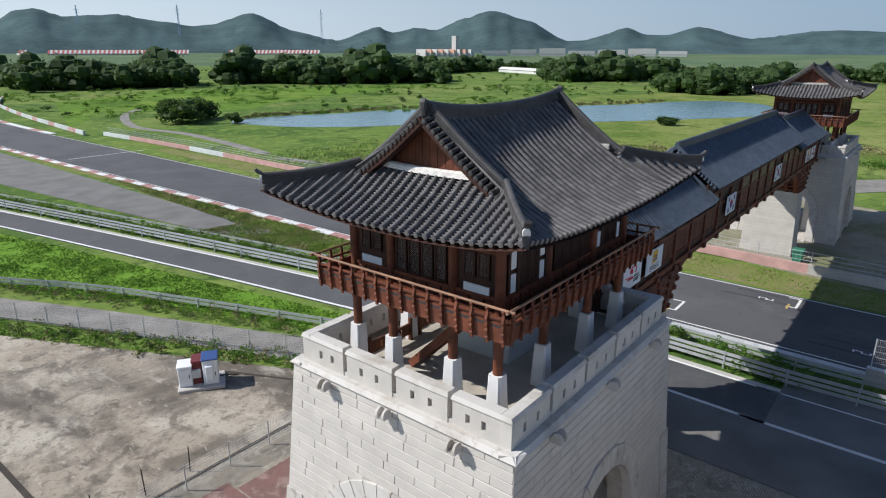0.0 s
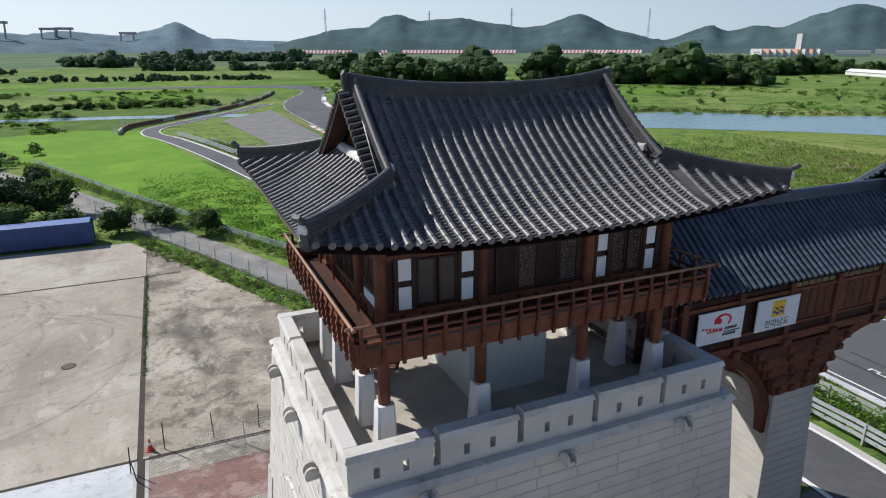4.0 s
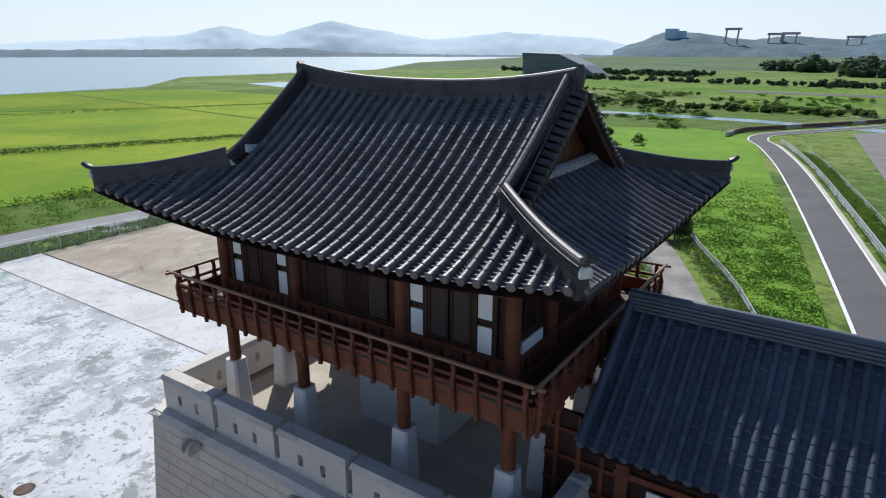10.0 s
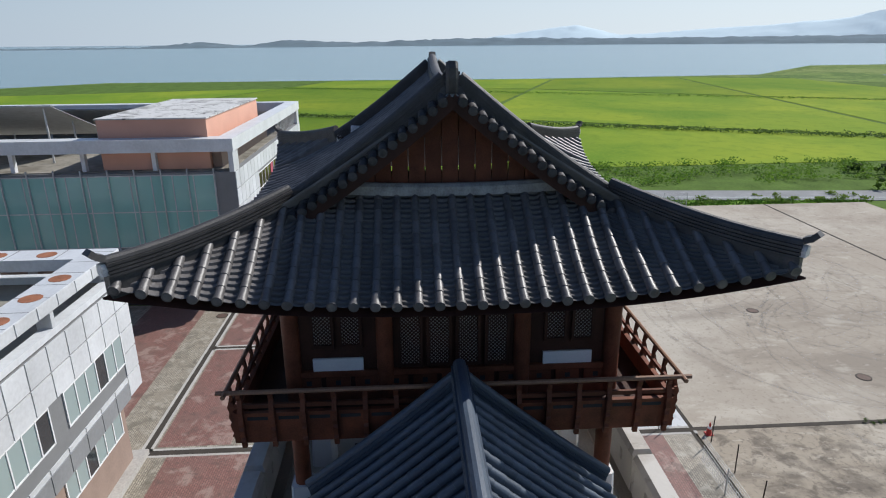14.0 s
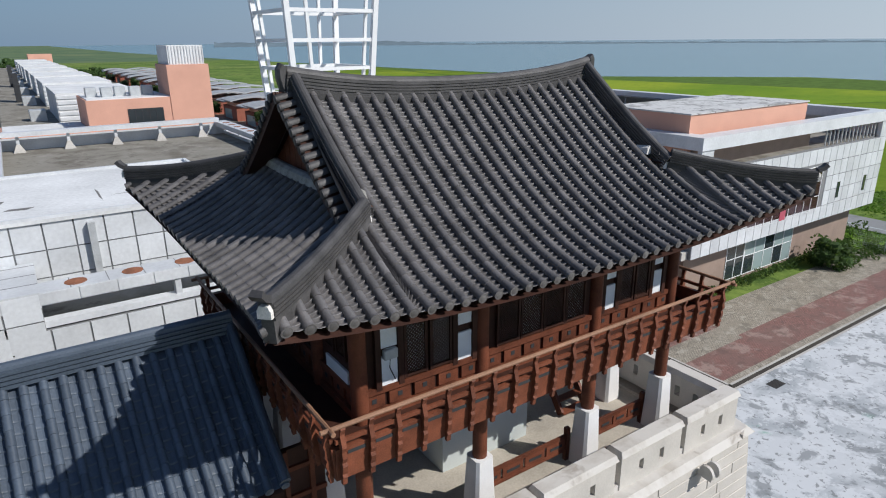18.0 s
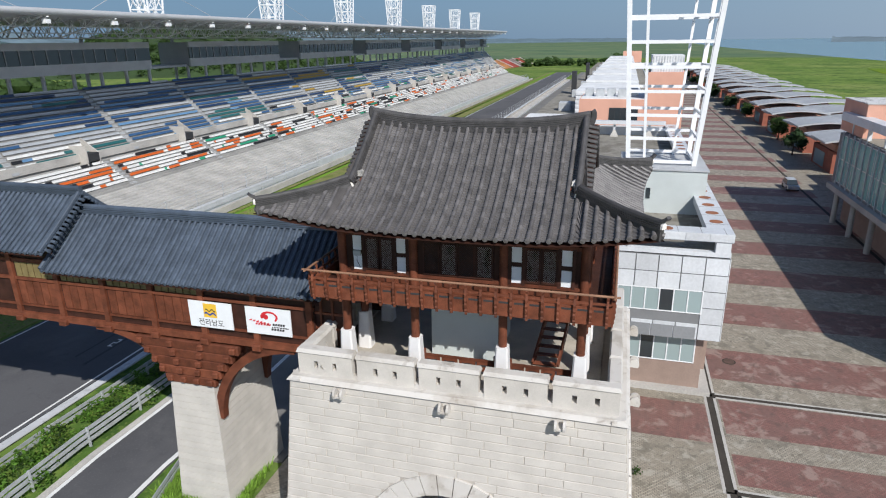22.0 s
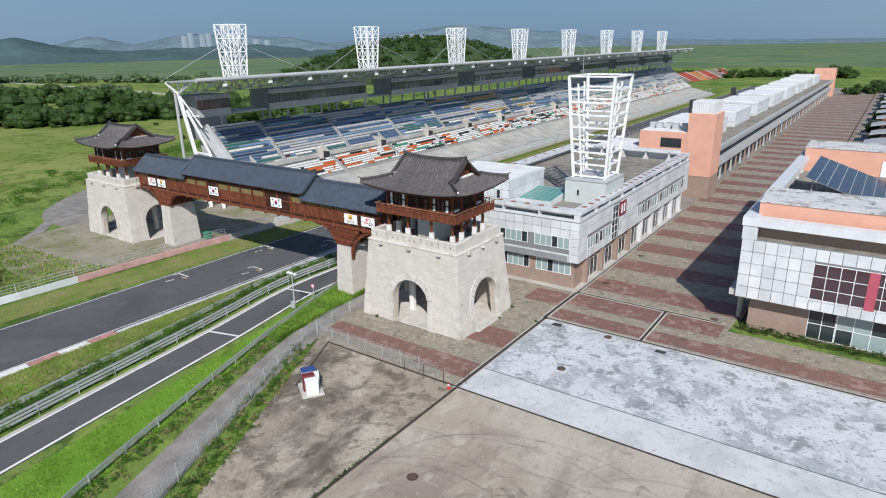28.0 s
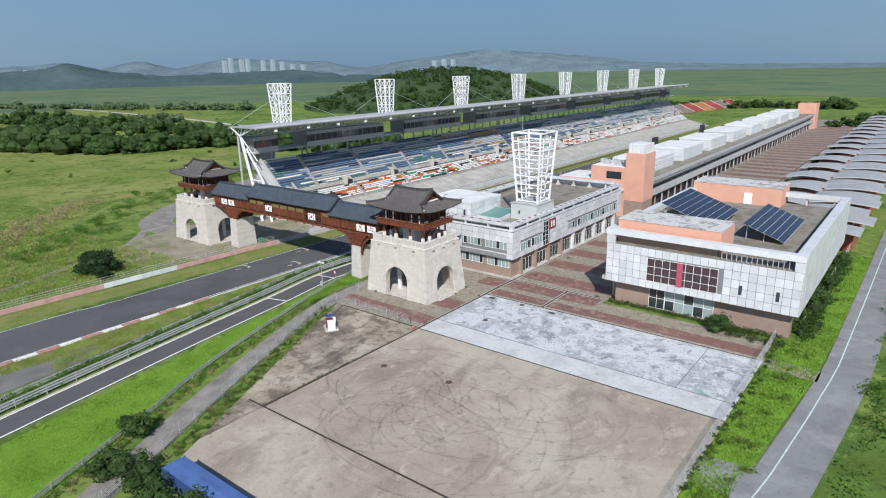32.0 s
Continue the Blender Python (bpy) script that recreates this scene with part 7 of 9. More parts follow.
setting("country_lane_2", ribbon(smooth_line([(760, -247), (600, -236), (458, -222), (330, -200)], 6), 5, -0.2, -0.06), PALE_CON, "pale farm road beyond the trees", "lane")
wood("wood_belt", (205, -118), (160, -170), 30, 9, 50, 19)
wood("wood_belt", (760, -30), (420, -200), 20, 8, 110, 20, 1.3, LEAF_FAR)
wood("wood_belt", (950, -180), (500, -330), 30, 8, 130, 26, 1.4, LEAF_FAR)
wood("wood_belt", (-340, 640), (-120, 560), 40, 5, 120, 21, 1.4, LEAF_FAR)
wood("wood_belt", (-200, 470), (60, 430), 25, 4, 110, 22, 1.0, LEAF_FAR)
wood("wood_belt", (-130, 245), (20, 235), 10, 2.6, 80, 23, 0.7)
rs = random.Random(31)
pts = []
for i in range(150):
    x, y = rs.uniform(60, 420), rs.uniform(60, 330)
    if x * 0.55 + y > 215 or x > 280:
        pts.append((x, y, rs.uniform(1, 3), rs.uniform(1, 3), rs.uniform(1, 3)))
for i in range(140):
    x, y = rs.uniform(100, 700), rs.uniform(-420, 0)
    if y > -330 + (x - 120) * 0.3:
        pts.append((x, y, rs.uniform(1, 3), rs.uniform(1, 3), rs.uniform(1, 2.5)))
for i in range(110):
    x, y = rs.uniform(-130, -8), rs.uniform(105, 260)
    if (x > -78 + 0.33 * (y + 20) and (x < -36 or y > 205)) or y > 232:
        pts.append((x, y, rs.uniform(0.8, 2.5), rs.uniform(0.8, 2.5), rs.uniform(0.8, 2.2)))
thicket("meadow_shrub", "scattered dark green shrubs over the meadow", pts[::2], LEAF, 46, 0.4, 32, core=0.5)
thicket("meadow_shrub", "scattered vivid green shrubs over the meadow", pts[1::2], WEED, 46, 0.4, 33, core=0.5)
pts = []
while len(pts) < 420:
    x, y = rs.uniform(62, 330), rs.uniform(120, 330)
    if (x - 70) * 0.75 + (y - 160) > 30 and x * 0.95 + y < 480 and noise.noise(Vector((x * 0.02, y * 0.02, 4))) > -0.1:
        pts.append((x, y, rs.uniform(1.2, 3.5), rs.uniform(0.8, 2), rs.uniform(0.4, 1.3)))
thicket("meadow_growth", "low patchy green growth over the meadow", pts, WEED, 40, 0.3, 34)
thicket("pond_reeds", "low tan and green reeds along the pond", [(x + rs.uniform(-2, 3), y + rs.uniform(-1, 4), 1.8, 1.4, rs.uniform(0.6, 1.3)) for q in (((95, 160), (111, 158), (130, 151), (152, 143), (170, 122), (206, 102), (226, 88), (247, 80)),) for (xa, ya), (xb, yb) in zip(q, q[1:]) for k in range(18) for x, y in ((xa + (xb - xa) * k / 18, ya + (yb - ya) * k / 18),)], mat("bank_reeds", (0.17, 0.17, 0.07), 0.8, 0.4, 0.6, 5, 0.0, island=0.3, spec=0.15), 40, 0.3, 35, "reeds")
greenhouse = thing("long_shed", "long low white shed among the trees", "shed", at=(455, 272, 0))
greenhouse.rotation_euler = (0, 0, math.atan2(81, 40))
part("wall", Geo().box(-44, 44, -4, 4, 0, 2.6), mat("white_shed_wall", (0.62, 0.62, 0.6), 0.8, 0.1, 0.05, 1, 0), greenhouse)
part("roof", Geo().hull([(-44.5, -4.6, 2.5), (44.5, -4.6, 2.5), (44.5, 4.6, 2.5), (-44.5, 4.6, 2.5)], [(-44.5, -0.2, 4.4), (44.5, -0.2, 4.4), (44.5, 0.2, 4.4), (-44.5, 0.2, 4.4)]), bpy.data.materials["white_shed_wall"], greenhouse)

belt = random.Random(91)
pts = []
while len(pts) < 190:
    x, y = belt.uniform(-78, -40), belt.uniform(62, 100)
    if y > 63 + 0.1 * abs(x + 45) and x > -76 + 0.28 * (y - 60) - 8 and noise.noise(Vector((x * 0.09, y * 0.09, 3))) > -0.12:
        pts.append((x, y, belt.uniform(0.9, 2.4), belt.uniform(0.9, 2.4), belt.uniform(0.8, 3.2)))
thicket("scrub_belt", "dense scrub between the yard and the paddies", pts[:110], LEAF, 70, 0.26, 92, "scrub", core=0.5)
thicket("scrub_belt", "light green scrub between the yard and the paddies", pts[110:], LEAF_LIGHT, 70, 0.24, 93, "scrub", core=0.5)
pts = []
while len(pts) < 260:
    x, y = belt.uniform(-150, 10), belt.uniform(108, 330)
    if (x > -76 + 0.12 * (y - 60) or y > 232) and (x < -32 or y > 232) and noise.noise(Vector((x * 0.03, y * 0.05, 7))) > 0.05:
        pts.append((x, y, belt.uniform(1.2, 4.5), belt.uniform(1.0, 3), belt.uniform(0.7, 2.6)))
thicket("river_scrub", "patches of dark scrub along the stream", pts[::2], LEAF, 70, 0.36, 94, "scrub", core=0.5)
thicket("river_scrub", "patches of light scrub along the stream", pts[1::2], WEED, 70, 0.36, 95, "scrub", core=0.5)
bank = [(-268, 308), (-203, 270), (-163, 250), (-133, 246), (-105, 236), (-83, 228), (-40, 222)]
pts = [(xa + (xb - xa) * k / 14 + belt.uniform(-4, 4), ya + (yb - ya) * k / 14 + belt.uniform(-6, 9), belt.uniform(1.5, 4), belt.uniform(1.5, 3), belt.uniform(0.8, 2.2)) for (xa, ya), (xb, yb) in zip(bank, bank[1:]) for k in range(14)]
thicket("river_scrub", "band of reeds and scrub beyond the stream", pts, LEAF, 60, 0.4, 98, "scrub", core=0.5)

# paddies, meadows and streams
PADDY = patchy("rice_paddy", (0.150, 0.235, 0.024), [((0.245, 0.300, 0.030), 0.012, 0.45, 0.62, 0.85), ((0.105, 0.195, 0.020), 0.02, 0.48, 0.64, 0.85), ((0.085, 0.155, 0.018), 0.3, 0.5, 0.7, 0.5), ((0.21, 0.29, 0.04), 1.4, 0.5, 0.7, 0.5)], 0.95, 0.4, spec=0.05, vary=0.16)
BUND = mat("paddy_bund", (0.095, 0.155, 0.035), 0.95, 0.4, 0.2, 3, 0.4, spec=0.05)
paddies = thing("paddy_fields", "bright green rice paddies parted by grassy banks", "rice field", kind="structure")
edges = [-84, -161, -262, -400]
part("bund", Geo().prism([(-84 + 0.33 * -500, -520), (-82 + 0.33 * 250, 230), (-326 + 0.22 * 250, 230), (-345, 0), (-330, -160), (-255, -250), (-240, -520)], -0.2, -0.1), BUND, paddies)
for a, b in zip(edges, edges[1:]):
    y = -481.0
    while y < 196:
        L = 118.0
        def px(e, yy):
            return min(-83.0 - max(0, yy - 100) * 0.33, max(e + 0.42 * (yy + 20) * (1.0 if yy > -60 else 0.4), -330 if yy > -200 else -238))
        y2 = min(y + L - 2.0, 198)
        def slant(x, yy):
            return (x, yy - (0.36 if -140 < yy < 0 else 0.15 if 0 < yy < 150 else 0.0) * (x + 84))
        q = [slant(px(a, y) - 1.5, y), slant(min(px(b, y) + 1.5, px(a, y) - 2.5), y), slant(min(px(b, y2) + 1.5, px(a, y2) - 2.5), y2), slant(px(a, y2) - 1.5, y2)]
        if q[0][0] - q[1][0] > 8:
            part("paddy", Geo().prism(q, -0.15, -0.02), PADDY, paddies)
        y += L
thicket("bund_growth", "tall grass and reeds along a paddy bank", [(-161 + 0.42 * (y + 20) + rb * 1.0, y, 1.4, 2.2, 1.0) for y in range(-55, 190, 2) for rb in (-1, 1)], LEAF, 40, 0.24, 96, "reeds")
thicket("bund_growth", "low grass along a paddy bank", [(-262 + 0.42 * (y + 20), y, 1.2, 2.2, 0.9) for y in range(-55, 195, 3)], WEED, 36, 0.26, 97, "reeds")
GREEN_FIELD = patchy("green_meadow", (0.120, 0.220, 0.034), [((0.19, 0.27, 0.05), 0.02, 0.46, 0.60, 0.85), ((0.062, 0.135, 0.022), 0.05, 0.5, 0.62, 0.85), ((0.045, 0.10, 0.018), 0.25, 0.53, 0.63, 0.75), ((0.20, 0.29, 0.055), 0.6, 0.53, 0.64, 0.7), ((0.05, 0.10, 0.018), 1.6, 0.55, 0.66, 0.6)], 0.95, 0.5, spec=0.05)
FIELD = patchy("bright_meadow", (0.170, 0.220, 0.055), [((0.245, 0.265, 0.09), 0.02, 0.46, 0.60, 0.85), ((0.095, 0.16, 0.03), 0.05, 0.5, 0.62, 0.85), ((0.065, 0.115, 0.024), 0.25, 0.53, 0.63, 0.75), ((0.25, 0.29, 0.09), 0.6, 0.53, 0.64, 0.7), ((0.07, 0.11, 0.024), 1.6, 0.55, 0.66, 0.6)], 0.95, 0.5, spec=0.05)
for k, q in enumerate(([(-330, 400), (-90, 330), (60, 300), (90, 370), (-60, 430), (-300, 480)], [(-55, 345), (3, 392), (9, 278), (-33, 246)], [(52, 175), (80, 215), (110, 180), (140, 200), (260, 230), (150, 300), (85, 270)],
                       [(94, 42), (109, 20), (136, -8), (141, -32), (165, -75), (224, -121), (248, -90), (275, -72), (345, -40), (420, 30), (250, 120), (120, 100)], [(300, -130), (900, -20), (1400, -250), (700, -380)])):
    setting("meadow_%d" % (k + 1), Geo().prism(q, -0.3, -0.09 - 0.004 * k), GREEN_FIELD if k < 3 else FIELD, "bright green meadow grass", "meadow")
for q in ([(-143, 208), (-114, 197), (-95, 198), (-79, 197), (-56, 199), (-20, 196), (20, 186), (22, 194), (-20, 205), (-55, 208), (-83, 206), (-106, 219), (-132, 224), (-152, 224)],
          [(-330, 262), (-275, 244), (-232, 235), (-187, 221), (-156, 213), (-161, 223), (-217, 253), (-262, 265), (-330, 292)], [(-150, 226), (-134, 228), (-136, 233), (-150, 231)]):
    setting("stream_water", Geo().prism(q, -0.2, -0.05), WATER, "pale shallow stream through the reeds", "stream")
setting("concrete_pad", Geo().prism([(-46.6, 112), (-45, 114), (-36.7, 97.2), (-38.6, 96)], -0.2, 0.0), PALE_CON, "narrow white concrete pad in the grass", "pavement")
for q, w in (([(-11, 61), (-14.2, 66.3), (-20.8, 76.6), (-26.7, 91.8), (-36.9, 109.8), (-43, 122), (-47, 125.5), (-50.5, 121), (-54, 108), (-57.5, 99), (-62, 88)], 3.6), ([(-45, 126), (-44, 134), (-28, 149), (-10, 152)], 4), ([(90, 6), (79, 16), (72, 32), (65, 50), (58, 92)], 2.2), ([(59.8, 97.8), (62.6, 112), (66.3, 139.8), (65.1, 164), (77.6, 196.5), (92, 215)], 2.6)):
    setting("country_lane", ribbon(smooth_line(q, 5), w, -0.2, -0.045), PATH_CON, "pale concrete farm lane", "lane")
setting("gravel_lane", ribbon(smooth_line([(80, 2), (92, 2), (101, -4), (112, -18), (126, -45), (140, -90)], 6), 9, -0.2, -0.05), PATH_CON, "grey gravel lane behind the far tower", "lane")

# far buildings
shed_red = mat("red_shed_roof", (0.40, 0.13, 0.10), 0.8, 0.2, 0.05, 1, 0)
shed_pale = mat("pale_shed_wall", (0.58, 0.56, 0.54), 0.8, 0.1, 0.05, 1, 0)
far_shed = thing("farm_shed", "long red and white roofed farm shed far off below the hills", "shed", "far farm sheds", at=(600, 1800, 0))
part("wall", Geo().box(-10, 10, -9, 11, 0, 4), shed_pale, far_shed)
for k in range(4):
    xa = -10.3 + 5.15 * k
    part("roof", Geo().hull([(xa, -11, 2.5), (xa + 5.1, -11, 2.5), (xa + 5.1, -10.6, 2.5), (xa, -10.6, 2.5)], [(xa + 3, 11, 12), (xa + 8.1, 11, 12), (xa + 8.1, 11.4, 12), (xa + 3, 11.4, 12)]), shed_pale if k % 2 else shed_red, far_shed)
for i in [*range(9), *range(16, 32), *range(37, 49)]:
    b = radians(10.3 + i * 0.625)
    copy_thing(far_shed, pose(1880 * math.sin(b), 1880 * math.cos(b), 0, 0, 0, -math.degrees(b)))
for i in range(9):
    b = radians(49.6 + i * 0.5)
    f = thing("factory_shed", "striped orange and white factory roof far off", "factory", "far factories", at=(1500 * math.sin(b), 1500 * math.cos(b), 0))
    part("wall", Geo().box(-6, 6, -14, 14, 0, 8), shed_pale, f)
    part("roof", Geo().hull([(-6, -14, 8), (6, -14, 8), (6, 14, 8), (-6, 14, 8)], [(-5.5, -14, 16), (-5, -14, 16), (-5, 14, 16), (-5.5, 14, 16)]), SALMON if i % 2 else shed_pale, f)
for i in range(7):
    b = radians(56 + i * 2.5)
    f = thing("factory_hall", "long pale factory hall far off", "factory", "far factories", at=(1650 * math.sin(b), 1650 * math.cos(b), 0))
    f.rotation_euler = (0, 0, -b)
    part("wall", Geo().box(-32, 32, -20, 20, 0, 12 + 3 * (i % 3)), shed_pale, f)
    part("band", Geo().box(-32.1, 32.1, -20.2, -20, 3, 6), LIGHT_CLAD, f)
part("water_tower", Geo().box(1500 * math.sin(radians(52.5)) - 6, 1500 * math.sin(radians(52.5)) + 6, 1500 * math.cos(radians(52.5)) - 6, 1500 * math.cos(radians(52.5)) + 6, 0, 45), shed_pale)
tagged(bpy.data.objects["water_tower"], "pale square tower block far off", "tower")
# white walls toned to blue-grey, so haze sits in the tower colour
HAZE_WHITE = mat("haze_tinted_tower_white", (0.29, 0.35, 0.41), 0.9, 0.05, 0.05, 1, 0)
for i, (b, hh) in enumerate(((123.0, 62), (123.5, 74), (124.4, 66), (124.9, 70), (126.2, 60), (127.0, 64), (127.8, 52), (128.7, 40), (129.6, 36), (108.4, 30), (109.2, 26), (141.3, 46), (142.2, 52), (143, 48))):
    r = radians(b)
    f = thing("apartment_block", "apartment tower on the horizon, tinted for haze", "apartment block", "far apartments", at=(3400 * math.sin(r), 3400 * math.cos(r), 0))
    part("body", Geo().box(-12, 12, -7, 7, 0, hh + 30), HAZE_WHITE, f)
    for k in range(3):
        part("stair_strip", Geo().box(-10 + 9 * k, -7 + 9 * k, -7.3, -7, 4, hh + 26), HILL_MID, f)
# hall and cranes wear pale colours that paint in the harbour haze
for b, hh in ((-14.9, 118), (-14.3, 108)):
    r = radians(b)
    tagged(part("harbour_hall", Geo().box(3150 * math.sin(r) - 26, 3150 * math.sin(r) + 26, 3150 * math.cos(r) - 20, 3150 * math.cos(r) + 20, 20, hh), HILL_PALE), "harbour hall on the hill, paled for haze", "building")
crane_m = mat("haze_tinted_crane_red", (0.55, 0.42, 0.42), 0.8, 0.1, 0.05, 1, 0)
for b, z in ((-10.3, 118), (-7.2, 96), (-6.2, 98), (-1.9, 82)):
    r = radians(b)
    c = thing("gantry_crane", "red gantry crane at the shipyard, paled for haze", "crane", "shipyard cranes", at=(3100 * math.sin(r), 3100 * math.cos(r), 0))
    part("girder", Geo().box(-34, 34, -3, 3, z - 10, z), crane_m, c)
    for x in (-26, 22):
        part("leg", Geo().beam((x - 6, 0, 20), (x, 0, z - 8), 6, 6, (0, 1, 0)), crane_m, c)
wedge = thing("wedge_hall", "dark slat-clad wedge-shaped hall in the fields", "building", at=(-216, 510, 0))
# slate blue is lightened to hold the haze over the fields
part("body", Geo().hull([(-34, -14, 0), (34, -14, 0), (20, -14, 9), (-2, -14, 18), (-36, -14, 19)], [(-34, 16, 0), (34, 16, 0), (20, 16, 9), (-2, 16, 18), (-36, 16, 19)]), mat("haze_lightened_slate", (0.15, 0.185, 0.21), 0.7, 0.2, 0.1, 2, 0), wedge)
for k in range(8):
    part("slat", Geo().box(-35, 30 - 3.6 * k, -14.3, -14, 1.2 + 2.0 * k, 2.0 + 2.0 * k), GREY_CLAD, wedge)
# pylons share the haze-paled colour of the far hills
for b, d in ((13.6, 2700), (29.6, 2600), (41, 2750), (22.5, 2800)):
    r = radians(b)
    py = Geo()
    x, y = d * math.sin(r), d * math.cos(r)
    for i, j in ((-4, -4), (4, -4), (4, 4), (-4, 4)):
        py.beam((x + i, y + j, 20), (x + i * 0.2, y + j * 0.2, 165), 0.9, 0.9)
    for z in (150, 140, 130):
        py.beam((x - 10, y, z), (x + 10, y, z), 0.8, 0.8)
    tagged(part("power_pylon", py, HILL_PALE), "thin steel power pylon on the ridge", "pylon", "far pylons")

# ---- track furniture ----
def offset_line(line, d):
    out = []
    for i, p in enumerate(line):
        a, b = Vector(line[max(i - 1, 0)]), Vector(line[min(i + 1, len(line) - 1)])
        t = (b - a).normalized()
        out.append((p[0] - t.y * d, p[1] + t.x * d))
    return out


def painted(name, line, w, m, label, z=0.006):
    g = Geo()
    ln = [Vector((*p, 0)) for p in line]
    rows = []
    for i, p in enumerate(ln):
        d = (ln[min(i + 1, len(ln) - 1)] - ln[max(i - 1, 0)]).normalized()
        s = Vector((-d.y, d.x, 0)) * w / 2
        rows.append([(*(p - s).xy, z), (*(p + s).xy, z)])
    return setting(name, g.strip(rows), m, label, "road marking")


trl, trr = smooth_line(TRACK_L, 8), smooth_line(TRACK_R, 8)
painted("edge_line", offset_line([p for p in trl if p[1] < 330], -0.35), 0.16, PAINT_WHITE, "white painted edge line of the track")
painted("edge_line", offset_line([p for p in trr if p[1] < 330], 0.35), 0.16, PAINT_WHITE, "white painted edge line of the track")
painted("edge_line", offset_line(PIT, 2.15), 0.30, PAINT_WHITE, "white painted edge line of the pit exit")
painted("edge_line", offset_line(PIT, -2.15), 0.26, PAINT_WHITE, "white painted edge line of the pit exit")
painted("edge_line", [(17.45, -6.5), (17.45, -60)], 0.3, PAINT_WHITE, "broad white line beside the pit exit", 0.006)
painted("edge_line", [(21.75, -6.5), (21.75, -60)], 0.16, PAINT_WHITE, "white line beside the guard rail", 0.006)
painted("cross_line", [(21.7, 5.5), (17.6, 4.8)], 0.32, PAINT_WHITE, "white line across the pit exit", 0.008)
painted("cross_line", [(19.1, 19.9), (14.8, 18.7)], 0.32, PAINT_WHITE, "white line across the pit exit", 0.008)
painted("track_line", [(30.6, 122), (46.4, 122)], 0.25, PAINT_WHITE, "white line across the track")
painted("road_line", offset_line(ROAD, 1.2), 0.16, mat("pale_turquoise_paint", (0.50, 0.62, 0.60), 0.7, 0.25, 1.5, 20, 0.05), "faded turquoise line along the access road", -0.012)
for x in (14.4, 18.2):
    painted("lane_line", [(x, -16), (x, -420)], 0.15, PAINT_WHITE, "white line along the pit lane", 0.004)
painted("lane_line", [(13.6, -16), (13.6, -420)], 0.5, mat("pit_blue_paint", (0.03, 0.14, 0.42), 0.7, 0.2, 1, 10, 0), "blue painted strip along the pit lane", 0.005)
setting("kerb_strip", Geo().prism([(28.0, -60), (28.62, -60), (28.62, 26), (28.0, 26)], -0.2, 0.012), CLEAN_PAINT, "flat white painted concrete kerb beside the track", "kerb")
setting("lane_edging", ribbon(offset_line([p for p in PIT if p[1] < 150], -2.55), 0.45, -0.2, -0.006), PALE_CON, "narrow pale concrete edging of the pit exit", "kerb")
# kerb blocks in red and white
kerb = thing("kerb", "red and white painted race track kerb", "kerb", kind="structure")
kw = Geo().hull([(-0.55, 0.02, 0), (0.55, 0.02, 0), (0.55, 3.18, 0), (-0.55, 3.18, 0)], [(-0.5, 0.02, 0.03), (0.5, 0.02, 0.07), (0.5, 3.18, 0.07), (-0.5, 3.18, 0.03)])
kb = [kw.mesh("kerb_block", PAINT_RED), kw.mesh("kerb_block", PAINT_WHITE)]
kb[0].materials[0] = PAINT_RED
for i in range(41):
    y = 26.2 + i * 3.2
    x = 28.7 if y < 50 else 28.7 - (y - 50) * 0.007
    piece("kerb_block", kb[i % 2], kerb, pose(x - 0.45, y, 0.0, 0, 0, 0.4 if y > 50 else 0))
# starting grid
for i in range(20):
    y = 10.1 - 8.0 * i
    x = 37.9 if i % 2 == 0 else 31.0
    gb = thing("grid_box", "white painted starting grid box with a yellow tick", "road marking", "starting grid", kind="structure")
    b = Geo().box(x, x + 2.5, y - 0.11, y + 0.11, 0.004, 0.008).box(x, x + 0.16, y + 0.11, y + 0.8, 0.004, 0.008).box(x + 2.34, x + 2.5, y + 0.11, y + 0.95, 0.004, 0.008)
    part("bracket", b, PAINT_WHITE, gb)
    part("tick", Geo().box(x - 0.55, x + 0.75, y + 0.55, y + 0.72, 0.009, 0.012), PAINT_YELLOW, gb)
    nb = Geo()
    for k in range(2 if i > 4 else 1):
        for dx, dy, w, h in ((0, 0, 0.4, 0.1), (0, 0.42, 0.4, 0.1), (0, 0.84, 0.4, 0.1), (0, 0.1, 0.1, 0.32), (0.3, 0.52, 0.1, 0.32)):
            nb.box(x + 0.6 + k * 0.55 + dx, x + 0.6 + k * 0.55 + dx + w, y + 1.9 + dy * 1.3, y + 1.9 + dy * 1.3 + h * 1.3, 0.004, 0.008)
    part("number_bars", nb, PAINT_WHITE, gb)
    part("tyre_streak", Geo().box(x + 0.3, x + 0.55, y + 0.9, y + 6.0, 0.0035, 0.0045).box(x + 1.9, x + 2.1, y + 0.9, y + 5.2, 0.0035, 0.0045), mat("rubber_streak", (0.045, 0.045, 0.048), 0.8, 0.2, 1, 8, 0) if i == 0 else bpy.data.materials["rubber_streak"], gb)


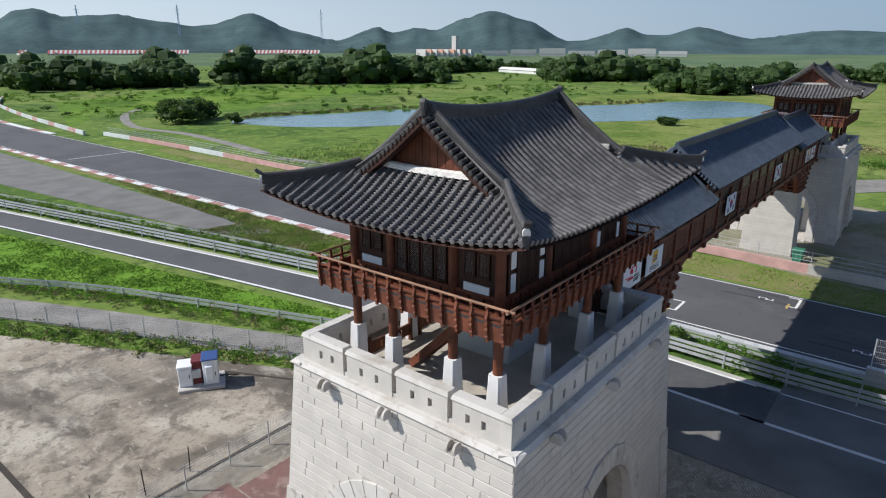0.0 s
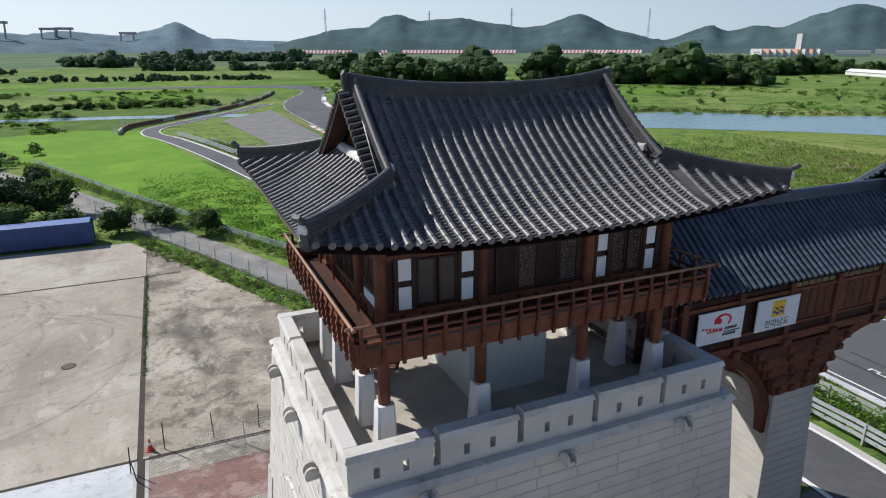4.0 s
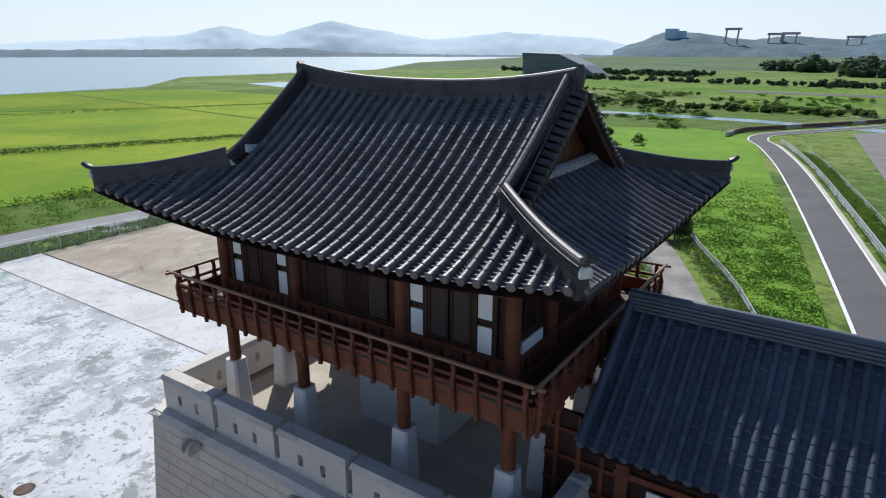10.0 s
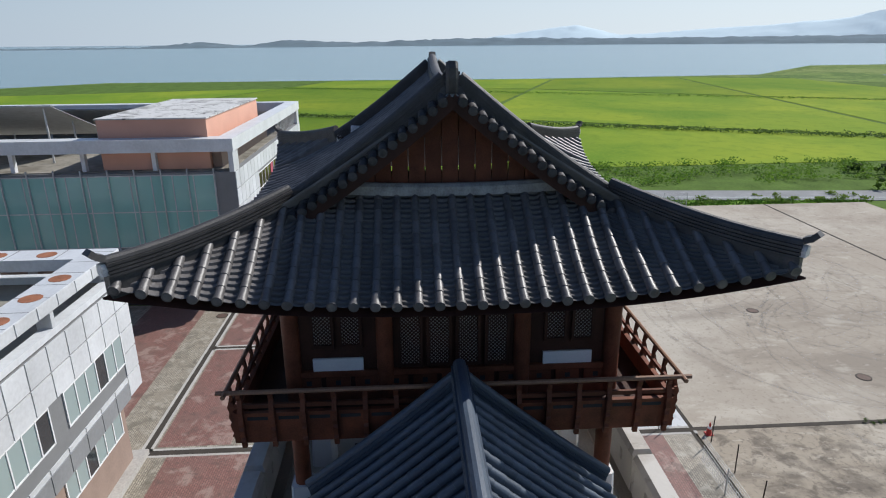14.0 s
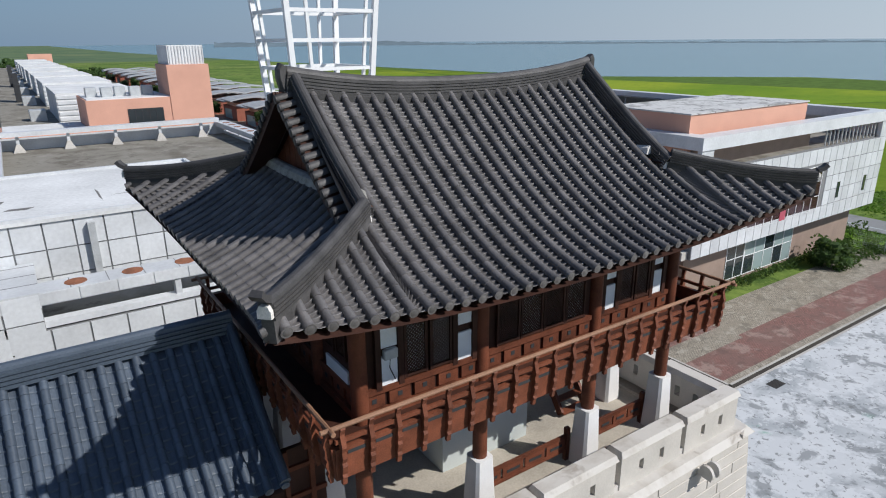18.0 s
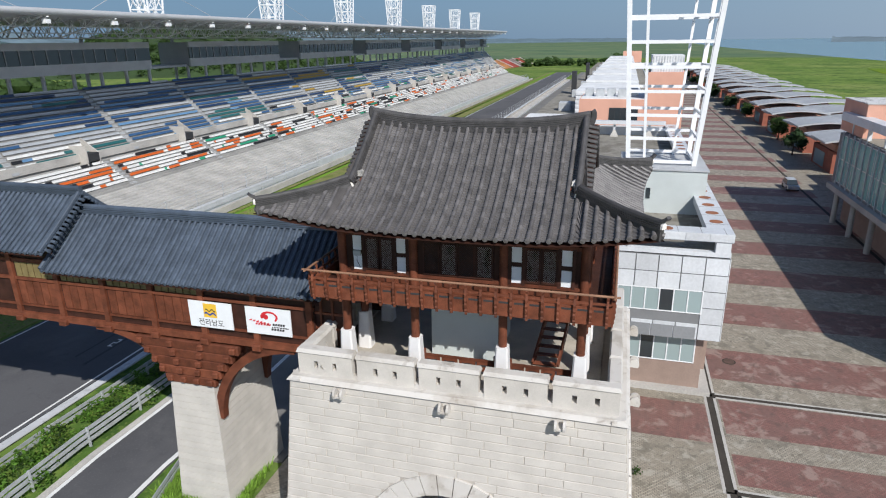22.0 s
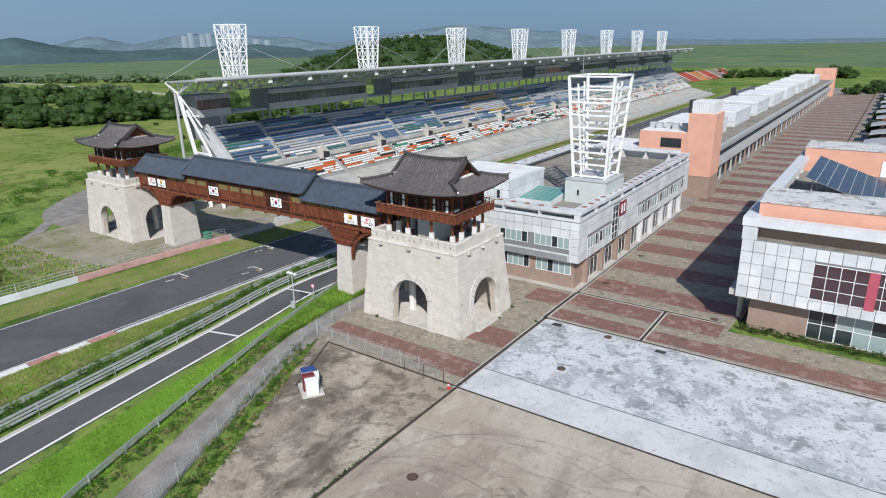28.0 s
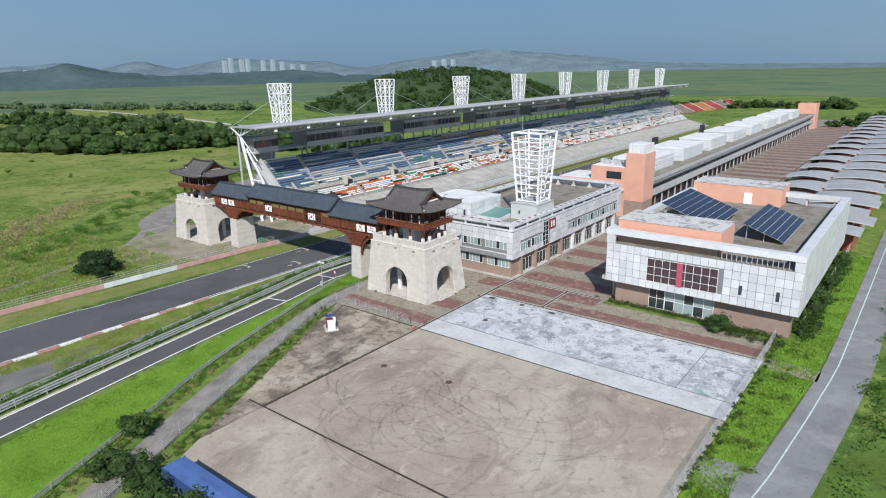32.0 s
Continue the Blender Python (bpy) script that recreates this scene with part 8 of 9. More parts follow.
def guard_rail(line, zs, label, post_step=4.0):
    """Corrugated steel beams on posts along a plan line."""
    rail = thing("guard_rail", label, "guard rail", "track guard rails")
    path = [(p[0], p[1]) for p in line]
    for z in zs:
        prof = [(0.0, -0.12), (0.06, -0.09), (0.06, -0.04), (0.0, 0.0), (0.06, 0.04), (0.06, 0.09), (0.0, 0.12), (-0.02, 0.12), (-0.02, -0.12)]
        part("beam", Geo().sweep([(*p, z) for p in path], prof), STEEL, rail)
    me = Geo().box(-0.07, 0.07, -0.05, 0.05, -0.1, zs[-1] + 0.12).mesh("post", STEEL)
    acc = 0
    for a, b in zip(path, path[1:]):
        d = math.dist(a, b)
        while acc <= d:
            t = acc / d
            piece("post", me, rail, Matrix.Translation((a[0] + (b[0] - a[0]) * t, a[1] + (b[1] - a[1]) * t, 0)))
            acc += post_step
        acc -= d
    return rail


NEARPIT = [p for p in PIT if p[1] < 148]
RAIL_A, RAIL_B = [(24.0, -60), (23.6, -30)] + offset_line(NEARPIT, -3.4), [(27.0, -60), (26.6, -30)] + offset_line([p for p in NEARPIT if p[1] < 135], -6.3)
guard_rail(RAIL_A, (0.35, 0.72, 1.09), "triple galvanised guard rail beside the pit exit")
guard_rail(RAIL_B, (0.35, 0.72), "double galvanised guard rail among weeds")
RAIL_C = smooth_line([(16.6, 0), (14.6, 8), (11.0, 20), (2.7, 42.9), (-2.8, 53.7), (-9.3, 68.3), (-19.4, 89.8), (-32, 118)], 4)
guard_rail(RAIL_C, (0.4, 0.75), "double steel guard rail along the grass")


def wire_fence(line, h, label, step=3.0, fine=0.17):
    fence = thing("wire_fence", label, "fence", "wire fences")
    me = Geo().tube([(0, 0, -0.1), (0, 0, h)], 0.035, 7).mesh("post", STEEL)
    acc, pts = 0.0, []
    for a, b in zip(line, line[1:]):
        d = math.dist(a, b)
        while acc <= d:
            pts.append((a[0] + (b[0] - a[0]) * acc / d, a[1] + (b[1] - a[1]) * acc / d))
            acc += step
        acc -= d
    for p, q in zip(pts, pts[1:]):
        piece("post", me, fence, Matrix.Translation((*p, 0)))
        net = Geo()
        for i in range(9):
            z = 0.1 + (h - 0.15) * i / 8
            net.beam((*p, z), (*q, z), 0.012, 0.012)
        n = int(step / fine)
        A, B = Vector((*p, 0)), Vector((*q, 0))
        for i in range(n):
            for t0, t1 in ((i / n, (i + 1.6) / n), ((i + 1.6) / n, i / n)):
                net.beam(A.lerp(B, min(1, t0)) + Vector((0, 0, 0.1)), A.lerp(B, min(1, t1)) + Vector((0, 0, h - 0.05)), 0.006, 0.006)
        part("netting", net, STEEL, fence)
    return fence


wire_fence(smooth_line([(8.6, 1), (8.4, 8), (7.6, 15.5), (-3.6, 40.5), (-12.2, 58.5), (-20, 76)], 5), 1.7, "sagging galvanised wire fence beside the service path")
wire_fence([(7.7, 13.3), (-12.2, 13.5)], 1.5, "wire mesh fence along the paving edge", 2.5, 0.2)
wire_fence([(-59.0, 34), (-59.0, -16)], 1.8, "galvanised wire fence along the yard edge")
wire_fence([(-61.5, -18), (-62.6, -110)], 1.8, "galvanised wire fence beside the access road", 3.0, 0.4)
# pink and white wall on the far side with a catch fence
WALL = smooth_line([(46.6, -350), (46.8, -60), (47.6, -25), (48.6, -5), (50.9, 54), (51.2, 82), (52.2, 120), (51.6, 153)], 6)
wall = thing("barrier_wall", "low faded pink and white concrete track wall", "barrier", kind="structure")
acc = [p for p in WALL]
for i, (a, b) in enumerate(zip(acc, acc[1:])):
    part("wall_block", Geo().beam((*a, 0.42), (*b, 0.42), 0.45, 0.9), (PINK if (i // 2) % 3 else TILE_WHITE) if a[1] > -14 else PALE_CON, wall)
catch = thing("catch_fence", "tall galvanised catch fence behind the track wall", "fence")
fl = [p for p in offset_line(WALL, -1.0) if p[1] > -80]
for i, (a, b) in enumerate(zip(fl, fl[1:])):
    g = Geo()
    g.tube([(*a, 0), (*a, 1.9)], 0.05, 6)
    part("fence_post", g, STEEL, catch)
    g = Geo()
    for z in (0.5, 0.95, 1.4, 1.85):
        g.beam((*a, z), (*b, z), 0.03, 0.05)
    for k in range(14):
        p = Vector((*a, 0)).lerp(Vector((*b, 0)), k / 14)
        g.beam(p + Vector((0, 0, 0.3)), p + Vector((0, 0, 1.85)), 0.012, 0.012)
    part("netting", g, STEEL, catch)
MERGE = smooth_line([(-19.6, 156), (-18.0, 170), (-9.6, 183), (5, 205), (14, 221), (27, 250), (40, 292)], 6)
wall3 = thing("barrier_wall", "low rusty red and brown wall outside the pit exit bend", "barrier", kind="structure")
RUSTY = mat("rusty_red_wall", (0.20, 0.095, 0.075), 0.85, 0.35, 0.8, 10, 0.15)
for i, (a, b) in enumerate(zip(MERGE, MERGE[1:])):
    part("wall_block", Geo().beam((*a, 0.5), (*b, 0.5), 0.5, 1.0), RUSTY if i % 4 else PALE_CON, wall3)
fence3 = thing("catch_fence", "grey catch fence behind the pit exit wall", "fence")
for a, b in zip(offset_line(MERGE, 1.2), offset_line(MERGE, 1.2)[1:]):
    g = Geo().tube([(*a, 0), (*a, 2.2)], 0.05, 6)
    for z in (0.4, 0.8, 1.2, 1.6, 2.0):
        g.beam((*a, z), (*b, z), 0.03, 0.06)
    part("fence_bay", g, STEEL, fence3)
inner = offset_line([p for p in trr if 165 < p[1] < 262], -0.8)
for i, (a, b) in enumerate(zip(inner, inner[1:])):
    setting("bend_kerb", ribbon([a, b], 1.6, -0.1, 0.03), PAINT_RED if i % 3 == 1 else PAINT_WHITE, "painted kerb inside the bend", "kerb")
BARR = smooth_line([(48.5, 157), (54, 205), (60, 245), (66, 272), (78, 305)], 6)
wall2 = thing("barrier_wall", "low faded pink and white wall at the bend", "barrier", kind="structure")
for i, (a, b) in enumerate(zip(BARR, BARR[1:])):
    part("wall_block", Geo().beam((*a, 0.5), (*b, 0.5), 0.5, 1.0), PINK if i % 3 == 1 else TILE_WHITE, wall2)

# lawn, weeds and hedge growth along the rails
LAWN = [(16.3, 8), (14.2, 16), (10.5, 36), (5.8, 62), (-1.5, 98), (-9.5, 136), (-11.4, 148), (-8, 160), (-30, 170), (-70, 150), (-34, 120), (-19.8, 90), (-9.6, 68.5), (-3.2, 54), (2.3, 43), (10.7, 20), (14.4, 8)]
setting("lawn", Geo().prism(LAWN, -0.3, -0.04), GRASS, "bright mown green grass beside the pit exit", "lawn")
INFIELD = [(28.0, -8), (28.0, 60), (28.0, 122), (28.6, 190), (24, 205), (26.5, 143), (26, 90), (23.8, 55), (19.2, 56), (21.6, 42), (25.8, 18), (28, 4)]
setting("verge", Geo().prism(INFIELD, -0.3, -0.06), patchy("dry_verge_grass", (0.19, 0.20, 0.07), [((0.25, 0.22, 0.11), 0.2, 0.46, 0.64, 0.8), ((0.11, 0.17, 0.03), 0.35, 0.5, 0.66, 0.8), ((0.09, 0.10, 0.04), 2.5, 0.54, 0.68, 0.6), ((0.28, 0.27, 0.13), 6.0, 0.52, 0.68, 0.5)], 0.95, 0.5, spec=0.08), "dry green verge grass beside the kerb", "verge")
setting("grass_strip", Geo().prism([(41.6, -430), (44.2, -430), (44.2, -60), (45.6, -26)], -0.3, -0.045), GRASS, "bright green grass strip beside the straight", "verge")
setting("grass_strip", Geo().prism([(41.6, -430), (46.2, -430), (46.2, -60), (47, -20), (49.8, 54), (51, 120), (47.6, 120), (44.2, 54), (41.6, -10)], -0.3, -0.05), bpy.data.materials["dry_verge_grass"], "green grass strip beside the track", "verge")
rw = random.Random(77)


def along(line, step, jitter, h, w=0.6):
    out, acc = [], 0.0
    for a, b in zip(line, line[1:]):
        d = math.dist(a, b)
        while acc <= d:
            t = acc / d
            out.append((a[0] + (b[0] - a[0]) * t + rw.uniform(-jitter, jitter), a[1] + (b[1] - a[1]) * t + rw.uniform(-jitter, jitter), w * rw.uniform(0.6, 1.4), w * rw.uniform(0.6, 1.4), h * rw.uniform(0.5, 1.4)))
            acc += step
        acc -= d
    return out


MIDHEDGE = offset_line([p for p in NEARPIT if p[1] < 130], -4.9)
TAN_WEED = mat("dry_weed_stems", (0.20, 0.19, 0.085), 0.8, 0.4, 0.6, 5, 0.0, island=0.35, spec=0.15)
thicket("hedge_weeds", "rank green weeds between the guard rails", along(MIDHEDGE, 0.34, 1.35, 0.95, 0.8), WEED, 72, 0.12, 40)
thicket("hedge_weeds", "rank light green weeds between the guard rails", along(MIDHEDGE, 0.6, 1.5, 0.75, 0.7), LEAF_LIGHT, 60, 0.11, 41)
thicket("hedge_weeds", "dark weeds between the guard rails", along(MIDHEDGE, 1.6, 1.0, 1.1, 0.7), LEAF, 60, 0.12, 46)
FENCE_LINE = smooth_line([(6.4, 17), (-4.6, 39.5), (-13.4, 57)], 4)
thicket("fence_weeds", "green weeds growing along the wire fence", along(FENCE_LINE, 0.32, 1.2, 0.45, 0.5), WEED, 44, 0.085, 42)
thicket("fence_weeds", "dry tan weeds growing along the wire fence", along(FENCE_LINE, 0.45, 1.4, 0.5, 0.5), TAN_WEED, 40, 0.085, 43)
thicket("fence_weeds", "dark weeds growing along the wire fence", along(FENCE_LINE, 1.6, 1.0, 0.6, 0.5), LEAF, 50, 0.09, 54)
RAIL_EDGE = offset_line([p for p in RAIL_C if p[1] > 4], 1.0)
thicket("rail_weeds", "long grass and weeds along the guard rail", along(RAIL_EDGE, 0.34, 0.9, 0.5, 0.55), WEED, 44, 0.085, 44)
thicket("rail_weeds", "dry tan weeds along the guard rail", along(RAIL_EDGE, 0.5, 1.1, 0.55, 0.5), TAN_WEED, 40, 0.085, 45)
thicket("joint_weeds", "weeds in the joint of the yard slab", along([(-12.4, 24), (-12.4, 44)], 0.4, 0.1, 0.22, 0.14) + along([(-12.4, 30), (-12.4, 38)], 0.5, 0.14, 0.3, 0.2), LEAF, 18, 0.06, 47)
thicket("yard_weeds", "weeds and vines along the yard edge", along([(-59.6, 30), (-59.8, -14)], 1.5, 0.5, 0.6, 0.6), LEAF, 50, 0.13, 48)
thicket("roadside_scrub", "dense green scrub beside the access road", [(rw.uniform(-63.5, -60.8), rw.uniform(-62, -14), 1.2, 1.2, rw.uniform(0.6, 1.9)) for i in range(90)], LEAF, 60, 0.18, 49)
thicket("roadside_grass", "light green grass beside the access road", [(rw.uniform(-64, -59.8), rw.uniform(-14, 60), 0.7, 0.7, rw.uniform(0.2, 0.6)) for i in range(70)], LEAF_LIGHT, 50, 0.14, 50)
thicket("reed_bank", "reeds and rough growth along the paddy edge", [(rw.uniform(-88, -72), rw.uniform(-120, 75), 2.0, 2.4, rw.uniform(0.5, 1.3)) for i in range(420)], WEED, 48, 0.2, 51)
thicket("reed_bank", "tall tan and green reeds near the far tower", [(x + rw.uniform(-9, 2), y + rw.uniform(-9, 2), 1.8, 1.8, rw.uniform(0.7, 1.5)) for x, y, *_ in along([(88, 44), (106, 18), (132, -9), (138, -32), (160, -75)], 0.8, 1.0, 1.0)], WEED, 60, 0.2, 52)
thicket("reed_fringe", "pale tan reeds along the field edge", [(x + rw.uniform(0, 14), y + rw.uniform(0, 8), 1.6, 1.6, rw.uniform(1.0, 2.0)) for x, y, *_ in along([(90, 46), (109, 22), (136, -5)], 0.6, 1.0, 1.0)], mat("tan_reeds", (0.27, 0.24, 0.12), 0.8, 0.4, 0.6, 5, 0.0, island=0.3, spec=0.15), 50, 0.22, 53)


# ---- standing grass: blades over the lawns near the camera ----
def inside(poly, x, y):
    hit = False
    for (x0, y0), (x1, y1) in zip(poly, poly[1:] + poly[:1]):
        if (y0 > y) != (y1 > y) and x < x0 + (y - y0) * (x1 - x0) / (y1 - y0):
            hit = not hit
    return hit


BLADE = mat("grass_blades", (0.125, 0.245, 0.030), 0.8, 0.4, 0.25, 4, 0.0, tint=(0.165, 0.285, 0.042), spec=0.15, island=0.3)
DRY_BLADE = mat("dry_grass_blades", (0.215, 0.225, 0.075), 0.8, 0.4, 0.25, 4, 0.0, tint=(0.27, 0.26, 0.11), spec=0.15, island=0.3)


def standing_grass(name, label, poly, box, n, h, m, seed):
    """Tufts of three blades each, in patches."""
    rnd = random.Random(seed)
    v, f = [], []
    tries = 0
    while len(f) < n and tries < n * 6:
        tries += 1
        x, y = rnd.uniform(box[0], box[1]), rnd.uniform(box[2], box[3])
        d = noise.noise(Vector((x * 0.35, y * 0.35, seed))) + 0.5 * noise.noise(Vector((x * 1.7, y * 1.7, seed)))
        if y > 45 and rnd.random() < (y - 45) / 55 and box[3] > 90:
            continue
        if d < rnd.uniform(-0.7, 0.25) or not inside(poly, x, y):
            continue
        for j in range(3):
            a, t, hh = rnd.uniform(0, 6.28), rnd.uniform(0.2, 1.0), h * rnd.uniform(0.4, 1.1) * (1 + 0.7 * max(0, d))
            bx, by = x + rnd.uniform(-0.08, 0.08), y + rnd.uniform(-0.08, 0.08)
            c, s, k = math.cos(a), math.sin(a), len(v)
            v += [(bx - s * 0.05, by + c * 0.05, -0.05), (bx + s * 0.05, by - c * 0.05, -0.05), (bx + c * hh * t, by + s * hh * t, hh - 0.05)]
            f.append((k, k + 1, k + 2))
    g = Geo()
    g.v, g.f = v, f
    return tagged(part(name, g, m), label, "grass", kind="stuff")


standing_grass("lawn_blades", "bright green grass blades in uneven tufts", LAWN, (-14, 17, 8, 100), 65000, 0.12, BLADE, 61)
standing_grass("verge_blades", "dry yellow-green verge grass tufts", INFIELD, (19, 30, -8, 100), 45000, 0.14, DRY_BLADE, 62)
standing_grass("verge_blades", "green verge grass tufts beside the kerb", INFIELD, (19, 30, -8, 100), 30000, 0.16, BLADE, 63)
standing_grass("strip_blades", "green grass tufts beside the track wall", [(41.8, -60), (46.6, -60), (49.6, 54), (50.8, 110), (47.6, 110), (44.4, 54), (41.8, -10)], (41.5, 51, -60, 110), 20000, 0.09, BLADE, 64)
MEADOW_E = [(52, 14), (62, 16), (120, 20), (120, 130), (56, 130), (52.5, 60)]
standing_grass("meadow_blades", "rough meadow grass tufts behind the track wall", MEADOW_E, (52, 120, 14, 130), 60000, 0.4, DRY_BLADE, 65)
standing_grass("meadow_blades", "green meadow grass tufts behind the track wall", MEADOW_E, (52, 120, 14, 130), 60000, 0.4, BLADE, 66)
ROADSIDE = [(-60.5, 58), (-63.6, 22.5), (-65.8, -4), (-66.2, -20), (-66.6, -70), (-61.7, -70), (-61.7, -14), (-59.3, -14), (-59.3, 58)]
setting("roadside_lawn", Geo().prism(ROADSIDE, -0.3, -0.05), GRASS, "green grass strip beside the access road", "lawn")
standing_grass("roadside_blades", "green grass tufts beside the access road", ROADSIDE, (-67, -59, -70, 70), 40000, 0.3, BLADE, 67)
# pit wall with its walkway and catch fence
pit_wall = thing("pit_wall", "concrete pit wall with a walkway and a catch fence", "wall", kind="structure")
part("walkway", Geo().box(24.7, 26.8, -345, -14, -0.1, 0.32), PALE_CON, pit_wall)
part("wall", Geo().box(26.8, 27.15, -345, -12, -0.1, 1.05), PALE_CON, pit_wall)
part("wall_line", Geo().box(26.76, 27.19, -345, -12, 1.05, 1.12), TILE_WHITE, pit_wall)
part("kerb_line", Geo().box(24.55, 24.7, -345, -14, -0.1, 0.34), TILE_WHITE, pit_wall)
me = Geo().box(-0.04, 0.04, -0.04, 0.04, 0.0, 2.1).mesh("fence_post", STEEL)
for i in range(82):
    piece("fence_post", me, pit_wall, Matrix.Translation((26.98, -12.2 - 4.05 * i, 1.1)))
for z in (1.5, 1.9, 2.3, 2.7, 3.15):
    part("fence_wire", Geo().box(26.97, 26.99, -340, -12.2, z, z + 0.025), STEEL, pit_wall)
for i in range(12):
    g = Geo()
    for k in range(80):
        y = -12.2 - i * 8.1 - k * 0.1
        g.box(26.975, 26.985, y - 0.006, y + 0.006, 1.1, 3.15)
    part("netting", g, STEEL, pit_wall)
standing_grass("pier_grass", "tall bright green grass at the bridge pier", [(11.9, -1.2), (16.9, -1.2), (15.3, 8), (12.6, 17), (10.2, 17), (11.3, 5)], (10, 17, -1.2, 17), 40000, 0.55, BLADE, 68)

# ---- paving details ----
def bands(name, boxes, m, label, z0, z1):
    for b in boxes:
        setting(name, Geo().box(*b, z0, z1), m, label, "paving")


reds = [(-33.5, -12.6, -21.8 - 9.6 * i, -17.2 - 9.6 * i) for i in range(38)]
reds += [(-5.6, 7.9, 9.1, 11.6), (-12.4, -5.7, 9.0, 12.4), (-12.4, -7.3, 0.5, 4.7), (-12.4, -7.2, -13.6, -9.4), (-31.0, -12.8, -14.4, -10.6), (-59.0, -31.0, -9.0, -6.0), (-31.0, -12.8, -8.6, -5.9)]
bands("red_paving", reds, PAVER_RED, "band of worn red brick paving", -0.02, 0.0008)
JOINTS = [(-12.65, -12.35, 14.2, 44.1), (-12.62, -12.25, -5.1, 14.2), (-12.5, -12.1, -66, -5.2), (-30.5, -12.3, -15.0, -14.7), (-24.2, -23.9, -14.7, -5.2), (-59, -12.6, -5.3, -5.02), (-59.2, -12.6, 14.1, 14.32), (-59.2, -9.5, 44.1, 44.35),
          (-32.6, -32.2, -420, -16), (-12.3, 5.2, 14.02, 14.2)]
bands("joint_kerb", [(a - 0.17, b + 0.17, c - 0.17, d + 0.17) for a, b, c, d in JOINTS[1:6]], PALE_CON, "pale kerb strip along the drain", -0.02, 0.003)
bands("drain_joint", JOINTS, RUBBER, "dark drain joint in the paving", -0.02, 0.006)
setting("edge_drain", ribbon([(5.15, 14.1), (0.9, 22.8)], 0.2, -0.02, 0.005), RUBBER, "dark drain along the slanting slab edge", "drain")
bands("slab_seam", [(-59.1, -12.7, 9.45, 9.6), (-52.0, -51.9, -5, 9.4)], OLD_ASPHALT, "grey seam in the painted slab", -0.02, 0.005)
for x, y in ((-17.1, 27.2), (-27.4, 25.6), (-19.4, 5.3), (-20.7, -4.2), (-14.2, -20), (-14.4, -34), (-29.5, -15.6)):
    mh = thing("manhole_cover", "round rusty iron manhole cover", "manhole", "manhole covers", at=(x, y, 0))
    part("ring", Geo().tube([(0, 0, -0.02), (0, 0, 0.012)], 0.46, 20), RUBBER, mh)
    part("lid", Geo().tube([(0, 0, 0.0), (0, 0, 0.018)], 0.38, 20), mat("rusty_iron", (0.10, 0.06, 0.045), 0.8, 0.4, 4, 20, 0.3) if "rusty_iron" not in bpy.data.materials else bpy.data.materials["rusty_iron"], mh)
for x, y in ((-26.7, -3.85), (-14.5, -4.05)):
    gr = thing("drain_grate", "dark square steel drain grate", "drain", "drain grates", at=(x, y, 0))
    # flat near-black plate paints the unlit hollow under the bars
    part("pit", Geo().box(-0.55, 0.55, -0.35, 0.35, -0.02, 0.006), DARK, gr)
    for i in range(9):
        part("bar", Geo().box(-0.52 + i * 0.125, -0.48 + i * 0.125, -0.33, 0.33, 0.006, 0.014), RUBBER, gr)
# tyre marks on the yard
TYRE = bpy.data.materials.new("tyre_rubber_marks")
TYRE.use_nodes = True
TYRE.node_tree.nodes["Principled BSDF"].inputs["Base Color"].default_value = (0.10, 0.09, 0.08, 1)
TYRE.node_tree.nodes["Principled BSDF"].inputs["Alpha"].default_value = 0.085
rt = random.Random(3)
g = Geo()
for i in range(120):
    cx, cy = rt.choice(((-26, 30), (-34, 34), (-38, 24), (-30, 38), (-20, 32)))
    cx, cy = cx + rt.uniform(-3, 3), cy + rt.uniform(-3, 3)
    r, a0, da = rt.uniform(2, 12), rt.uniform(0, 6.28), rt.uniform(0.6, 2.6)
    w = rt.uniform(0.04, 0.16)
    rows = []
    for k in range(25):
        a = a0 + da * k / 24
        rows.append([(cx + (r + s * w + 0.5 * math.sin(3 * a + i)) * math.cos(a) * 1.3, cy + (r + s * w + 0.5 * math.sin(2 * a + i)) * math.sin(a), -0.004 + 0.00002 * i) for s in (1, -1)])
    g.strip(rows)
tagged(part("tyre_marks", g, TYRE), "dark curved tyre marks on the concrete", "tyre marks", kind="stuff")

# ---- signs and flags on the bridge ----
def board(x0, x1, s, z0=10.05, z1=11.32):
    """A white sign board on one side of the bridge; returns a painter in board units from its left edge as seen."""
    y = s * (HB + 0.20)
    ob = thing("sign_board", "white sign board fixed to the bridge wall", "sign", "bridge signs", at=((x0 + x1) / 2, y, (z0 + z1) / 2))
    W, H = abs(x1 - x0), z1 - z0
    ob.rotation_euler = (0, 0, math.pi if s > 0 else 0)
    part("panel", Geo().box(-W / 2, W / 2, -0.02, 0.03, -H / 2, H / 2), WHITE, ob)
    return ob, W, H


def flat(ob, name, poly, m, k=1):
    """A flat painted shape on a board, a few millimetres proud."""
    area = sum(p[0] * q[1] - q[0] * p[1] for p, q in zip(poly, poly[1:] + poly[:1]))
    poly = poly if area > 0 else poly[::-1]
    part(name, Geo().hull([(x, -0.02, z) for x, z in poly], [(x, -0.024 - 0.003 * k, z) for x, z in poly]), m, ob)


def disc_poly(cx, cz, r, a0=0.0, a1=2 * math.pi, n=20):
    return [(cx + r * math.cos(a0 + (a1 - a0) * i / n), cz + r * math.sin(a0 + (a1 - a0) * i / n)) for i in range(n + 1)]


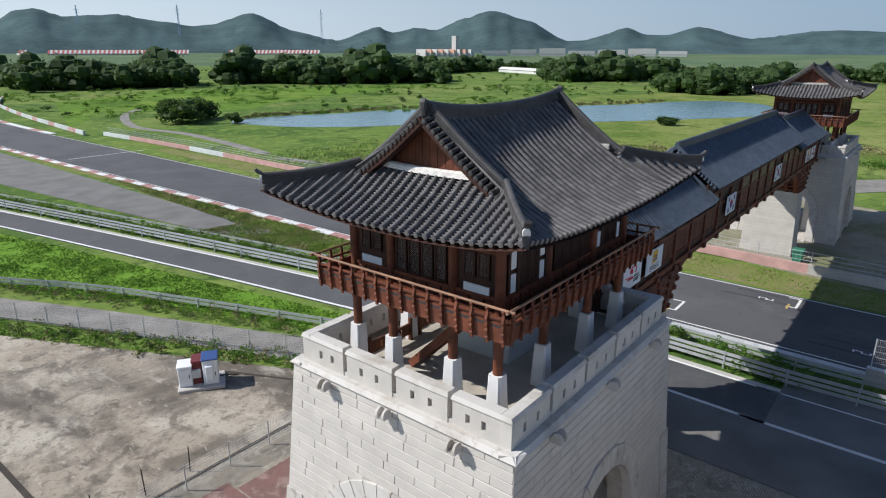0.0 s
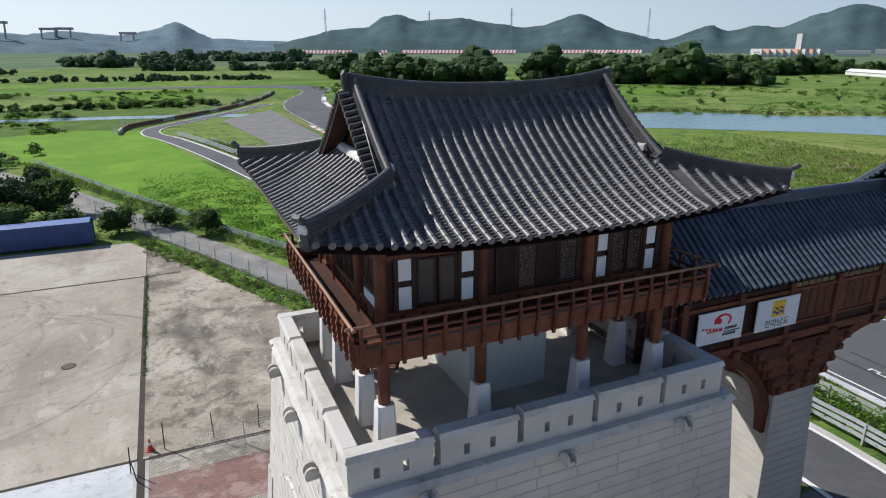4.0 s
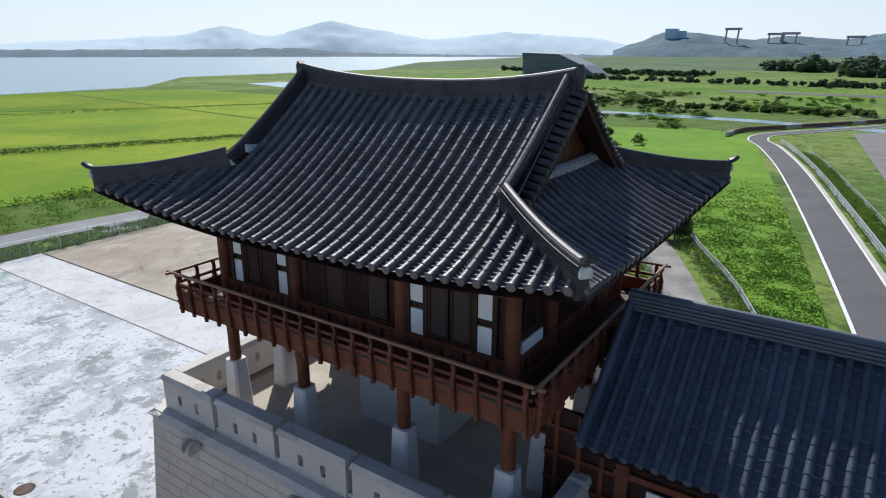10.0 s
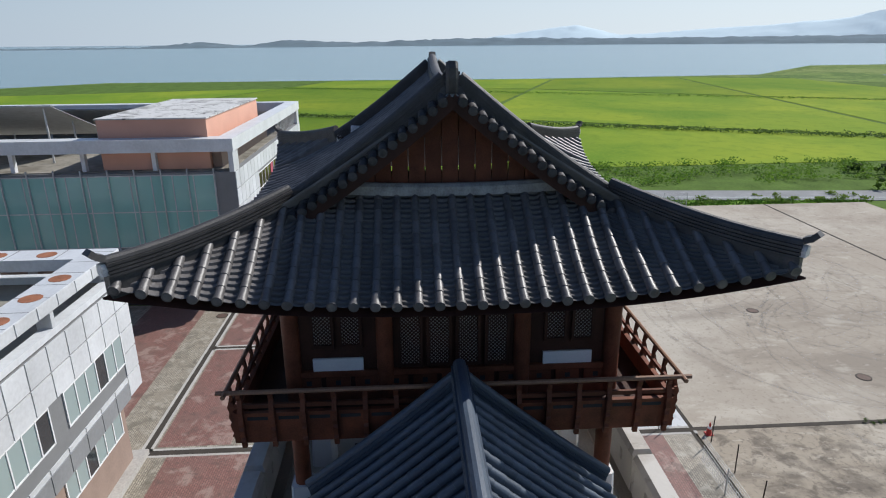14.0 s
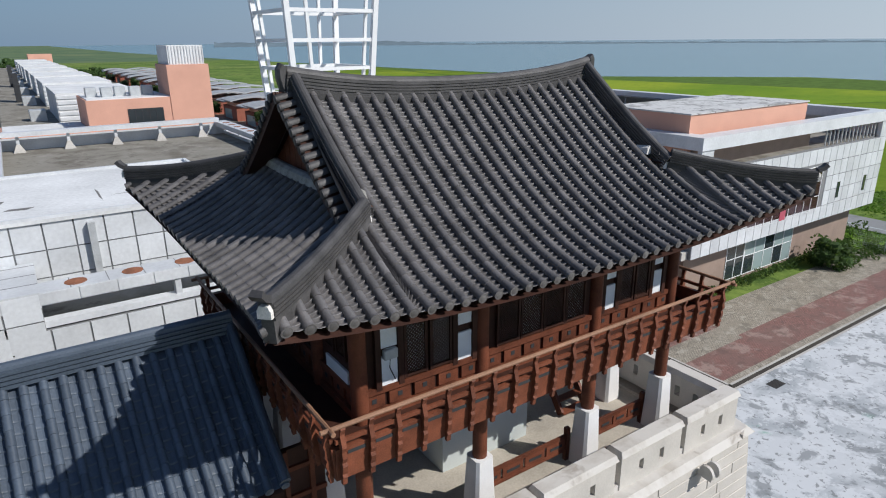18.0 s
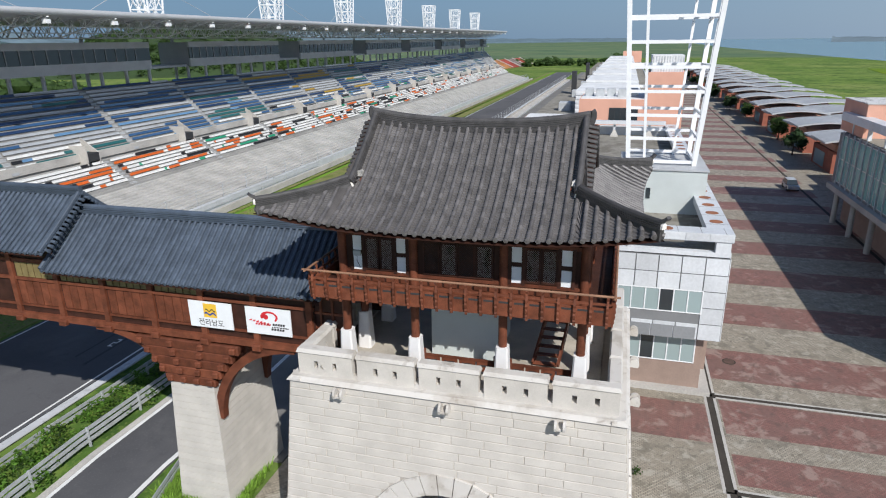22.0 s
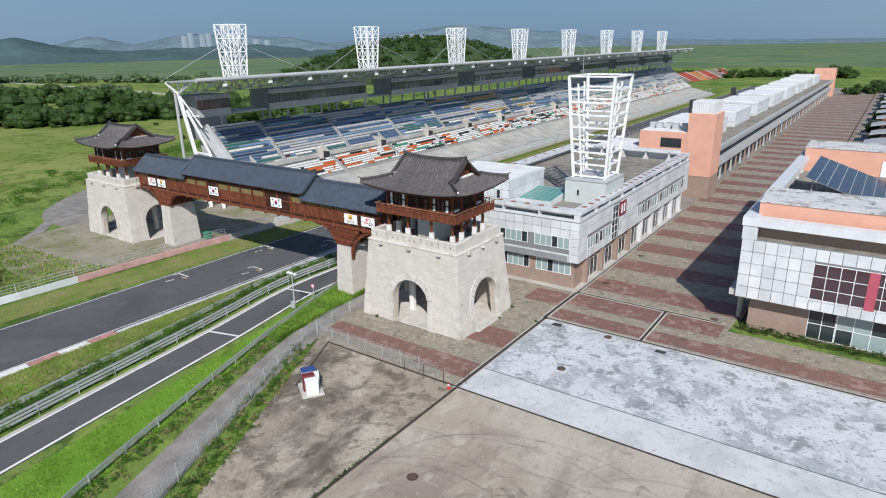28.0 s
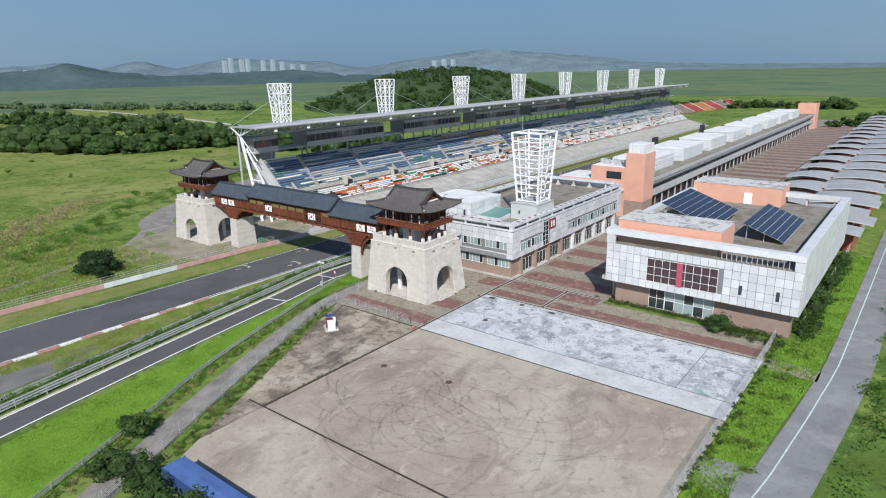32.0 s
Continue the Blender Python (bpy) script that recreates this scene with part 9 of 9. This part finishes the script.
def emblem_red(x0, x1, s):
    ob, W, H = board(x0, x1, s)
    tagged(ob, "white board with a red swirl emblem and black bars")
    out = [(x * 1.25, 0.04 + z * 0.8) for x, z in disc_poly(0.05, 0.24, 0.34, -0.9, 3.6, 22)]
    inn = [(x * 1.25, 0.04 + z * 0.8) for x, z in disc_poly(0.08, 0.24, 0.23, -0.7, 3.4, 22)][::-1]
    flat(ob, "swirl", out + inn, SIGN_RED)
    flat(ob, "swirl_head", disc_poly(-0.10, 0.22, 0.12), SIGN_RED)
    for i in range(6):
        flat(ob, "dash", [(-0.92 + i * 0.17, 0.04 - i * 0.025), (-0.80 + i * 0.17, 0.06 - i * 0.02), (-0.82 + i * 0.17, -0.02 - i * 0.035), (-0.94 + i * 0.17, -0.02 - i * 0.03)], SIGN_RED)
        flat(ob, "dash", [(-0.62 + i * 0.13, -0.10 - i * 0.01), (-0.53 + i * 0.13, -0.09), (-0.56 + i * 0.13, -0.19), (-0.65 + i * 0.13, -0.20)], SIGN_RED)
    for k, (a, b, z, h) in enumerate(((0.20, 0.82, -0.16, 0.10), (0.16, 0.98, -0.27, 0.05), (0.12, 0.78, -0.40, 0.10))):
        n = 5 if h > 0.06 else 11
        for i in range(n):
            u0 = a + (b - a) * i / n
            u1 = a + (b - a) * (i + 0.78) / n
            flat(ob, "letter_bar", [(u0, z), (u1, z), (u1 + 0.02, z + h), (u0 + 0.02, z + h)], BLACK)


def emblem_yellow(x0, x1, s):
    ob, W, H = board(x0, x1, s)
    tagged(ob, "white board with a yellow emblem and dark lettering")
    flat(ob, "emblem", [(-0.34, -0.12), (0.34, -0.12), (0.34, 0.55), (-0.34, 0.55)], YELLOW)
    wave = [(-0.30 + 0.6 * i / 12, 0.10 + 0.05 * math.sin(i * 0.9)) for i in range(13)]
    flat(ob, "wave", wave + [(x, z - 0.09) for x, z in wave[::-1]], SIGN_BLUE, 2)
    wave = [(-0.24 + 0.5 * i / 12, 0.26 + 0.05 * math.sin(i * 0.9 + 0.5)) for i in range(13)]
    flat(ob, "wave", wave + [(x, z - 0.06) for x, z in wave[::-1]], BLACK, 2)
    txt = bpy.data.curves.new("lettering", "FONT")
    txt.body, txt.size, txt.align_x, txt.extrude = "전라남도", 0.36, "CENTER", 0.004
    txt.materials.append(BLACK)
    t = new("lettering", txt)
    t.parent = ob
    t.matrix_basis = pose(0, -0.028, -0.50, 90, 0, 0)


def national_flag(x0, x1, s):
    ob, W, H = board(x0, x1, s, 10.38, 11.72)
    tagged(ob, "white flag board with a red and blue disc", "flag", "bridge flags")
    r = 0.30
    tilt = -0.55
    up, dn = disc_poly(0, 0, r, tilt, tilt + math.pi, 16), disc_poly(0, 0, r, tilt + math.pi, tilt + 2 * math.pi, 16)
    flat(ob, "red_half", up, SIGN_RED)
    flat(ob, "blue_half", dn, SIGN_BLUE)
    flat(ob, "red_lobe", disc_poly(-r / 2 * math.cos(tilt), -r / 2 * math.sin(tilt), r / 2), SIGN_RED, 2)
    flat(ob, "blue_lobe", disc_poly(r / 2 * math.cos(tilt), r / 2 * math.sin(tilt), r / 2), SIGN_BLUE, 2)
    for sx, sz in ((-1, 1), (1, 1), (-1, -1), (1, -1)):
        c, d = Vector((sx * 0.62, sz * 0.38)), Vector((sx * 0.62, sz * 0.38)).normalized()
        e = Vector((-d.y, d.x))
        for k in (-1, 0, 1):
            p = c + d * k * 0.085
            flat(ob, "trigram_bar", [tuple(p + e * 0.16 + d * 0.028), tuple(p - e * 0.16 + d * 0.028), tuple(p - e * 0.16 - d * 0.028), tuple(p + e * 0.16 - d * 0.028)], BLACK)


for s, off in ((1, 0.0), (-1, -0.28)):
    emblem_red(7.75 + off, 9.98 + off, s)
    emblem_yellow(10.68 + off, 12.92 + off, s)
    emblem_yellow(53.4, 55.6, s)
    emblem_red(56.2, 58.4, s)
    national_flag(24.95 + off, 27.15 + off, s)
    national_flag(39.25, 41.5, s)
# glazed slats between the bridge posts
AMBER = mat("amber_lattice", (0.20, 0.155, 0.065), 0.6, 0.25, 2, 12, 0.05)
for s in (-1, 1):
    for i in range(20):
        x0, x1 = 6.9 + 54.2 * i / 20 + 0.2, 6.9 + 54.2 * (i + 1) / 20 - 0.2
        if any(a < (x0 + x1) / 2 < b for a, b in ((7, 13.2), (53, 59), (24, 28), (38.5, 42))):
            continue
        me = Geo().box(0, (x1 - x0) / 6 - 0.06, -0.02, 0.02, 0, 0.75).mesh("lattice_pane", AMBER)
        for k in range(6):
            piece("lattice_pane", me, bridge, Matrix.Translation((x0 + (x1 - x0) * k / 6, s * (HB + 0.02), 11.52)))
        for k in range(5):
            part("board", Geo().box(x0 + (x1 - x0) * k / 5 + 0.02, x0 + (x1 - x0) * (k + 1) / 5 - 0.02, *sorted((s * HB, s * (HB + 0.04))), 10.08, 11.3), WOOD, bridge)

# ---- loose things in the yard and by the track ----
for k, (x0, x1) in enumerate(((-30.1, -17.9), (-42.4, -30.3))):
    c = thing("shipping_container", "blue corrugated shipping container on the yard edge", "container", "blue containers", at=((x0 + x1) / 2, 58.9, -0.01))
    L = (x1 - x0) / 2
    part("body", Geo().box(-L, L, -1.18, 1.18, 0.15, 2.5), BLUE_PAINT, c)
    for i in range(30):
        x = -L + 0.2 + i * (2 * L - 0.4) / 29
        for s in (-1, 1):
            part("rib", Geo().hull([(x - 0.09, s * 1.18, 0.3), (x + 0.09, s * 1.18, 0.3), (x + 0.05, s * 1.22, 0.3), (x - 0.05, s * 1.22, 0.3)], [(x - 0.09, s * 1.18, 2.4), (x + 0.09, s * 1.18, 2.4), (x + 0.05, s * 1.22, 2.4), (x - 0.05, s * 1.22, 2.4)]), BLUE_PAINT, c)
    part("roof", Geo().hull([(-L, -1.22, 2.5), (L, -1.22, 2.5), (L, 1.22, 2.5), (-L, 1.22, 2.5)], [(-L, -0.05, 2.62), (L, -0.05, 2.62), (L, 0.05, 2.62), (-L, 0.05, 2.62)]), mat("faded_blue_roof", (0.075, 0.14, 0.34), 0.6, 0.3, 0.6, 8, 0.1) if k == 0 else bpy.data.materials["faded_blue_roof"], c)
    for i in (-L, L):
        for s in (-1.2, 1.2):
            part("corner_post", Geo().box(i - 0.08, i + 0.08, s - 0.06, s + 0.06, 0, 2.55), BLUE_PAINT, c)
    part("sill", Geo().box(-L, L, -1.2, 1.2, 0, 0.16), RUBBER, c)
cab = thing("electric_cabinet", "three white and red electric cabinets on a concrete base", "cabinet", at=(-1.0, 22.55, 0))
cab.rotation_euler = (0, 0, radians(-33))
part("base", Geo().cham(-1.35, 1.55, -1.05, 1.05, -0.02, 0.2, 0.04), PALE_CON, cab)
for x, w, d0, d1, h, mb, mr in ((-0.85, 0.85, -0.55, 0.6, 1.55, WHITE_STEEL, WHITE_STEEL), (-0.1, 0.6, -0.35, 0.75, 1.75, mat("maroon_steel", (0.16, 0.028, 0.028), 0.5, 0.2, 2, 15, 0.05), bpy.data.materials["maroon_steel"]), (0.72, 0.95, -0.65, 0.65, 1.9, WHITE_STEEL, BLUE_PAINT)):
    b = part("cabinet_body", Geo().cham(x - w / 2, x + w / 2, d0, d1, 0.2, h, 0.04), mb, cab)
    part("cabinet_roof", Geo().cham(x - w / 2 - 0.05, x + w / 2 + 0.05, d0 - 0.05, d1 + 0.05, h, h + 0.09, 0.03), mr, b)
    part("door", Geo().box(x - w / 2 + 0.07, x + w / 2 - 0.07, d0 - 0.03, d0, 0.35, h - 0.15), mb, b)
    part("handle", Geo().box(x + w / 2 - 0.2, x + w / 2 - 0.15, d0 - 0.07, d0 - 0.03, 0.8, 1.05), BLACK, b)
part("meter_box", Geo().cham(-0.42, 0.12, -0.62, -0.35, 0.75, 1.3, 0.03), STEEL, cab)
part("cooling_unit", Geo().cham(0.42, 0.9, -0.95, -0.65, 0.6, 1.6, 0.04), WHITE, cab, "white cooling unit on the cabinet door")
part("conduit", Geo().tube([(1.25, 0.2, 0.25), (1.9, 0.5, 0.1), (2.4, 0.4, 0.02)], 0.05, 6), BLACK, cab)
cone = thing("traffic_cone", "red plastic traffic cone on the paving corner", "traffic cone", at=(-12.0, 14.9, 0))
part("foot", Geo().cham(-0.2, 0.2, -0.2, 0.2, 0, 0.04, 0.02), RED, cone)
part("body", Geo().tube([(0, 0, 0.04), (0, 0, 0.7)], [0.15, 0.03], 12), RED, cone, smooth=True)
part("band", Geo().tube([(0, 0, 0.34), (0, 0, 0.48)], [0.104, 0.079], 12), WHITE, cone, smooth=True)
for x, y, h, tilt in ((-12.9, 13.2, 1.5, 4), (-12.6, 12.4, 1.1, -6), (-11.3, 14.7, 1.6, 2), (-8.8, 14.7, 1.6, -2), (-6.4, 14.7, 1.5, 3)):
    tagged(part("stake", Geo().tube([(x, y, 0), (x + tilt * 0.02, y, h)], 0.03, 7), RUBBER), "rusty thin steel stake in the paving", "stake", "steel stakes")
pole = thing("camera_pole", "steel camera pole with a cross arm beside the pit exit", "pole", at=(14.9, 10.2, -0.05))
part("mast", Geo().tube([(0, 0, 0), (0, 0, 5.2)], [0.09, 0.06], 10), STEEL, pole, smooth=True)
part("arm", Geo().beam((-0.7, 0, 5.05), (0.7, 0, 5.05), 0.07, 0.07), STEEL, pole)
for x in (-0.6, 0.1, 0.6):
    part("camera_box", Geo().cham(x - 0.12, x + 0.12, -0.2, 0.2, 5.08, 5.3, 0.03), WHITE_STEEL, pole)
part("control_box", Geo().cham(-0.25, 0.25, 0.08, 0.4, 0.6, 1.5, 0.03), STEEL, pole)
rsn = thing("road_sign", "small round red and white road sign on a post", "road sign", at=(15.9, 6.0, -0.05))
part("post", Geo().tube([(0, 0, 0), (0, 0, 2.0)], 0.035, 8), STEEL, rsn)
part("plate", Geo().tube([(0.02, 0.03, 1.9), (0.02, 0.06, 1.9)], 0.32, 20), SIGN_RED, rsn)
part("face", Geo().tube([(0.02, 0.06, 1.9), (0.02, 0.065, 1.9)], 0.23, 20), WHITE, rsn)
car = thing("parked_car", "small silver hatchback parked at the kerb", "car", at=(-31.0, -80.5, 0))
SILVER = mat("silver_car_paint", (0.60, 0.61, 0.62), 0.3, 0.05, 1, 10, 0.0, metal=0.4)
part("body", Geo().hull([(-0.85, -2.0, 0.3), (0.85, -2.0, 0.3), (0.85, 2.0, 0.3), (-0.85, 2.0, 0.3)], [(-0.82, -2.05, 0.85), (0.82, -2.05, 0.85), (0.82, 2.0, 0.8), (-0.82, 2.0, 0.8)]), SILVER, car)
part("cabin", Geo().hull([(-0.8, -1.9, 0.85), (0.8, -1.9, 0.85), (0.8, 1.0, 0.82), (-0.8, 1.0, 0.82)], [(-0.62, -1.5, 1.45), (0.62, -1.5, 1.45), (0.62, 0.25, 1.45), (-0.62, 0.25, 1.45)]), GLASS_DARK, car)
part("roof", Geo().cham(-0.63, 0.63, -1.52, 0.27, 1.44, 1.5, 0.03), SILVER, car)
for x in (-0.8, 0.8):
    for y in (-1.3, 1.3):
        w = part("wheel", Geo().tube([(x - 0.1, y, 0.31), (x + 0.1, y, 0.31)], 0.31, 14), BLACK, car)
        part("rim", Geo().tube([(x - 0.11, y, 0.31), (x + 0.11, y, 0.31)], 0.19, 10), STEEL, w)
bin_ob = thing("waste_bin", "green plastic waste bin by the far pier", "bin", at=(52.3, -3.4, 0))
GREEN = mat("green_plastic", (0.03, 0.20, 0.12), 0.5, 0.15, 1, 10, 0.02)
part("body", Geo().hull([(-0.5, -0.4, 0), (0.5, -0.4, 0), (0.5, 0.4, 0), (-0.5, 0.4, 0)], [(-0.62, -0.5, 1.1), (0.62, -0.5, 1.1), (0.62, 0.5, 1.1), (-0.62, 0.5, 1.1)]), GREEN, bin_ob)
part("lid", Geo().cham(-0.68, 0.68, -0.55, 0.55, 1.1, 1.22, 0.03), GREEN, bin_ob)

# ---- trees near by ----
for i, (x, y, h, r) in enumerate(((-58, 86, 5.4, 4.6), (-52, 88, 5.0, 4.2), (-66, 90, 4.4, 4.2), (-60, 151, 4.6, 4.0), (-65, 117, 5.6, 2.6), (-69, 144, 3.0, 3.2), (-43, 132, 3.6, 3.0), (-27, 84, 5.0, 2.9), (-41, 114.5, 2.6, 2.0))):
    tree(x, y, h, r, 1400, 300 + i, LEAF_DARK if i in (4, 7) else LEAF, "dark bushy tree in the rough meadow", 0.3, 0.0)
for i, (x, y, h, r) in enumerate(((-27.5, 71, 6.0, 4.2), (-23.0, 74, 5.2, 3.6), (-31.5, 70, 4.6, 3.2), (-38, 67.5, 6.2, 4.0), (-43.5, 68, 6.8, 4.4), (-49, 69, 6.4, 4.2), (-54.5, 70.5, 6, 4.0), (-33.8, 66.5, 3.6, 2.4), (-60, 74, 5.2, 3.6), (-46, 73, 6.5, 4.2), (-40, 73.5, 5.8, 4.0))):
    tree(x, y, h, r, 1900, 100 + i, LEAF if i % 3 else LEAF_DARK, "dense bushy broadleaf tree behind the containers", 0.27, 0.02)
for i, (x, y, h, r) in enumerate(((60.0, 31, 4.0, 3.6), (63.5, 30.0, 4.6, 3.9), (66.6, 29.6, 3.8, 3.0), (61.8, 32.4, 4.2, 3.4), (56.3, 32.5, 2.6, 1.4))):
    tree(x, y, h, r, 1700, 130 + i, LEAF_DARK, "dense dark evergreen bush by the far wall", 0.24, 0.0)
for i, (x, y, h, r) in enumerate(((-6.3, 57, 3.2, 2.0), (-15.5, 61.5, 4.0, 2.6), (-11, 62.5, 3, 2.2), (-26, 62.5, 4.5, 2.6), (-20.5, 62.8, 3.8, 2.4))):
    tree(x, y, h, r, 800, 140 + i, LEAF, "leafy green shrub beside the service path", 0.2, 0.0)
for i in range(9):
    tree(-60.8 - (i % 3) * 0.7, -18.5 - i * 5.2, 2.6 + (i * 7 % 5) * 0.5, 1.9, 620, 160 + i, LEAF, "leafy green shrub along the building", 0.2, 0.0)
for i in range(15):
    tree(-52.0 - (i % 3) * 2.5, -68.5 - i * 21.0, 4.0 + (i * 5 % 4) * 0.4, 2.8, 420, 240 + i, LEAF, "small green tree between the paddock sheds", 0.3, 0.0)
    if i % 3 != 1:
        tree(-38.0 - (i % 2) * 1.5, -70 - i * 21.0, 4.2 + (i * 5 % 4) * 0.5, 2.5, 420, 180 + i, LEAF if i % 2 else LEAF_DARK, "small green tree between the paddock sheds", 0.3, 0.1)
tree(79, 164, 7.4, 8, 1900, 210, LEAF, "broad dark green tree clump in the meadow", 0.5, 0.0)
tree(164.6, 50.5, 2.6, 3.4, 700, 212, LEAF, "round green bush before the pond", 0.35, 0.0)
tree(88, 151, 3, 3.2, 600, 213, LEAF, "round green bush beside the pond", 0.35, 0.0)
tree(88, 169, 6.2, 7, 1500, 211, LEAF, "broad dark green tree clump in the meadow", 0.5, 0.0)
tree(-51, -12.2, 3.0, 2.3, 800, 220, LEAF, "overgrown green shrub at the building front", 0.2, 0.0)
hedge_pts = [(x * 0.55 - 59, -14.3 + 0.15 * math.sin(x), 0.45, 0.5, 0.95) for x in range(0, 49)]
thicket("front_hedge", "clipped dark green hedge along the building front", hedge_pts, LEAF, 90, 0.10, 230)
thicket("front_weeds", "weeds spilling from the hedge", [(rw.uniform(-60, -50), rw.uniform(-14.5, -11), 0.8, 0.8, rw.uniform(0.4, 1.0)) for i in range(36)], LEAF, 60, 0.13, 231)
thicket("base_tuft", "green weed tufts at the tower foot", [(-7.6, -5.4, 0.35, 0.35, 0.5), (4.9, 6.0, 0.3, 0.3, 0.4), (-7.9, -1.8, 0.25, 0.25, 0.3), (-12.0, -3.2, 0.4, 0.4, 0.35)], LEAF, 60, 0.08, 232)

# small fittings
rod = thing("lightning_rod", "thin steel lightning rod on top of the frame tower", "rod", at=(-8.55, -28.4, 27.2))
part("pole", Geo().tube([(2.2, 1.2, 0), (2.2, 1.2, 3.4)], 0.06, 6), GREY_CLAD, rod)
part("foot", Geo().cham(-3.3, 3.3, 1.1, 1.3, -0.1, 0.06, 0.02), WHITE_STEEL, rod)
jb = thing("junction_box", "small grey plastic junction box on the pavilion wall", "electrical box", at=(4.0, 3.25, 14.5))
part("body", Geo().cham(-0.15, 0.15, 0.0, 0.12, 0.0, 0.2, 0.02), mat("grey_plastic", (0.45, 0.47, 0.48), 0.5, 0.1, 3, 20, 0.03), jb)
part("cable", Geo().tube([(0.0, 0.06, 0.0), (0.02, 0.06, -0.2), (-0.1, 0.05, -0.5)], 0.012, 5), BLACK, jb)
sticks = thing("stick_bundle", "bundle of pale dry sticks leaning in the battlement corner", "sticks", at=(5.35, 4.3, 9.74))
rsb = random.Random(17)
for i in range(14):
    a, b = rsb.uniform(-0.35, 0.35), rsb.uniform(-0.3, 0.3)
    part("stick", Geo().tube([(a, b, 0.0), (a + rsb.uniform(-0.2, 0.35), b + rsb.uniform(-0.1, 0.3), rsb.uniform(0.6, 1.0))], 0.016, 5), mat("dry_stick", (0.42, 0.38, 0.33), 0.8, 0.2, 5, 30, 0.1) if i == 0 else bpy.data.materials["dry_stick"], sticks)
